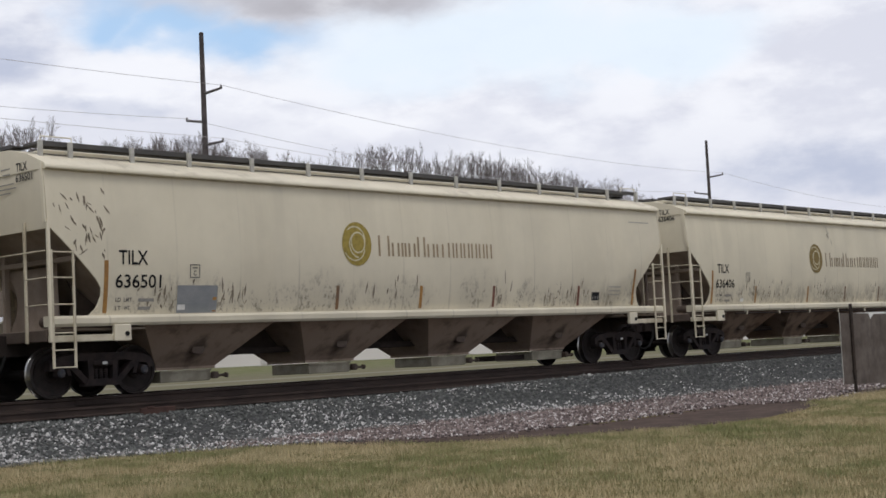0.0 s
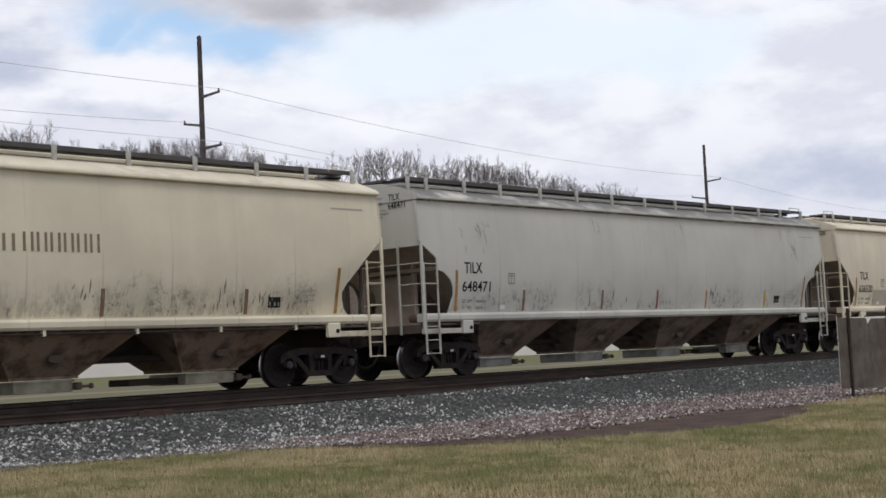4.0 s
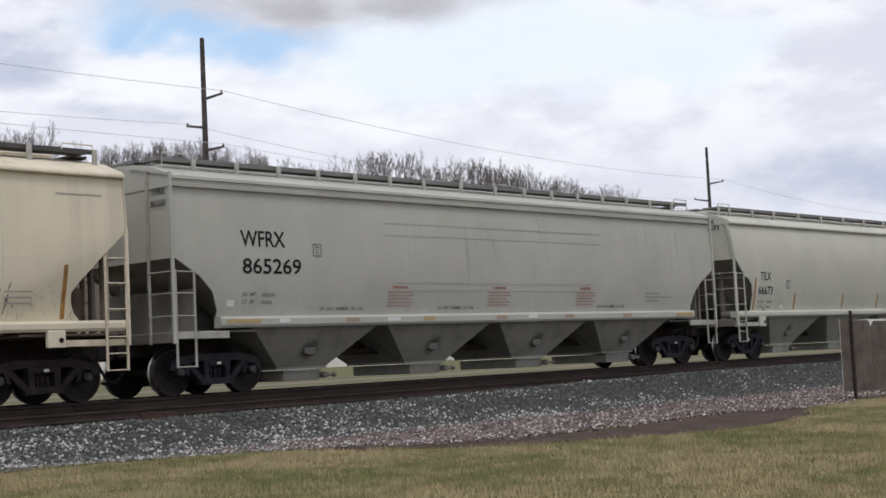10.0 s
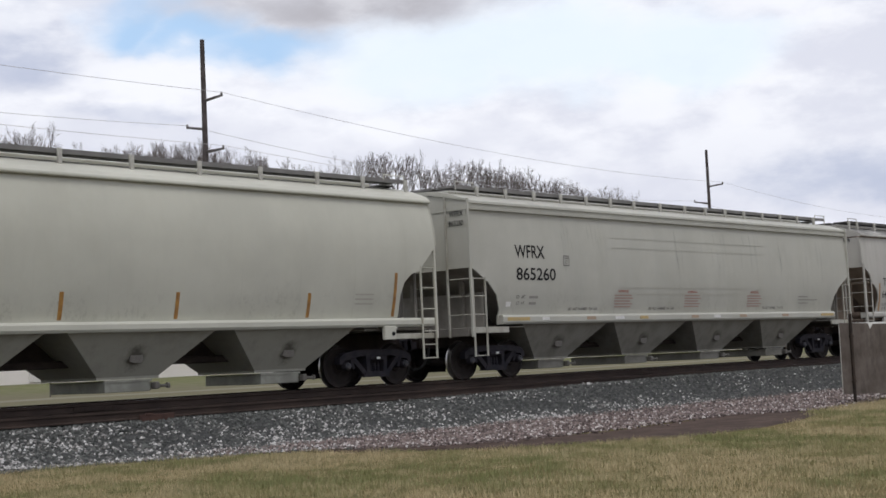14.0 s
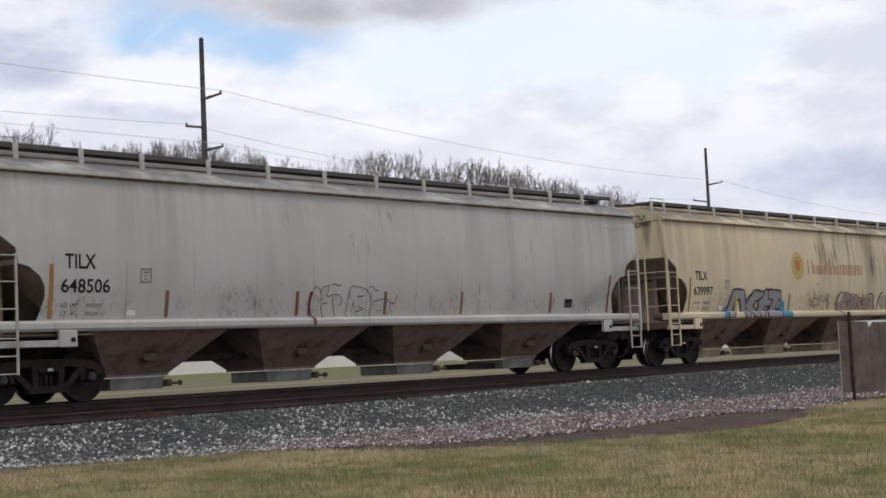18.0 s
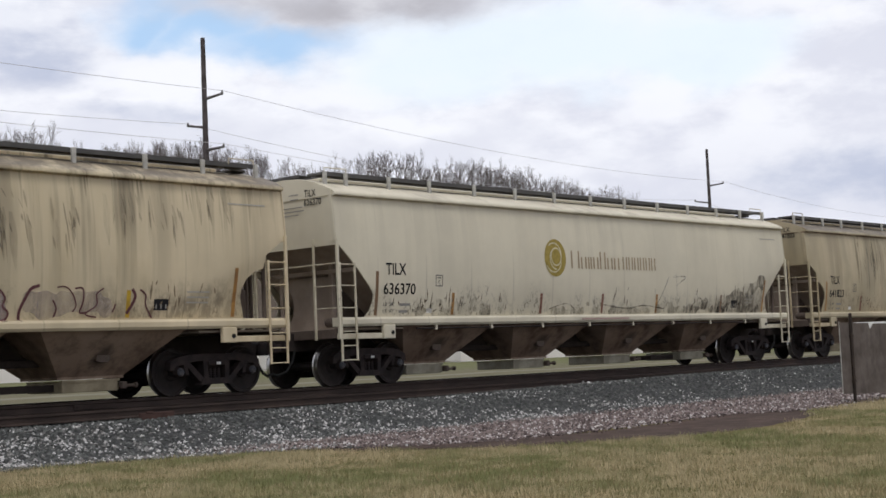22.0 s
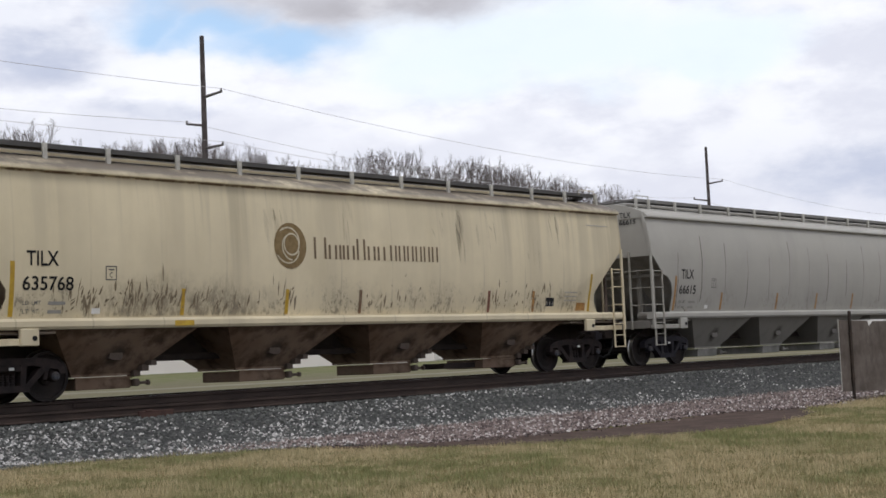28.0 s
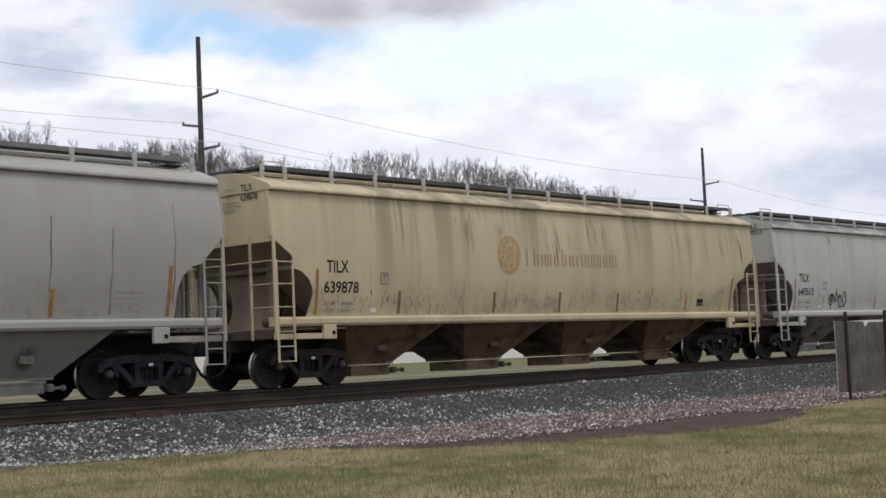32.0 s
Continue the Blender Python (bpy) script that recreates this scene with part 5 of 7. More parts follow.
# ---- the sky in view: broken cloud over pale blue, drifting slowly ----
def sky_backdrop():
    radius, bm = 3400.0, bmesh.new()
    turns, tilts = np.linspace(-24, 128, 39), [-3, -1, 0, 1, 3, 5, 8, 11, 14, 18, 24, 32, 42, 54, 66]
    rows = []
    for e in tilts:
        rows.append([bm.verts.new((radius * math.sin(radians(a)) * math.cos(radians(e)), radius * math.cos(radians(a)) * math.cos(radians(e)), radius * math.sin(radians(e)))) for a in turns])
    for lo, hi in zip(rows, rows[1:]):
        for i in range(len(turns) - 1):
            bm.faces.new((lo[i], lo[i + 1], hi[i + 1], hi[i]))
    n = Nodes("cloudy_sky")
    tree = n.tree
    norm = tree.nodes.new("ShaderNodeVectorMath")
    norm.operation = "NORMALIZE"
    tree.links.new(n.coord.outputs["Object"], norm.inputs[0])
    sep = tree.nodes.new("ShaderNodeSeparateXYZ")
    tree.links.new(norm.outputs[0], sep.inputs[0])
    turn = n.math("MULTIPLY", n.math("ARCTAN2", sep.outputs[0], sep.outputs[1]), 57.2958)
    tilt = n.math("MULTIPLY", n.math("ARCSINE", sep.outputs[2]), 57.2958)

    def puff(scale, stretch, detail=6, rough=0.55, seed=0.0):
        m = tree.nodes.new("ShaderNodeMapping")
        m.inputs["Scale"].default_value, m.inputs["Location"].default_value = stretch, (seed, seed * 0.7, 0)
        tree.links.new(norm.outputs[0], m.inputs[0])
        t = tree.nodes.new("ShaderNodeTexNoise")
        t.inputs["Scale"].default_value, t.inputs["Detail"].default_value, t.inputs["Roughness"].default_value = scale, detail, rough
        tree.links.new(m.outputs[0], t.inputs["Vector"])
        return t.outputs["Fac"]

    edge, edge2 = puff(11, (1, 1, 1.8), 5, 0.5), puff(11, (1, 1, 1.8), 5, 0.5, 4.0)
    wob_t = n.math("ADD", turn, n.math("MULTIPLY", n.math("SUBTRACT", edge, 0.5), 7.0))
    wob_e = n.math("ADD", tilt, n.math("MULTIPLY", n.math("SUBTRACT", edge2, 0.5), 4.5))

    def blob(a, e, ra, re, soft=0.55):
        u = n.math("DIVIDE", n.math("SUBTRACT", wob_t, a), ra)
        v = n.math("DIVIDE", n.math("SUBTRACT", wob_e, e), re)
        d = n.math("SQRT", n.math("ADD", n.math("MULTIPLY", u, u), n.math("MULTIPLY", v, v)))
        return n.ramp(d, 1.0 - soft, 1.0 + soft, 1.0, 0.0)

    def any_of(*masks):
        m = masks[0]
        for other in masks[1:]:
            m = n.math("MAXIMUM", m, other)
        return m

    body = puff(7, (1, 1, 2.6), 8, 0.58, 2.0)
    fluff = puff(22, (1, 1, 2.0), 6, 0.55, 9.0)
    lumps = n.math("ADD", body, n.math("MULTIPLY", n.math("SUBTRACT", fluff, 0.5), 0.35))
    c = n.mix(n.ramp(lumps, 0.36, 0.60), SKY["shade"], SKY["white"])
    low = n.math("MULTIPLY", n.ramp(tilt, 4.0, 10.5, 0.8, 0.0), n.ramp(puff(6, (1, 1, 4.0), 6, 0.55, 6.0), 0.40, 0.58))
    c = n.mix(low, c, SKY["shade"])
    haze = any_of(*[blob(*b) for b in SKY["haze"]])
    c = n.mix(n.math("MULTIPLY", haze, 0.85), c, SKY["pale"])
    holes = any_of(*[blob(*b, 0.85) for b in SKY["holes"]])
    c = n.mix(n.math("MULTIPLY", holes, 0.95), c, SKY["blue"])
    dusk = any_of(*[blob(*b) for b in SKY["dusk"]])
    c = n.mix(n.math("MULTIPLY", dusk, 0.75), c, SKY["shade"])
    slate = any_of(*[blob(*b) for b in SKY["slate"]])
    c = n.mix(n.math("MULTIPLY", slate, n.ramp(lumps, 0.35, 0.62, 0.95, 0.35)), c, SKY["low"])
    bright = any_of(*[blob(*b) for b in SKY["bright"]])
    c = n.mix(n.math("MULTIPLY", bright, 0.85), c, SKY["white"])
    dark = any_of(*[blob(*b, 0.7) for b in SKY["dark"]])
    c = n.mix(n.math("MULTIPLY", dark, n.ramp(lumps, 0.35, 0.65, 1.0, 0.55)), c, SKY["grey"])
    glow = tree.nodes.new("ShaderNodeEmission")
    n.link(c, glow.inputs["Color"])
    tree.links.new(glow.outputs[0], tree.nodes["Material Output"].inputs["Surface"])
    ob = new("sky_backdrop", finish("sky_backdrop", bm, n.mat, True))
    ob.location = (EYE[0], EYE[1], 0)
    return tagged(ob, "broken grey and white clouds with patches of pale blue", "sky", kind="structure")


SKY = {
    "white": (0.95, 0.966, 1.03), "shade": (0.75, 0.77, 0.872), "low": (0.53, 0.58, 0.73), "blue": (0.44, 0.65, 0.93), "pale": (0.83, 0.935, 1.05), "grey": (0.49, 0.485, 0.53),
    # each: turn, tilt, half width, half height, in degrees
    "holes": [(36.9, 14.0, 1.9, 1.1), (41.0, 12.8, 3.2, 0.75), (38.8, 13.3, 2.2, 0.9)],
    "dusk": [(35.0, 8.6, 8.0, 1.3), (47.0, 8.2, 5.0, 0.8)],
    "haze": [(52.0, 12.2, 7.5, 1.7), (58.5, 11.6, 4.0, 1.2)],
    "bright": [(35.8, 12.1, 2.0, 0.7), (62.7, 13.6, 3.2, 0.7), (56.0, 10.1, 1.2, 0.75), (60.7, 9.3, 1.6, 0.8), (44.0, 10.9, 3.0, 0.5)],
    "slate": [(64.2, 6.3, 3.2, 0.8), (31.5, 12.7, 2.9, 1.5), (36.0, 9.9, 2.2, 0.5)],
    "dark": [(45.2, 14.7, 5.4, 1.35)],
}
backdrop = sky_backdrop()


# ---- the train ----
M["skin"] = paint("paint_cream", (0.56, 0.54, 0.45))
M["belly"] = worn("belly_dirt", (0.135, 0.115, 0.098), (0.085, 0.070, 0.060), 1.1, 0.85)
CREAM = (0.60, 0.575, 0.485)
# mark, number, kind, paint, grime, streaks, emblem, centre along the track at 12 s, words for the label
CARS = [
    ("", "", "old", CREAM, 0.5, 0.15, "", -92.65, "cream"),
    ("TILX", "636501", "old", (0.645, 0.615, 0.485), 0.8, 0.10, "gold", -72.02, "cream"),
    ("TILX", "636406", "old", (0.65, 0.62, 0.485), 0.85, 0.10, "dull", -51.33, "cream"),
    ("TILX", "648471", "old", (0.515, 0.51, 0.465), 0.8, 0.12, "", -30.81, "pale grey"),
    ("TILX", "636520", "old", (0.68, 0.64, 0.50), 0.6, 0.16, "patch", -10.38, "cream"),
    ("WFRX", "865269", "rib", (0.46, 0.46, 0.42), 0.15, 0.05, "", 9.89, "light grey"),
    ("TILX", "66673", "round", (0.52, 0.52, 0.455), 0.2, 0.06, "", 30.34, "warm grey"),
    ("WFRX", "865260", "rib", (0.47, 0.47, 0.425), 0.15, 0.05, "", 50.83, "light grey"),
    ("TILX", "648506", "old", (0.474, 0.464, 0.434), 0.6, 0.35, "", 71.28, "grey"),
    ("TILX", "639997", "old", (0.66, 0.58, 0.40), 0.7, 0.85, "sun", 91.94, "sand-yellow"),
    ("TILX", "636370", "old", (0.615, 0.59, 0.465), 1.0, 0.14, "gold", 112.63, "cream"),
    ("TILX", "641823", "old", (0.555, 0.485, 0.33), 0.7, 1.0, "faded", 133.42, "sand-brown"),
    ("TILX", "635768", "old", (0.665, 0.605, 0.43), 0.8, 0.40, "bronze", 154.08, "pale yellow"),
    ("TILX", "66615", "round", (0.38, 0.37, 0.34), 0.3, 0.08, "", 174.73, "mid-grey"),
    ("TILX", "639878", "old", (0.59, 0.515, 0.345), 0.75, 0.65, "red", 195.29, "sand-yellow"),
    ("TILX", "640513", "old", (0.47, 0.475, 0.445), 0.5, 0.30, "", 215.92, "pale greenish grey"),
]
EMBLEM = {    # disc or sun, strokes, swirl or halo
    "dull": ((0.25, 0.185, 0.075), (0.27, 0.215, 0.15), (0.66, 0.60, 0.42)),
    "gold": ((0.37, 0.285, 0.075), (0.37, 0.29, 0.19), (0.66, 0.60, 0.40)), "bronze": ((0.24, 0.17, 0.085), (0.20, 0.15, 0.10), (0.60, 0.54, 0.40)),
    "sun": ((0.58, 0.20, 0.07), (0.42, 0.20, 0.11), (0.56, 0.46, 0.19)), "faded": ((0.60, 0.22, 0.05), (0.50, 0.26, 0.13), (0.55, 0.41, 0.10)),
    "red": ((0.50, 0.36, 0.19), (0.40, 0.29, 0.20), (0.55, 0.45, 0.28)),
}
LABELS = {"old": "weathered {} covered hopper wagon with dirty hopper bays", "round": "clean {} covered hopper wagon with rounded end openings", "rib": "clean {} covered hopper wagon with a grooved eave"}


def disc(r0, r1, steps=28, a0=0.0, a1=6.2832):
    """A flat ring, or part of one."""
    v, f = [], []
    for k in range(steps + 1):
        a = a0 + (a1 - a0) * k / steps
        v += [(math.cos(a) * r0, math.sin(a) * r0), (math.cos(a) * r1, math.sin(a) * r1)]
        if k:
            i = 2 * k
            f.append((i - 2, i - 1, i + 1, i))
    return v, f


def emblem(car, kind):
    """A round emblem, and paired strokes in place of a firm's name."""
    face, word, light = (plain(f"{kind}_{k}", c, 0.6, 0.0, 0.6) for k, c in zip(("disc", "strokes", "swirl"), EMBLEM[kind]))
    cx, cz = -2.08, 2.89

    def oval(r0, r1, x, z, lift, a0=0.0, a1=6.2832):
        v, f = disc(r0, r1, 28, a0, a1)
        return on_side([(a * 0.93, b) for a, b in v], f, x, z, 1, 1, lift)

    if kind in ("sun", "faded"):
        base = decal("emblem", *oval(0.001, 0.45, cx, cz, 0.006), light, car, "round company emblem")
        decal("sun_disc", *oval(0.001, 0.20 if kind == "faded" else 0.18, cx, cz + 0.02, 0.009), face, base)
        for a0, a1, r0, r1, x, z in ((1.6, 4.4, 0.25, 0.275, cx, cz + 0.02), (4.9, 7.6, 0.25, 0.275, cx + 0.02, cz), (0.6, 2.6, 0.31, 0.33, cx + 0.05, cz - 0.05)):
            decal("swirl", *oval(r0, r1, x, z, 0.008, a0, a1), word, base)
    else:
        base = decal("emblem", *oval(0.001, 0.47, cx, cz, 0.008), face, car, "round company emblem")
        decal("swirl", *oval(0.20, 0.235, cx + 0.03, cz + 0.03, 0.011), light, base)
        for a0, turn, r0, r1 in ((2.3, 2.5, 0.235, 0.30), (3.6, 2.2, 0.46, 0.25), (0.2, 2.2, 0.24, 0.42)):
            arm = [(cx + 0.02 + (r0 + (r1 - r0) * u) * 0.93 * math.cos(a0 + turn * u), cz + 0.01 + (r0 + (r1 - r0) * u) * math.sin(a0 + turn * u)) for u in np.linspace(0, 1, 12)]
            decal("swirl", *ribbon(arm, 0.032, 0.0105), light, base)
    x = -1.43
    for k, (w, h) in enumerate(((0.36, 0.45), (0.25, 0.30), (0.17, 0.30), (0.24, 0.30), (0.27, 0.45), (0.25, 0.30), (0.25, 0.30), *[(0.215, 0.34)] * 6)):
        gap = 0.062 if k < 7 else 0.055
        v, f = [], []
        for a in (0.0, w - gap * 1.1):
            i = len(v)
            v += [(x + a, 2.64), (x + a + gap, 2.64), (x + a + gap, 2.64 + h), (x + a, 2.64 + h)]
            f.append((i, i + 1, i + 2, i + 3))
        decal("name_stroke", *on_side(v, f, 0, 0, 1, 1, 0.008), word, car)
        x += w + 0.055 + (0.09 if k == 6 else 0.0)


def bars(car, x0, z0, widths, h, material, name="small_print"):
    """A line of writing too small to read, as one bar."""
    x1 = x0 + sum(widths) + 0.025 * (len(widths) - 1)
    v, f = [(x0, z0), (x1, z0), (x1, z0 + h), (x0, z0 + h)], [(0, 1, 2, 3)]
    return decal(name, *on_side(v, f, 0, 0, 1, 1, 0.007), material, car)


def end_word(car, word, y, z, w, h):
    v, f = WORDS[word]
    me = bpy.data.meshes.new("end_marking")
    me.from_pydata([(-HALF - 0.016, y - u * w, z + t * h) for u, t in v], [], f)
    me.materials.append(M["black"])
    return part("end_marking", me, None, car)


def ribbon(points, width, lift):
    """A brush stroke along points (x, z) on the near side."""
    v, f = [], []
    for i, (x, z) in enumerate(points):
        a, b = points[max(0, i - 1)], points[min(len(points) - 1, i + 1)]
        dx, dz = b[0] - a[0], b[1] - a[1]
        d = math.hypot(dx, dz) or 1.0
        nx, nz = -dz / d * width / 2, dx / d * width / 2
        v += [(x + nx, z + nz), (x - nx, z - nz)]
        if i:
            k = 2 * i
            f.append((k - 2, k - 1, k + 1, k))
    return on_side(v, f, 0, 0, 1, 1, lift)


def scribble(car, x0, x1, z0, z1, material, seed, loops=7, width=0.035, name="scrawl", label="sprayed line scrawl", lift=0.009):
    """Loose hooks and loops, one bent stroke after another."""
    rnd = random.Random(seed)
    step, first = (x1 - x0) / loops, None
    for k in range(loops):
        cx = x0 + step * (k + 0.5) + rnd.uniform(-0.1, 0.1) * step
        for _ in range(2):
            a, turn = rnd.uniform(0, 6.28), rnd.choice((-1, 1)) * rnd.uniform(2.0, 5.2)
            rx, rz = step * rnd.uniform(0.22, 0.55), (z1 - z0) * rnd.uniform(0.2, 0.5)
            cz = (z0 + z1) / 2 + rnd.uniform(-0.22, 0.22) * (z1 - z0)
            lean = rnd.uniform(-0.3, 0.3)
            pts = [(cx + rx * math.cos(a + turn * u / 9) + lean * rz * math.sin(a + turn * u / 9), cz + rz * math.sin(a + turn * u / 9)) for u in range(10)]
            pts.append((pts[-1][0] + rnd.uniform(-0.2, 0.2), pts[-1][1] + rnd.uniform(-0.25, 0.25) * (z1 - z0)))
            stroke = decal(name if first is None else "stroke", *ribbon(pts, width, lift), material, first or car, label if first is None else "")
            first = first or stroke
    return first


def strokes_mesh(lines, lift=0.0045):
    """Many thin tapered strokes (x, z, dx, dz, width) on the near side, in one drawing."""
    v, f = [], []
    for x, z, dx, dz, w in lines:
        steps = max(2, round(abs(dz) / 0.2))
        for k in range(steps + 1):
            u = k / steps
            half = w / 2 * (0.35 + 1.3 * math.sin(math.pi * (0.15 + 0.8 * u)) ** 2) * (1.0 if u < 0.95 else 0.3)
            bend = 0.10 * w * math.sin(9 * u + 7 * x)
            v += [(x + dx * u - half + bend, z + dz * u), (x + dx * u + half + bend, z + dz * u)]
            if k:
                i = len(v) - 4
                f.append((i, i + 1, i + 3, i + 2))
    return on_side(v, f, 0, 0, 1, 1, lift)


def scuff_marks(car, seed, clusters, material):
    """Short slanting scrapes low on the side: clusters of (centre, half length, number)."""
    rnd, lines = random.Random(seed), []
    for x, half, count in clusters:
        for _ in range(count):
            h = rnd.uniform(0.06, 0.34) * rnd.choice((1, 1, 0.4))
            lines.append((x + rnd.gauss(0, half * 0.6), rnd.uniform(1.50, 1.70) + abs(rnd.gauss(0, 0.18)), rnd.gauss(0.03, 0.035), h, rnd.uniform(0.012, 0.034)))
    return tagged(decal("scuffing", *strokes_mesh([l for l in lines if abs(l[0]) < 8.3]), material, car, "dark scrapes low on the side"), kind="stuff")


def thin_film(name, colour, least, most, rough_at=2.0):
    """A stain thin enough for the paint under it to show through unevenly."""
    n = Nodes(name)
    n.matt = True
    n.link(n.ramp(n.noise(rough_at, 5, 0.68, (1, 1, 0.3)), 0.36, 0.64, least, most), n.bsdf.inputs["Alpha"])
    return n.done(n.mix(n.ramp(n.noise(11, 3), 0.35, 0.7), colour, tuple(v * 0.7 for v in colour)), 0.8)


def soot_runs(car, seed, groups, x0, x1, longest, shade, ink):
    """Dark runs below the eave, in loose groups: broad faint ones, and thin ones over them."""
    rnd, faint, sharp = random.Random(seed), [], []
    for _ in range(groups):
        x, top, spread = rnd.uniform(x0, x1), 3.98 - rnd.random() ** 2 * 0.75, rnd.uniform(0.10, 0.45)
        for _ in range(rnd.randint(1, 3)):
            faint.append((x + rnd.gauss(0, spread), top + rnd.uniform(-0.1, 0.0), rnd.gauss(0.05, 0.03), -longest * rnd.uniform(0.3, 1.0), rnd.uniform(0.03, 0.10)))
        for _ in range(rnd.randint(1, 6)):
            sharp.append((x + rnd.gauss(0, spread), top - rnd.random() ** 1.5 * 0.55, rnd.gauss(0.04, 0.03), -longest * rnd.uniform(0.1, 0.55), rnd.uniform(0.014, 0.038)))
    inside = lambda lines: [l for l in lines if -9.3 < l[0] < 9.3]
    stain = tagged(decal("soot_staining", *strokes_mesh(inside(faint)), shade, car, "faint broad runs of soot below the eave"), kind="stuff")
    tagged(decal("soot_streaking", *strokes_mesh(inside(sharp), 0.0060), ink, car, "thin dark runs of soot below the eave"), kind="stuff")
    return stain


def curved(points, steps=4):
    """Points along a smooth curve through the given ones."""
    pts = [points[0], *points, points[-1]]
    out = []
    for a, b, c, d in zip(pts, pts[1:], pts[2:], pts[3:]):
        for k in range(steps):
            u = k / steps
            out.append(tuple(0.5 * (2 * q + (r - p) * u + (2 * p - 5 * q + 4 * r - w) * u * u + (3 * q - p - 3 * r + w) * u ** 3) for p, q, r, w in zip(a, b, c, d)))
    return [*out, points[-1]]


def spray_lines(car, name, label, lines, material, width, lift=0.009):
    """A drawing of sprayed lines: the first carries the others."""
    first = None
    for k, line in enumerate(lines):
        stroke = decal(name if first is None else "stroke", *ribbon(curved(line), width * (0.85 + 0.3 * (k * 0.37 % 1)), lift + 0.0003 * k), material, first or car, label if first is None else "")
        first = first or stroke
    return first


def line_drawings(car):
    """The lilac piece in maroon outline on the sand-yellow wagon, in two halves, and the black scrawl beside it."""
    maroon, black = plain("spray_maroon", (0.125, 0.055, 0.060), 0.6), plain("spray_scrawl", (0.085, 0.075, 0.065), 0.6)
    lilac = thin_film("spray_lilac", (0.40, 0.33, 0.325), 0.40, 0.75)
    ground_coat(car, (((0.80, 1.62), (1.20, 1.85), (1.9, 1.78), (2.6, 1.75), (3.15, 1.74)), ((0.9, 1.55), (3.2, 1.58))), 0.17, lilac, 0.0070, "lilac_haze", 0.12, 1.47)
    ground_coat(car, (((3.85, 1.75), (4.6, 1.78), (5.3, 1.72)),), 0.20, thin_film("spray_lilac_faint", (0.42, 0.355, 0.335), 0.2, 0.5), 0.0070, "lilac_haze", 0.16, 1.47)
    ground_coat(car, (((2.60, 1.72), (2.66, 1.92)),), 0.07, thin_film("spray_amber", (0.50, 0.30, 0.05), 0.5, 0.9), 0.0080, "amber_spot", 0.05, 1.47)
    spray_lines(car, "scrawl", "maroon sprayed outlines round lilac fill", (
        ((0.74, 2.02), (0.56, 1.91), (0.51, 1.68), (0.54, 1.49), (0.74, 1.40), (1.04, 1.28)),
        ((0.71, 1.99), (0.61, 1.79), (0.59, 1.57), (0.63, 1.46)),
        ((0.73, 2.04), (1.04, 2.07), (1.10, 1.97), (1.25, 2.06), (1.41, 2.04), (1.54, 1.94), (1.59, 1.74), (1.59, 1.48)),
        ((0.87, 1.49), (0.96, 1.67), (1.12, 1.77), (1.26, 1.75), (1.29, 1.51)),
        ((1.32, 1.87), (1.33, 1.68), (1.29, 1.51)), ((1.44, 1.85), (1.37, 1.62)),
        ((1.54, 1.99), (1.67, 2.03), (1.79, 1.97), (1.82, 1.68), (1.75, 1.48)),
        ((1.84, 1.95), (2.04, 2.00), (2.15, 1.88), (2.08, 1.71), (1.92, 1.50))), maroon, 0.034)
    spray_lines(car, "scrawl", "maroon sprayed outlines round lilac fill", (
        ((1.83, 1.62), (2.02, 1.61), (2.23, 1.59), (2.24, 1.47)),
        ((2.46, 2.03), (2.48, 1.88), (2.33, 1.73), (2.48, 1.79), (2.52, 1.68), (2.39, 1.64)),
        ((2.83, 1.94), (2.95, 2.02), (3.17, 2.01), (3.31, 1.85), (3.27, 1.71), (3.38, 1.61), (3.34, 1.49), (3.20, 1.46)),
        ((2.69, 1.72), (2.78, 1.59), (2.74, 1.46)), ((2.99, 1.85), (2.99, 1.73), (2.87, 1.47))), maroon, 0.034)
    spray_lines(car, "scrawl", "dark hooked strokes over faint lilac", (
        ((4.32, 2.04), (4.48, 2.05), (4.62, 1.95), (4.72, 1.73), (4.65, 1.61)), ((4.24, 1.82), (4.32, 1.67), (4.27, 1.51)),
        ((4.68, 2.02), (4.84, 2.02), (4.86, 1.79), (4.80, 1.60), (4.96, 1.60)), ((5.28, 2.03), (5.13, 1.92), (5.15, 1.73), (4.92, 1.57), (5.16, 1.51)),
        ((5.55, 1.75), (5.50, 1.60)), ((6.07, 2.01), (6.20, 1.92), (6.21, 1.73), (6.37, 1.49))), maroon, 0.030)
    spray_lines(car, "scrawl", "thick dark hooked stroke", (((3.97, 2.07), (3.80, 2.01), (3.70, 1.85), (3.60, 1.64), (3.59, 1.45)), ((5.90, 2.02), (5.97, 1.86), (5.80, 1.57))), maroon, 0.065)
    spray_lines(car, "scrawl", "thin black sprayed scrawl", (
        ((-1.30, 1.85), (-1.29, 1.69), (-1.34, 1.40)), ((-1.28, 1.82), (-1.10, 1.73), (-1.26, 1.65)), ((-1.03, 2.06), (-1.02, 1.66), (-0.96, 1.53)),
        ((-1.11, 1.85), (-0.95, 1.88), (-0.74, 1.86)), ((-0.96, 1.64), (-0.68, 1.66), (-0.66, 1.93)), ((-0.40, 1.74), (-0.27, 1.85), (-0.24, 2.02)), ((-0.37, 1.58), (-0.39, 1.40))), black, 0.028)


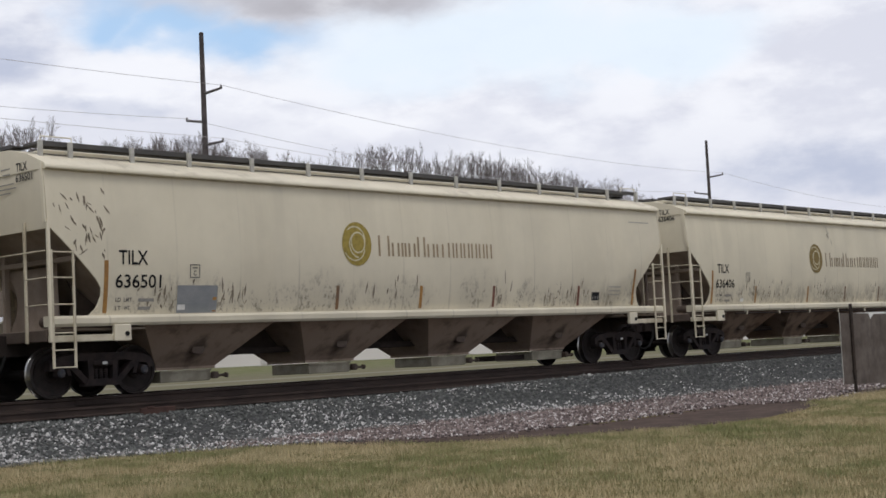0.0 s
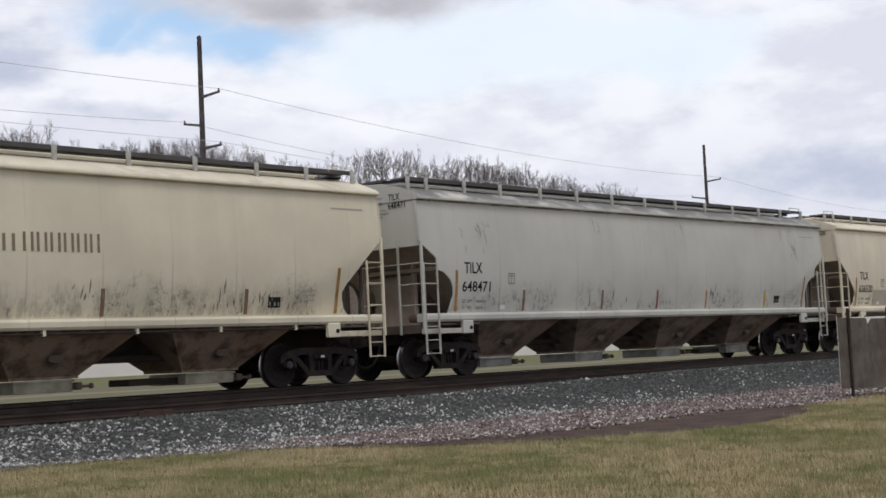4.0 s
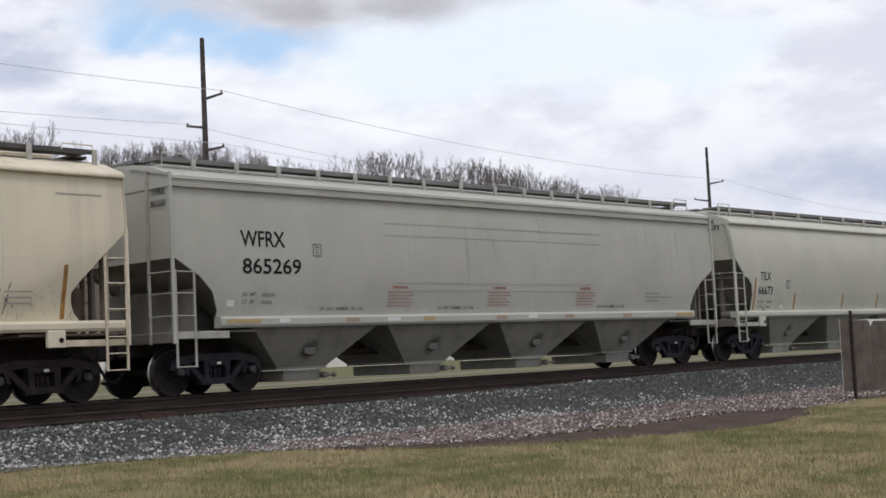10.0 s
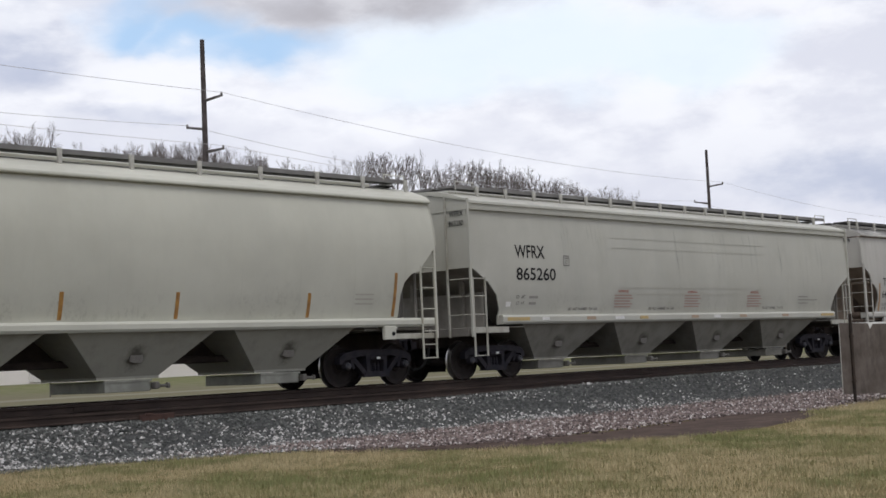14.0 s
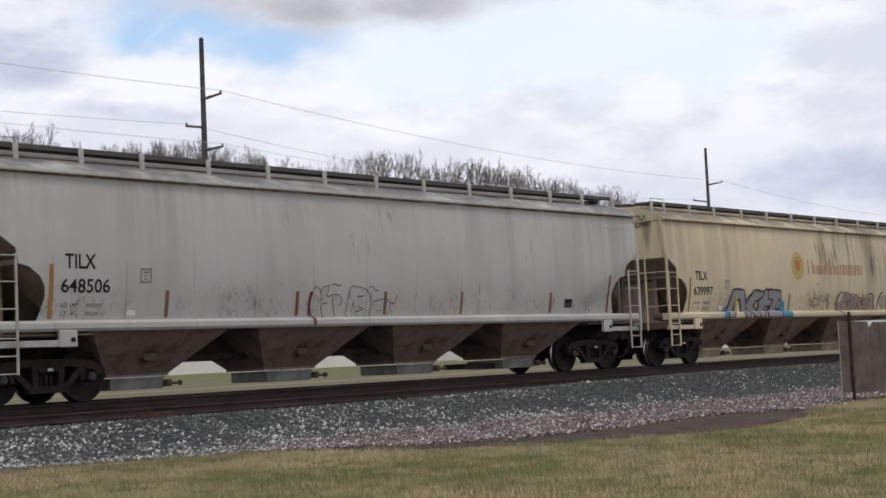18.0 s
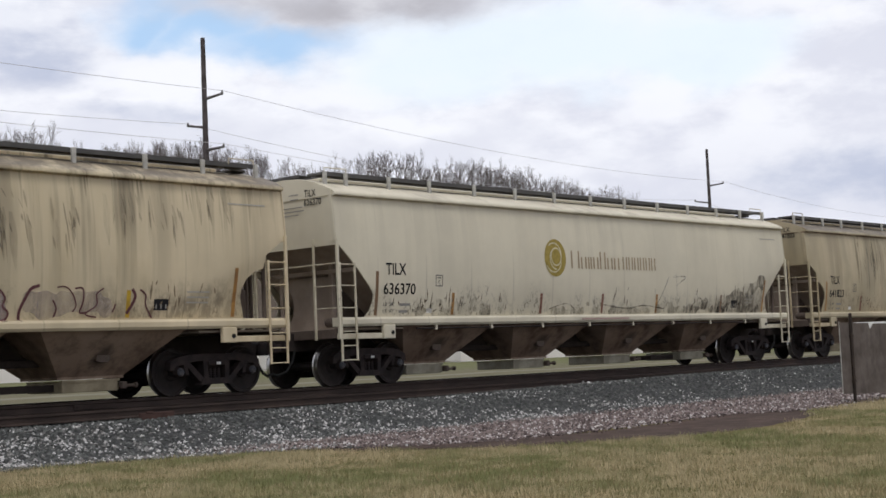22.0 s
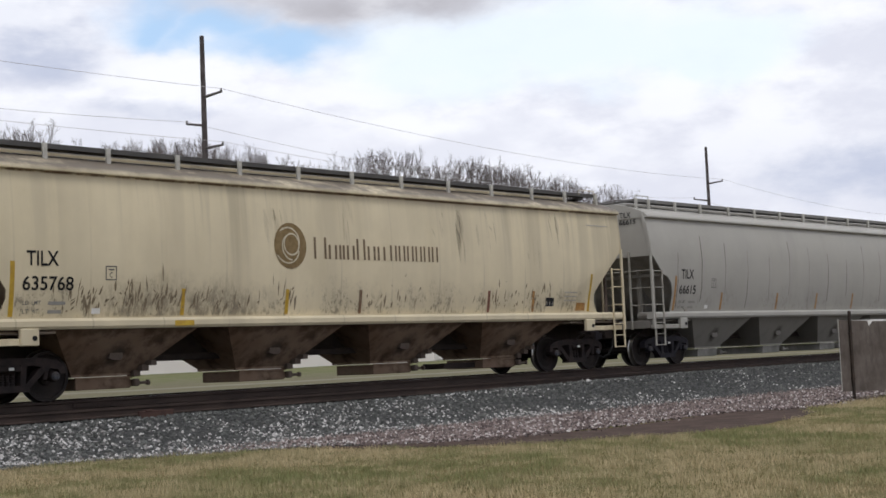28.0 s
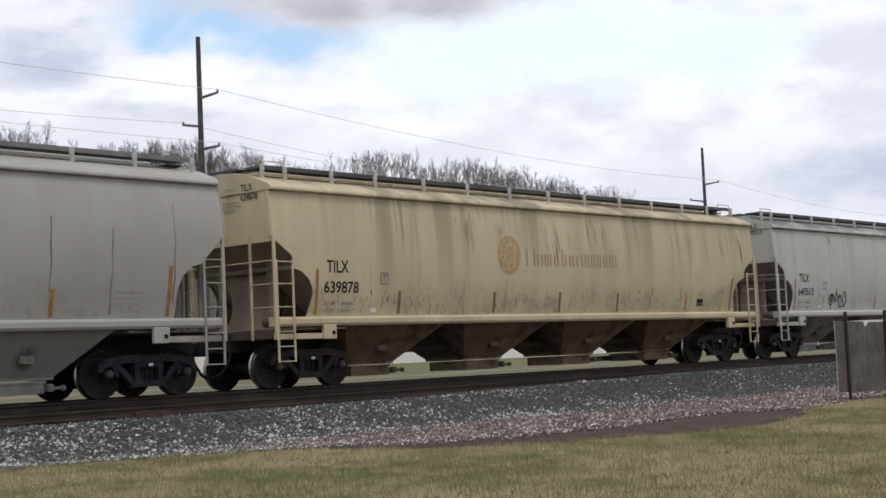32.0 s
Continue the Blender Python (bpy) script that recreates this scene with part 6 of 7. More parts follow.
def red_scrawl(car):
    """Thin maroon lines on the grey wagon, with one heavy stroke that drips over the sill."""
    wine, thin = plain("spray_wine", (0.15, 0.055, 0.070), 0.6), plain("spray_thin_red", (0.19, 0.105, 0.11), 0.6)
    scrawl = spray_lines(car, "scrawl", "thin maroon sprayed scrawl", (
        ((-2.23, 1.95), (-2.18, 2.08), (-2.06, 2.07), (-1.99, 1.95), (-1.97, 1.66), (-1.90, 1.46)), ((-1.99, 1.95), (-1.95, 2.07), (-1.80, 2.12)), ((-1.94, 1.74), (-1.81, 1.76)),
        ((-1.77, 2.15), (-1.80, 1.89), (-1.67, 1.93), (-1.49, 1.93), (-1.39, 1.83), (-1.42, 1.71)), ((-1.67, 1.89), (-1.62, 1.66), (-1.55, 1.48)), ((-1.71, 2.12), (-1.59, 2.16), (-1.51, 2.12), (-1.43, 2.14)),
        ((-1.17, 1.45), (-1.25, 1.53), (-1.20, 1.83), (-1.15, 2.07), (-1.00, 2.11), (-0.71, 2.06), (-0.56, 1.93), (-0.51, 1.71), (-0.54, 1.47)),
        ((-1.03, 1.83), (-1.07, 1.59)), ((-0.94, 1.89), (-0.72, 1.91)), ((-0.90, 1.68), (-0.73, 1.63), (-0.96, 1.57))), thin, 0.020)
    spray_lines(car, "scrawl", "thin maroon sprayed hooks", (((-0.59, 2.09), (-0.48, 2.12), (-0.40, 2.04), (-0.28, 2.03)), ((-0.45, 1.77), (-0.29, 1.82), (-0.01, 1.83), (0.09, 1.71), (0.04, 1.49)), ((0.30, 1.93), (0.23, 1.75), (0.09, 1.77))), thin, 0.020)
    decal("heavy_stroke", *ribbon(curved(((-2.26, 1.99), (-2.31, 1.72), (-2.26, 1.45), (-2.25, 1.30))), 0.075, 0.0135), wine, scrawl)


def sprayed(name, low, high, z0, z1, spots=None, foot=None):
    """Spray paint that fades from one colour to another up the wall."""
    n = Nodes(name)
    x, y, z = n.axes()
    fade = n.ramp(n.math("ADD", z, n.math("MULTIPLY", n.noise(2.5, 3), 0.5)), z0 + 0.25, z1 + 0.25)
    c = n.mix(fade, low, high)
    if foot:
        c = n.mix(n.ramp(n.math("ADD", z, n.math("MULTIPLY", n.noise(3.1, 3), 0.4)), 1.55, 2.0, 1.0, 0.0), c, foot)
    if spots:
        c = n.mix(n.ramp(n.noise(2.2, 2), 0.52, 0.58), c, spots)
    return n.done(c, 0.5)


def field_mesh(strokes, reach, x0, x1, z0, z1, cell=0.035, wobble=0.0, seed=0.0):
    """A flat drawing of all places nearer than reach to any of the strokes, with a smooth outline."""
    nx, nz = int((x1 - x0) / cell) + 1, int((z1 - z0) / cell) + 1
    gx, gz = np.meshgrid(x0 + cell * np.arange(nx + 1), z0 + cell * np.arange(nz + 1))
    d = np.full(gx.shape, 9.0)
    for line in strokes:
        for (ax, az), (bx, bz) in zip(line, line[1:]):
            wx, wz = bx - ax, bz - az
            u = np.clip(((gx - ax) * wx + (gz - az) * wz) / (wx * wx + wz * wz + 1e-9), 0, 1)
            # a distance between round and square, so that stroke ends look cut
            ox, oz = np.abs(gx - ax - u * wx), np.abs(gz - az - u * wz)
            d = np.minimum(d, 0.5 * np.hypot(ox, oz) + 0.5 * np.maximum(ox, oz))
    d = d - reach
    if wobble:
        d += wobble * np.array([[noise.noise((a * 3.0, b * 3.0, seed)) for a, b in zip(ra, rb)] for ra, rb in zip(gx, gz)])
    verts, faces, known = [], [], {}

    def vert(key, x, z):
        if key not in known:
            known[key] = len(verts)
            verts.append((x, z))
        return known[key]

    for j in range(nz):
        for i in range(nx):
            ring = ((j, i), (j, i + 1), (j + 1, i + 1), (j + 1, i))
            if min(d[c] for c in ring) >= 0:
                continue
            face = []
            for p, q in zip(ring, ring[1:] + ring[:1]):
                if d[p] < 0:
                    face.append(vert(p, gx[p], gz[p]))
                if (d[p] < 0) != (d[q] < 0):
                    k = d[p] / (d[p] - d[q])
                    face.append(vert((min(p, q), max(p, q)), gx[p] + k * (gx[q] - gx[p]), gz[p] + k * (gz[q] - gz[p])))
            if len(face) > 2:
                faces.append(tuple(face))
    return verts, faces


def sprayed_form(car, strokes, fill, line, pale, reach, lift, rim=0.07, name="painted_form", base=1.285, thin=0.045):
    """One form of a mural: strokes with a fill, a thin pale line round it and a dark rim."""
    xs, zs = [p[0] for s in strokes for p in s], [p[1] for s in strokes for p in s]
    area = (min(xs) - reach - rim - 0.1, max(xs) + reach + rim + 0.1, base, max(zs) + reach + rim + 0.1)
    under = decal(name, *on_side(*field_mesh(strokes, reach + rim, *area), 0, 0, 1, 1, lift), line, car)
    if pale:
        decal("inner_line", *on_side(*field_mesh(strokes, reach + thin, *area), 0, 0, 1, 1, lift + 0.0012), pale, under)
    decal("fill", *on_side(*field_mesh(strokes, reach, *area), 0, 0, 1, 1, lift + 0.0024), fill, under)
    return under


def ground_coat(car, strokes, reach, material, lift, name="mural_ground", wobble=0.10, base=1.285):
    xs, zs = [p[0] for s in strokes for p in s], [p[1] for s in strokes for p in s]
    return decal(name, *on_side(*field_mesh(strokes, reach, min(xs) - reach - 0.1, max(xs) + reach + 0.1, base, max(zs) + reach + 0.1, 0.035, wobble, 4.0), 0, 0, 1, 1, lift), material, car)


def murals(car):
    ink = plain("spray_ink", (0.030, 0.026, 0.050), 0.5, 0.0, 0.4)
    night = plain("spray_night", (0.045, 0.065, 0.10), 0.5, 0.0, 0.5)
    teal = sprayed("spray_teal", (0.035, 0.20, 0.22), (0.21, 0.20, 0.40), 1.75, 2.5, None, (0.028, 0.235, 0.125))
    violet = plain("spray_violet", (0.23, 0.20, 0.33), 0.5)
    lime = sprayed("spray_lime", (0.46, 0.42, 0.33), (0.31, 0.34, 0.18), 1.35, 2.2)
    fire = sprayed("spray_fire", (0.42, 0.06, 0.06), (0.30, 0.33, 0.17), 1.75, 2.0)
    rust = sprayed("spray_rust", (0.40, 0.29, 0.20), (0.34, 0.33, 0.22), 1.5, 2.4, (0.36, 0.22, 0.16))
    rose = sprayed("spray_rose", (0.45, 0.37, 0.28), (0.23, 0.07, 0.16), 1.45, 2.0, (0.25, 0.085, 0.17))
    pale = plain("spray_pale", (0.62, 0.66, 0.66), 0.5)
    straw = plain("spray_straw", (0.44, 0.40, 0.29), 0.5)
    # the cool-coloured piece
    cool = (
        (((-4.74, 2.49), (-4.01, 2.35)), ((-4.14, 2.30), (-4.72, 1.66)), ((-4.97, 1.48), (-4.42, 1.47)), ((-4.77, 2.51), (-4.67, 2.19))),
        (((-4.24, 2.07), (-4.07, 1.65)), ((-3.82, 2.50), (-3.93, 1.68))),
        (((-3.32, 2.29), (-3.61, 1.61)), ((-3.32, 2.30), (-2.93, 2.33)), ((-3.47, 1.98), (-3.08, 2.00)), ((-4.10, 1.43), (-2.86, 1.44))),
        (((-2.63, 2.49), (-2.99, 1.47)), ((-2.82, 2.57), (-2.16, 2.42)), ((-2.21, 2.42), (-2.42, 1.46)), ((-2.83, 1.82), (-2.35, 1.84))),
        (((-1.95, 2.53), (-2.07, 1.46)), ((-1.95, 2.55), (-1.38, 2.43), (-1.32, 2.22), (-1.49, 2.06), (-1.89, 1.98)), ((-1.58, 1.98), (-1.31, 1.79), (-1.54, 1.44))),
        (((-0.98, 2.41), (-1.29, 1.48)), ((-0.98, 2.41), (-0.36, 2.28)), ((-0.45, 2.25), (-0.67, 1.79), (-0.51, 1.44)), ((-1.50, 1.40), (-0.39, 1.41))),
    )
    ground_coat(car, [s for form in cool for s in form], 0.21, night, 0.008, wobble=0.05)
    for k, form in enumerate(cool):
        sprayed_form(car, form, teal, ink, pale, 0.105, 0.010 + 0.004 * k, 0.09)
    ground_coat(car, (((-5.5, 1.4), (-5.35, 1.9)), ((-5.4, 1.95), (-5.15, 2.05))), 0.10, violet, 0.010, "violet_haze", 0.05)
    ground_coat(car, (((-0.28, 1.45), (-0.22, 2.0)),), 0.20, violet, 0.030, "violet_haze", 0.05)
    scribble(car, -5.75, -5.05, 2.0, 2.5, ink, 2, 2)
    decal("stroke", *ribbon([(-5.95, 2.10), (-5.85, 2.4), (-5.6, 2.62), (-5.25, 2.60)], 0.04, 0.009), ink, car)
    # the warm-coloured piece
    warm = (
        (fire, (((1.15, 2.43), (1.71, 2.47)), ((1.65, 2.44), (1.29, 2.12), (1.26, 1.84)), ((0.81, 1.56), (1.40, 1.45)), ((1.21, 1.76), (1.42, 1.52)),)),
        (lime, (((1.76, 2.16), (1.62, 1.39)), ((2.05, 2.44), (2.10, 1.84), (2.14, 1.50)), ((1.89, 1.44), (2.23, 1.41)),)),
        (rust, (((2.60, 2.51), (2.35, 2.07), (2.35, 1.57)), ((2.71, 2.26), (2.85, 1.84), (2.80, 1.47), (2.46, 1.38)), ((2.55, 2.49), (2.86, 2.54)),)),
        (lime, (((3.07, 2.46), (3.08, 1.37)), ((3.24, 2.36), (3.57, 2.43), (3.40, 1.84), (3.42, 1.64)), ((3.40, 1.48), (3.98, 1.44)),)),
        (rose, (((3.63, 2.65), (3.77, 1.97)), ((4.21, 2.60), (3.95, 1.97)), ((3.79, 1.83), (4.36, 1.87)),)),
        (rose, (((4.24, 2.22), (4.61, 2.30), (4.36, 1.83), (4.23, 1.39)), ((4.86, 2.53), (4.78, 1.87), (4.83, 1.32)),)),
        (rose, (((5.11, 2.62), (5.11, 2.08)), ((5.51, 2.33), (5.41, 2.00), (4.94, 1.83)), ((5.24, 1.46), (5.76, 1.39)),)),
        (pale, (((5.78, 2.42), (5.76, 1.83)), ((5.65, 1.87), (6.07, 1.89)),)),
        (straw, (((6.12, 2.19), (6.63, 2.13)), ((6.28, 1.96), (6.68, 1.96)),)),
        (straw, (((0.53, 1.91), (0.85, 1.95)), ((0.48, 1.77), (0.78, 1.80)),)),
    )
    every = [s for _, form in warm for s in form]
    rnd = random.Random(5)
    spikes = []
    for k in range(15):
        u = k / 14
        x, z = 2.3 + 4.0 * u, 2.52 + 0.22 * math.sin(math.pi * min(1.0, 0.25 + u * 0.62)) - 0.25 * max(0.0, u - 0.7)
        spikes.append(((x, z - 0.25), (x + rnd.uniform(-0.1, 0.1), z + rnd.uniform(0.0, 0.16))))
    ground_coat(car, every + spikes, 0.125, ink, 0.008, wobble=0.06)
    for k, s in enumerate(spikes):
        decal("spike", *on_side(*field_mesh([s], 0.06, min(s[0][0], s[1][0]) - 0.2, max(s[0][0], s[1][0]) + 0.2, s[0][1] - 0.2, s[1][1] + 0.2), 0, 0, 1, 1, 0.010 + 0.0004 * k), straw if k % 4 != 2 else lime, car)
    for k, (fill, form) in enumerate(warm):
        sprayed_form(car, form, fill, ink, pale if k in (1, 2, 3, 5, 6) else None, 0.085, 0.018 + 0.003 * k, 0.085 if k in (1, 2, 3, 5, 6) else 0.07, thin=0.028)
    scribble(car, 2.0, 2.5, 1.42, 1.62, ink, 8, 2, 0.02, lift=0.05)
    scribble(car, 3.7, 4.3, 1.42, 1.66, ink, 9, 3, 0.02, lift=0.05)
    # the buffed-out panel above, with the ghost of old lettering
    side_patch("buffed_patch", -2.58, 2.62, 2.56, 3.38, worn("buffed_paint", (0.49, 0.44, 0.315), (0.45, 0.395, 0.27), 1.2, 0.6), car, "mismatched tan repaint patch")
    ghost = plain("ghost_mark", (0.44, 0.385, 0.265), 0.6)
    for k in (0, 1, 3, 6, 8):
        x = -2.2 + 0.42 * k
        decal("ghost_mark", *ribbon([(x + 0.12 * math.cos(a), 2.98 + 0.17 * math.sin(a)) for a in np.linspace(0.5 * k, 0.5 * k + 3.5, 8)], 0.05, 0.009), ghost, car)


def steel_mural(car):
    steel, ink, blue = plain("spray_steel", (0.29, 0.285, 0.30), 0.5, 0.0, 0.4), plain("spray_black", (0.040, 0.038, 0.044), 0.5), plain("spray_blue", (0.075, 0.26, 0.38), 0.5)
    dim = plain("spray_dim", (0.13, 0.115, 0.115), 0.6)
    forms = (
        (((-5.98, 1.95), (-6.28, 1.36)), ((-5.98, 1.98), (-5.55, 1.98), (-5.34, 1.36))),
        (((-4.78, 1.94), (-5.14, 1.66), (-4.80, 1.40)), ((-4.78, 1.96), (-4.35, 1.92))),
        (((-4.10, 1.98), (-4.50, 1.38)), ((-4.42, 1.72), (-3.90, 1.78))),
        (((-3.86, 1.98), (-3.34, 1.96)), ((-3.46, 1.94), (-3.78, 1.40)), ((-4.02, 1.38), (-3.40, 1.38))),
    )
    for line in (((-6.60, 1.36), (-6.30, 1.52)), ((-3.2, 1.42), (-2.72, 1.36)), ((-3.2, 1.55), (-3.05, 1.68))):
        ground_coat(car, (line,), 0.13, blue, 0.008 + 0.0006 * abs(line[0][1] - 1.4) * 10, "blue_haze", 0.05)
    ground_coat(car, [s for f in forms for s in f], 0.19, dim, 0.010, wobble=0.04)
    for k, form in enumerate(forms):
        sprayed_form(car, form, steel, ink, None, 0.125, 0.012 + 0.003 * k, 0.045)
    decal("stroke", *ribbon([(-5.90, 1.66), (-5.88, 1.94)], 0.10, 0.030), plain("spray_yellow", (0.55, 0.42, 0.03), 0.5), car)


def scraped_mud(car):
    """Mud and scrapes along the foot of the cream wagon, thickest by the trailing corner."""
    mud = thin_film("mud_dark", (0.12, 0.10, 0.08), 0.04, 0.62, 7.0)
    haze = thin_film("mud_thin", (0.15, 0.125, 0.095), 0.0, 0.42, 3.5)
    for k, (lines, reach, material) in enumerate(((((5.6, 1.55), (8.0, 1.56)), 0.12, mud), (((5.7, 1.62), (6.5, 1.88), (7.3, 2.0), (8.1, 2.35)), 0.19, mud), (((-2.0, 1.52), (5.3, 1.56)), 0.13, haze), (((-6.9, 1.60), (-4.6, 1.56)), 0.16, haze), (((4.2, 1.6), (5.0, 1.62)), 0.16, mud))):
        tagged(ground_coat(car, (lines,), reach, material, 0.0030 + 0.0008 * k, "mud_film", 0.26, 1.475), kind="stuff")
    spray_lines(car, "scrape_marks", "thin curved scrapes", (((3.04, 2.48), (2.77, 2.07), (2.51, 1.76)), ((3.41, 2.56), (3.46, 2.1), (3.48, 1.76)), ((3.28, 2.48), (3.91, 2.49), (3.39, 2.24)), ((4.16, 1.59), (4.64, 1.92), (4.89, 1.67)), ((2.36, 2.15), (2.39, 1.84)), ((0.0, 1.72), (1.06, 1.62), (1.9, 1.70), (2.86, 1.60)), ((-0.95, 1.95), (-1.05, 1.62)), ((-2.3, 1.62), (-1.6, 1.75), (-1.2, 1.58))), thin_film("scrape_film", (0.13, 0.11, 0.09), 0.1, 0.75, 4.0), 0.030, 0.007)
    bars(car, -1.12, 1.335, (2.10,), 0.045, M["warning"])


YELLOW = {"635768": (0, 1, 2, 6), "641823": (3,), "639997": (5,), "648471": (5,)}    # stripes still bright, counted from the marked end


def dress(car, spec):
    """Colours a wagon and puts its markings on."""
    mark, number, kind, colour, grime, streaks, crest, _, words = spec
    i = CARS.index(spec)
    clean = kind != "old"
    BEND["on"], BEND["round"] = kind == "old", kind == "round"
    smear = {"636370": (5.0, 8.6, 1.0), "635768": (-6.6, -2.6, 0.75), "636501": (5.6, 7.6, 0.45), "636406": (-6.0, 7.5, 0.4), "641823": (-6.5, 7.0, 0.35), "639997": (4.6, 8.8, 0.6), "639878": (-4.0, 7.5, 0.3), "636520": (-7.2, -5.6, 0.35)}.get(number)
    colour = (colour[0] * (1.0 if clean or not crest else 1.035), colour[1], colour[2])
    skin = paint(f"paint_{words.replace(' ', '_').replace('-', '_')}", colour, grime, streaks, seams=0.06 if clean else 0.25, seed=float(i), smear=smear, lean={"639997": 0.6, "641823": 0.45}.get(number, 0.0),
                 veil={"641823": 0.58, "639997": 0.20, "635768": 0.12, "639878": 0.28, "865269": 0.10, "865260": 0.10}.get(number, 0.0), roof={"635768": 0.95, "641823": 0.9, "639997": 0.7, "639878": 0.5, "648506": 0.85, "648471": 0.8, "640513": 0.8, "66673": 0.15, "66615": 0.2, "865269": 0.15, "865260": 0.15}.get(number, 0.3),
                 stain=(0.080, 0.064, 0.045) if streaks > 0.7 else (0.12, 0.10, 0.08))
    mean = sum(colour) / 3 * (0.6 if number in ("635768", "639878") else 0.72)
    muddy = tuple(0.40 * v * k + 0.55 * mean * j for v, k, j in zip(colour, (0.74, 0.66, 0.62), (1.19, 0.98, 0.88)))
    belly = hopper_paint("belly_" + words.replace(" ", "_").replace("-", "_"), tuple(v * 0.72 for v in colour) if clean else muddy, 0.32 if kind == "rib" else 0.18 if clean else {"635768": 0.95, "639878": 0.95, "641823": 0.62, "648506": 0.62, "636370": 0.85, "636406": 0.92, "648471": 0.75}.get(number, 0.64), float(i))
    iron = worn("ironwork_" + words.replace(" ", "_").replace("-", "_"), tuple(v * 0.98 for v in colour), tuple(v * k for v, k in zip(colour, (0.72, 0.68, 0.64))), 2.5, 0.7)
    gate_coat = worn("gate_" + words.replace(" ", "_").replace("-", "_"), tuple(v * (0.85 if clean else 0.66) for v in colour), tuple(v * (0.6 if clean else 0.42) for v in colour), 3.0, 0.8)
    fittings = ("ladder", "rung", "end_rung", "end_stile", "end_handrail", "step_sill")
    for ob in car.children_recursive:
        for slot in ob.material_slots:
            if clean and slot.material in (M["truck"], M["soot"], M["web"], M["board"]):
                fresh = M[{M["truck"]: "truck_new", M["soot"]: "soot_new", M["web"]: "web_new", M["board"]: "board_new"}[slot.material]]
                slot.link, slot.material = "OBJECT", fresh
            elif slot.material in (M["skin"], M["belly"]):
                fresh = skin if slot.material == M["skin"] and not ((kind == "rib" or number in ("635768", "639878")) and ob.name.startswith("outlet_gate")) else belly
                if ob.name.split(".")[0] in fittings:
                    fresh = iron
                elif ob.name.startswith("outlet_gate") and fresh == skin:
                    fresh = gate_coat
                slot.link, slot.material = "OBJECT", fresh
    tagged(car, LABELS[kind].format(words), "freight wagon", "wagons of the freight train")
    if not mark:
        return
    if kind == "rib":
        side_word(mark, -7.94, 2.88, 1.20, 0.32, M["black"], car, label="black stencilled reporting mark")
        side_word(number, -7.91, 2.34, 1.60, 0.31, M["black"], car, label="black stencilled number")
        end_word(car, mark, -1.06, 3.84, 0.44, 0.13), end_word(car, number, -1.04, 3.62, 0.46, 0.13)
        side_word("DO NOT HAMMER ON CAR", -5.78, 1.60, 1.25, 0.075, M["grey"], car, "small_print")
        side_word("DO NOT HAMMER ON CAR", -2.15, 1.60, 1.25, 0.075, M["grey"], car, "small_print")
        side_word("DO NOT HAMMER ON CAR", 4.0, 1.60, 1.25, 0.075, M["grey"], car, "small_print")
        for x in (-3.75, -0.35, 3.1):
            side_word("WARNING", x + 0.1, 2.06, 0.5, 0.07, M["warning_head"], car, "small_print")
            for k in range(5):
                bars(car, x - 0.05, 1.97 - 0.075 * k, (0.24, 0.30, (0.2, 0.26, 0.12, 0.24, 0.16)[k]), 0.035, M["warning"])
        for z in (3.24, 3.50):
            side_patch("ridge", -3.87, 4.2, z, z + 0.02, skin, car, lift=0.012)
        for z in (2.02, 2.19):
            side_patch("ridge", -3.8, 3.9, z, z + 0.02, skin, car, lift=0.012)
        for x, w, m in ((-8.35, 0.85, "straw_tape"), (-5.15, 0.38, "tan_tape"), (-2.75, 0.38, "straw_tape"), (-0.2, 0.38, "tan_tape"), (2.45, 0.38, "tan_tape"), (5.0, 0.38, "tan_tape"), (7.55, 0.85, "straw_tape"), (-7.0, 0.28, "white"), (-3.9, 0.4, "white"), (1.0, 0.35, "white")):
            part("reflector", boxed(x, x + w, -1.652, -1.640, 1.36, 1.44), M[m], car, "white strip" if m == "white" else "faded straw reflective strip")
        z0 = 1.80
    else:
        side_word(mark, -8.15, 2.38, 0.66, 0.26, M["black"], car, label="black stencilled reporting mark")
        side_word(number, -8.22, 1.95, 1.05 if len(number) == 6 else 0.88, 0.25, M["black"], car, label="black stencilled number")
        end_word(car, mark, -0.70, 4.09, 0.36, 0.15), end_word(car, number, -0.68, 3.90, 0.54, 0.14)
        rnd = random.Random(i)
        for k, x in enumerate(((-8.42, -5.92, -2.64, -0.06, 2.47, 5.83, 8.36) if number != "635768" else (-8.42, -4.78, -2.15, -0.06, 4.21, 5.9, 8.30))):
            hi = 2.45 if k in (0, 6) else 2.0
            m = "orange" if kind == "round" else rnd.choice(("orange", "brown", "brown", "redband")) if k not in (0, 6) else rnd.choice(("orange", "orange", "brown"))
            side_patch("reflector", x - 0.045, x + 0.045, 1.50, hi, M["yellow" if k in YELLOW.get(number, ()) else "redband" if number == "648506" and k in (5, 6) else m], car, "faded reflective stripe")
        z0 = 1.60
    side_word("LD LMT", -8.2 if kind != "rib" else -7.9, z0 + 0.10, 0.36, 0.075, M["grey"], car, "small_print")
    side_word("LT WT", -8.2 if kind != "rib" else -7.9, z0 - 0.05, 0.32, 0.075, M["grey"], car, "small_print")
    bars(car, -7.7 if kind != "rib" else -7.4, z0 + 0.10, (0.05, 0.05, 0.05, 0.05, 0.05), 0.06, M["faint"])
    bars(car, -7.7 if kind != "rib" else -7.4, z0 - 0.05, (0.05, 0.05, 0.05, 0.05), 0.06, M["faint"])
    # the framed letter, the data panel, and small print at the far end
    px, pz = (-6.42, 2.14) if kind != "rib" else (-5.9, 2.72)
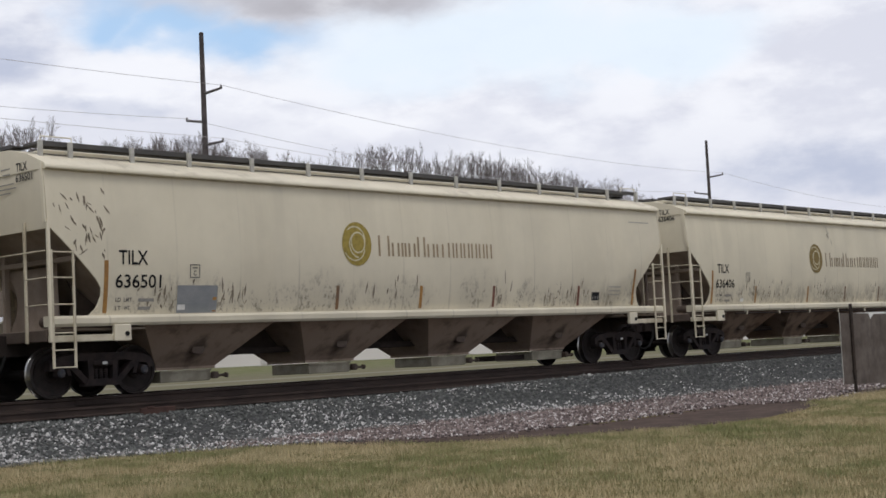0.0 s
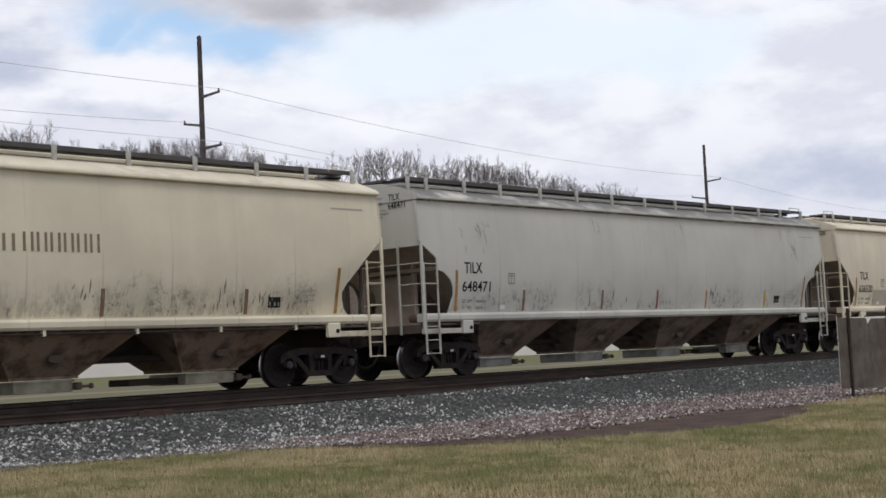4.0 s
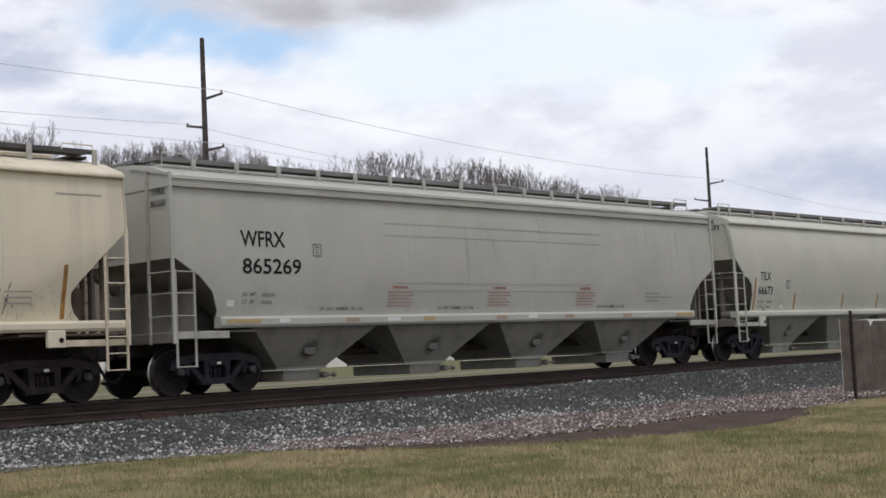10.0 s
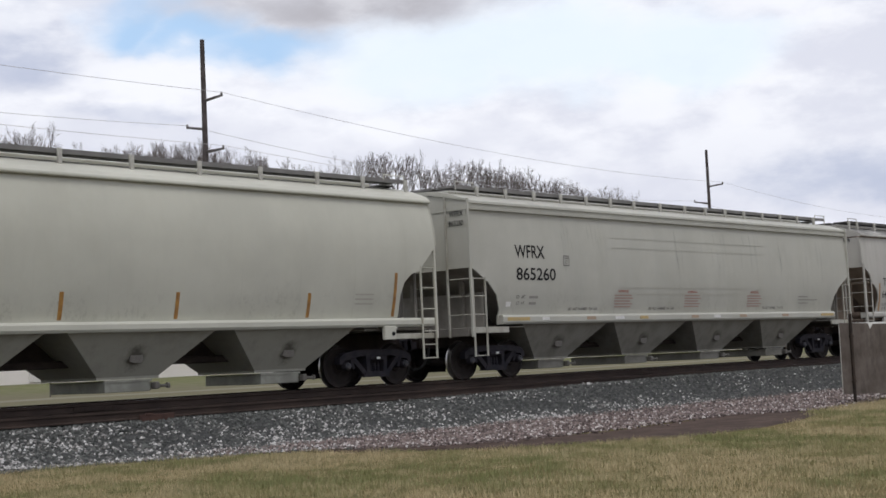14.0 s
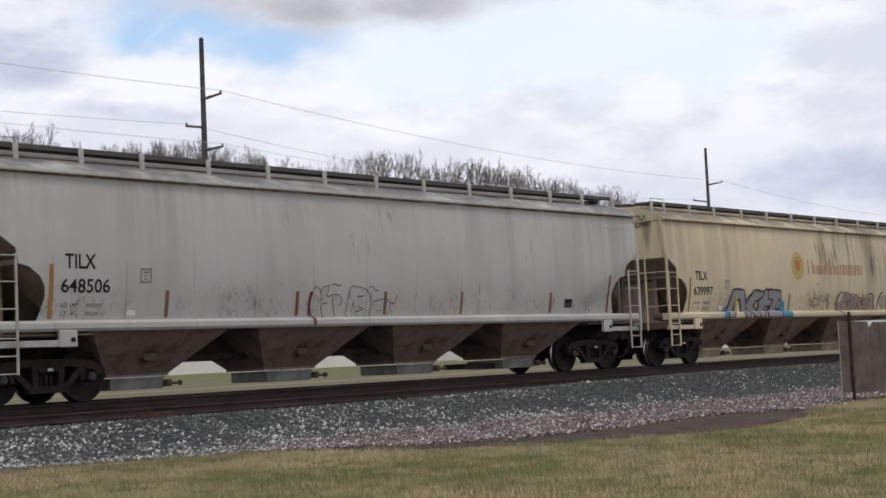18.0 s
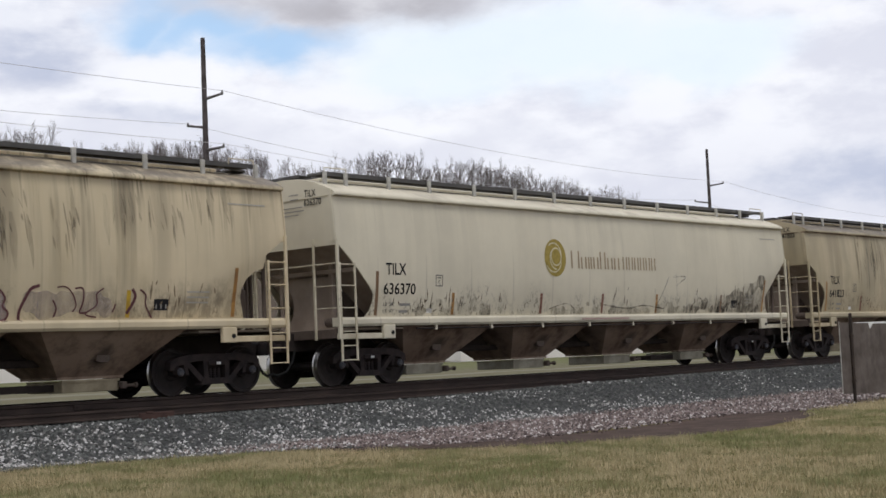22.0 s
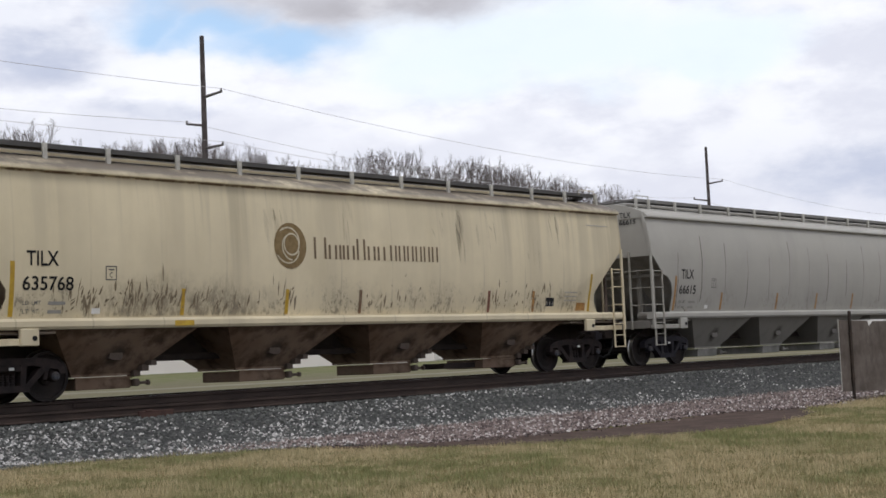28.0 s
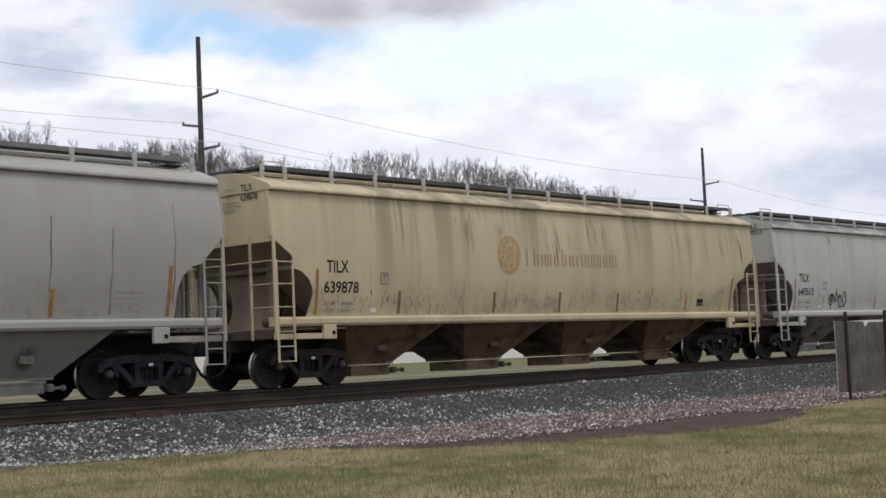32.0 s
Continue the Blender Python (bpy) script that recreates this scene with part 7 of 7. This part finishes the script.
    for x0, x1, a, b in ((px - 0.12, px + 0.12, pz, pz + 0.02), (px - 0.12, px + 0.12, pz + 0.24, pz + 0.26), (px - 0.12, px - 0.10, pz, pz + 0.26), (px + 0.10, px + 0.12, pz, pz + 0.26)):
        side_patch("sign_border", x0, x1, a, b, M["grey"], car, lift=0.008)
    side_word("C", px - 0.035, pz + 0.045, 0.07, 0.10, M["grey"], car, "small_print")
    bars(car, px - 0.06, pz + 0.18, (0.12,), 0.025, M["grey"])
    side_patch("data_tag", *((-6.80, -6.62, 1.54, 1.64) if kind != "rib" else (-8.28, -8.10, 1.70, 1.82)), M["white"], car, "small white tag")
    for k in range(3):
        bars(car, 7.15 if kind != "rib" else 6.2, 1.96 - 0.10 * k, ((0.16, 0.08, 0.14, 0.10), (0.5, 0.3, 0.4), (0.3, 0.3))[0 if kind != "rib" else (2, 1, 2)[k]], 0.03, M["pale_print"] if kind != "rib" else M["faint"])
    if kind == "old":
        for k in range(5):
            v = (4.16, 4.06, 3.88, 3.80, 3.72)[k]
            me = bpy.data.meshes.new("end_print")
            w, y = ((0.30, -0.20), (0.26, -0.24), (0.72, 0.10), (0.76, 0.08), (0.58, 0.08))[k]
            me.from_pydata([(-HALF - 0.016, y, v), (-HALF - 0.016, y - w, v), (-HALF - 0.016, y - w, v + 0.022), (-HALF - 0.016, y, v + 0.022)], [], [(0, 1, 2, 3)])
            me.materials.append(M["faint"])
            part("end_print", me, None, car)
        stencil = side_patch("consist_plate", 6.40, 6.73, 1.63, 1.84, M["black"], car, "dark stencil panel")
        for x in (6.44, 6.55, 6.66):
            side_patch("cell", x, x + 0.03, 1.66, 1.74, M["faint"], stencil, lift=0.0075)
        bars(car, 8.2, 3.70, (0.3, 0.4, 0.2), 0.03, M["pale_print"])
    if number in ("636406", "636370"):
        pipe = part("sill_pipe", bar(bmesh.new(), (-7.2, -1.58, 1.20), (7.6, -1.58, 1.20), 0.022, sides=6), M["under"], car, "thin pipe slung under the side sill")
        for k in range(8):
            part("pipe_bracket", boxed(-6.6 + 1.95 * k, -6.54 + 1.95 * k, -1.61, -1.55, 1.165, 1.28), skin, pipe)
    if crest in EMBLEM:
        emblem(car, crest)
    if number == "635768":
        # rusted, stepped brackets along the outlet edges
        step = finish("outlet_bracket", box(box(boxed(0.0, 0.16, -0.72, -0.50, 0.38, 0.50, 0.01), 0.10, 0.26, -0.86, -0.60, 0.48, 0.60, 0.01), 0.20, 0.34, -1.0, -0.70, 0.58, 0.68, 0.01), M["web"])
        for x in (-5.95, -2.06, 1.82, 5.62):
            part("outlet_bracket", step, None, car, at=pose(x + 0.60, 0, 0))
    if number == "636501":
        side_patch("repaint_patch", -6.82, -5.86, 1.48, 2.0, worn("patch_grey", (0.22, 0.235, 0.25), (0.28, 0.29, 0.30), 3, 0.6), car, "grey repaint patch")
    scrape = plain("scrape_" + words.replace(" ", "_").replace("-", "_"), tuple(v * k for v, k in zip(colour, (0.38, 0.35, 0.34))), 0.7, 0.0, 0.8)
    clusters = {"636501": ((-7.0, 0.5, 14), (-5.4, 0.5, 14), (-1.0, 1.2, 8), (2.6, 0.8, 8), (5.5, 1.2, 26)),
                "636406": ((-5.9, 0.8, 22), (-4.6, 0.7, 12), (-1.6, 0.5, 18), (2.2, 0.6, 8), (6.0, 1.3, 30)),
                "648471": ((2.9, 0.2, 10), (-4.0, 2.0, 6)), "636520": ((-7.4, 0.3, 6), (7.0, 0.4, 8)),
                "639997": ((-0.6, 1.0, 20), (6.6, 0.9, 24)), "636370": ((-6.6, 0.7, 20), (-4.9, 0.7, 14), (0.6, 0.6, 8), (5.2, 0.9, 18), (7.0, 0.8, 46)),
                "641823": ((-5.6, 0.5, 16), (-2.4, 0.4, 12), (2.6, 0.5, 10), (6.2, 0.5, 8)),
                "635768": ((-6.9, 0.6, 34), (-5.6, 0.8, 60), (-4.0, 0.8, 24), (-2.2, 0.5, 12), (1.2, 1.2, 24), (5.2, 1.4, 40)),
                "639878": ((-6.2, 0.4, 8), (-2.2, 1.2, 10), (3.5, 2.0, 16)), "640513": ((-6.0, 1.0, 12), (2.0, 2.0, 10)), "648506": ((3.5, 2.5, 8),)}.get(number)
    if clusters:
        scuff_marks(car, i, clusters, scrape)
    runs = {"639997": (20, -1.2, 9.0, 1.15, 0.42), "641823": (40, -5.5, 9.2, 1.7, 0.66), "648506": (8, -8.0, 6.0, 0.7, 0.24), "648471": (6, -8.0, 8.0, 0.5, 0.35), "635768": (9, -6.0, 7.0, 1.2, 0.30),
            "639878": (9, -4.0, 9.0, 1.2, 0.42), "636406": (2, -6.8, 2.0, 0.5, 0.4), "640513": (8, -8.0, 8.0, 0.7, 0.4), "865269": (12, -4.0, 8.8, 1.6, 0.13), "865260": (10, -6.0, 8.8, 1.5, 0.12)}.get(number)
    if runs:
        tint = tuple(v * k for v, k in zip(colour, (0.30, 0.30, 0.33)))
        shade, ink = (thin_film(a + words.replace(" ", "_").replace("-", "_"), tint, lo * runs[4], hi * runs[4]) for a, lo, hi in (("soot_film_", 0.08, 0.55), ("soot_run_", 0.30, 0.95)))
        soot_runs(car, i + 40, *runs[:4], shade, ink)
    if number == "636501":
        rnd = random.Random(77)
        chips = [(-9.05 + rnd.gauss(0, 0.3) + 0.45 * u, 3.65 - 1.05 * u + rnd.gauss(0, 0.10), rnd.gauss(0.03, 0.05), -rnd.uniform(0.05, 0.2), rnd.uniform(0.015, 0.035)) for u in (rnd.random() for _ in range(46))]
        tagged(decal("chipped_paint", *strokes_mesh([c for c in chips if -9.55 + max(0.0, 3.1 - c[1]) * 1.2 < c[0] < -8.2]), scrape, car, "dark chips in the paint beside the end opening"), kind="stuff")
    if number == "635768":
        part("sill_patch", boxed(-5.05, -4.60, -1.650, -1.640, 1.30, 1.40), M["yellow"], car, "yellow paint on the sill")
        side_patch("brown_patch", 7.75, 8.15, 1.52, 1.72, M["orange"], car, "rust-orange patch")
    if number == "636520":
        side_patch("dirty_patch", -7.15, -5.66, 1.50, 2.03, worn("patch_dirty", (0.42, 0.385, 0.31), (0.50, 0.46, 0.37), 2.2, 0.7), car, "greyish dirty repaint patch", lift=0.003)
        murals(car)
    if number == "648506":
        red_scrawl(car)
    if number == "66615":
        rusty = thin_film("weld_rust", (0.14, 0.105, 0.09), 0.10, 0.62, 1.2)
        for k, x in enumerate((-8.33, -7.07, -5.78, -4.50, -3.20, -1.93, -0.65, 0.65, 1.95, 3.22, 4.50, 5.77, 7.05, 8.45)):
            tagged(decal("weld_seam", *ribbon([(x + 0.012 * math.sin(9 * z + k), z) for z in np.linspace(1.55 + 0.2 * (k % 3), 3.1 + 0.17 * (k * 3 % 4), 14)], 0.032, 0.006), rusty, car, "rusted weld seam"))
    if number == "636370":
        scraped_mud(car)
    if number == "640513":
        scribble(car, -6.1, -4.8, 1.55, 2.1, plain("spray_thin_black", (0.05, 0.05, 0.055), 0.6), 6, 4, 0.05)
    if number == "639997":
        steel_mural(car)
        line_drawings(car)


def build_train():
    """All wagons: the first of each kind is built, the rest are copies of it."""
    plain_cars, firsts = [], {}
    for spec in CARS:
        straight = spec[2] == "old" and spec[1][:3] in ("", "635", "636")
        kind = (spec[2], straight)
        if kind in firsts:
            plain_cars.append(copy_thing(firsts[kind], pose(spec[7], 0, 0)))
        else:
            firsts[kind] = wagon(*kind)
            plain_cars.append(firsts[kind])
    for car, spec in zip(plain_cars, CARS):
        dress(car, spec)
    return plain_cars


TRAIN = build_train()


# ---- what moves ----
# metres that the train has gone by each whole second, counted from 12 s
GONE = (-95.375, -87.508, -79.622, -71.717, -63.792, -55.858, -47.927, -39.997, -32.069, -24.119, -16.124, -8.085, 0.0, 8.117, 16.252, 24.407, 32.58, 40.784, 49.03, 57.319, 65.65, 73.996, 82.328, 90.645, 98.949, 107.275, 115.658, 124.1, 132.599, 141.121, 149.634, 158.137, 166.63)


def motions():
    for car, spec in zip(TRAIN, CARS):
        walk(car, [(t, pose(spec[7] - s, 0, 0)) for t, s in enumerate(GONE)])
        for ws in [o for o in car.children if o.name.startswith("wheelset")]:
            x = ws.location.x
            count = 480
            rows = []
            for k in range(count + 1):
                t = 32.0 * k / count
                a = -float(np.interp(t, range(33), GONE)) / 0.457
                rows.append((t, pose(x, 0, 0.457, 0, math.degrees(a) % 360, 0)))
            walk(ws, rows)
    walk(backdrop, [(0, pose(EYE[0], EYE[1], 0, 0, 0, 1.0)), (16, pose(EYE[0], EYE[1], 0, 0, 0, 0.0)), (32, pose(EYE[0], EYE[1], 0, 0, 0, -1.0))])


motions()
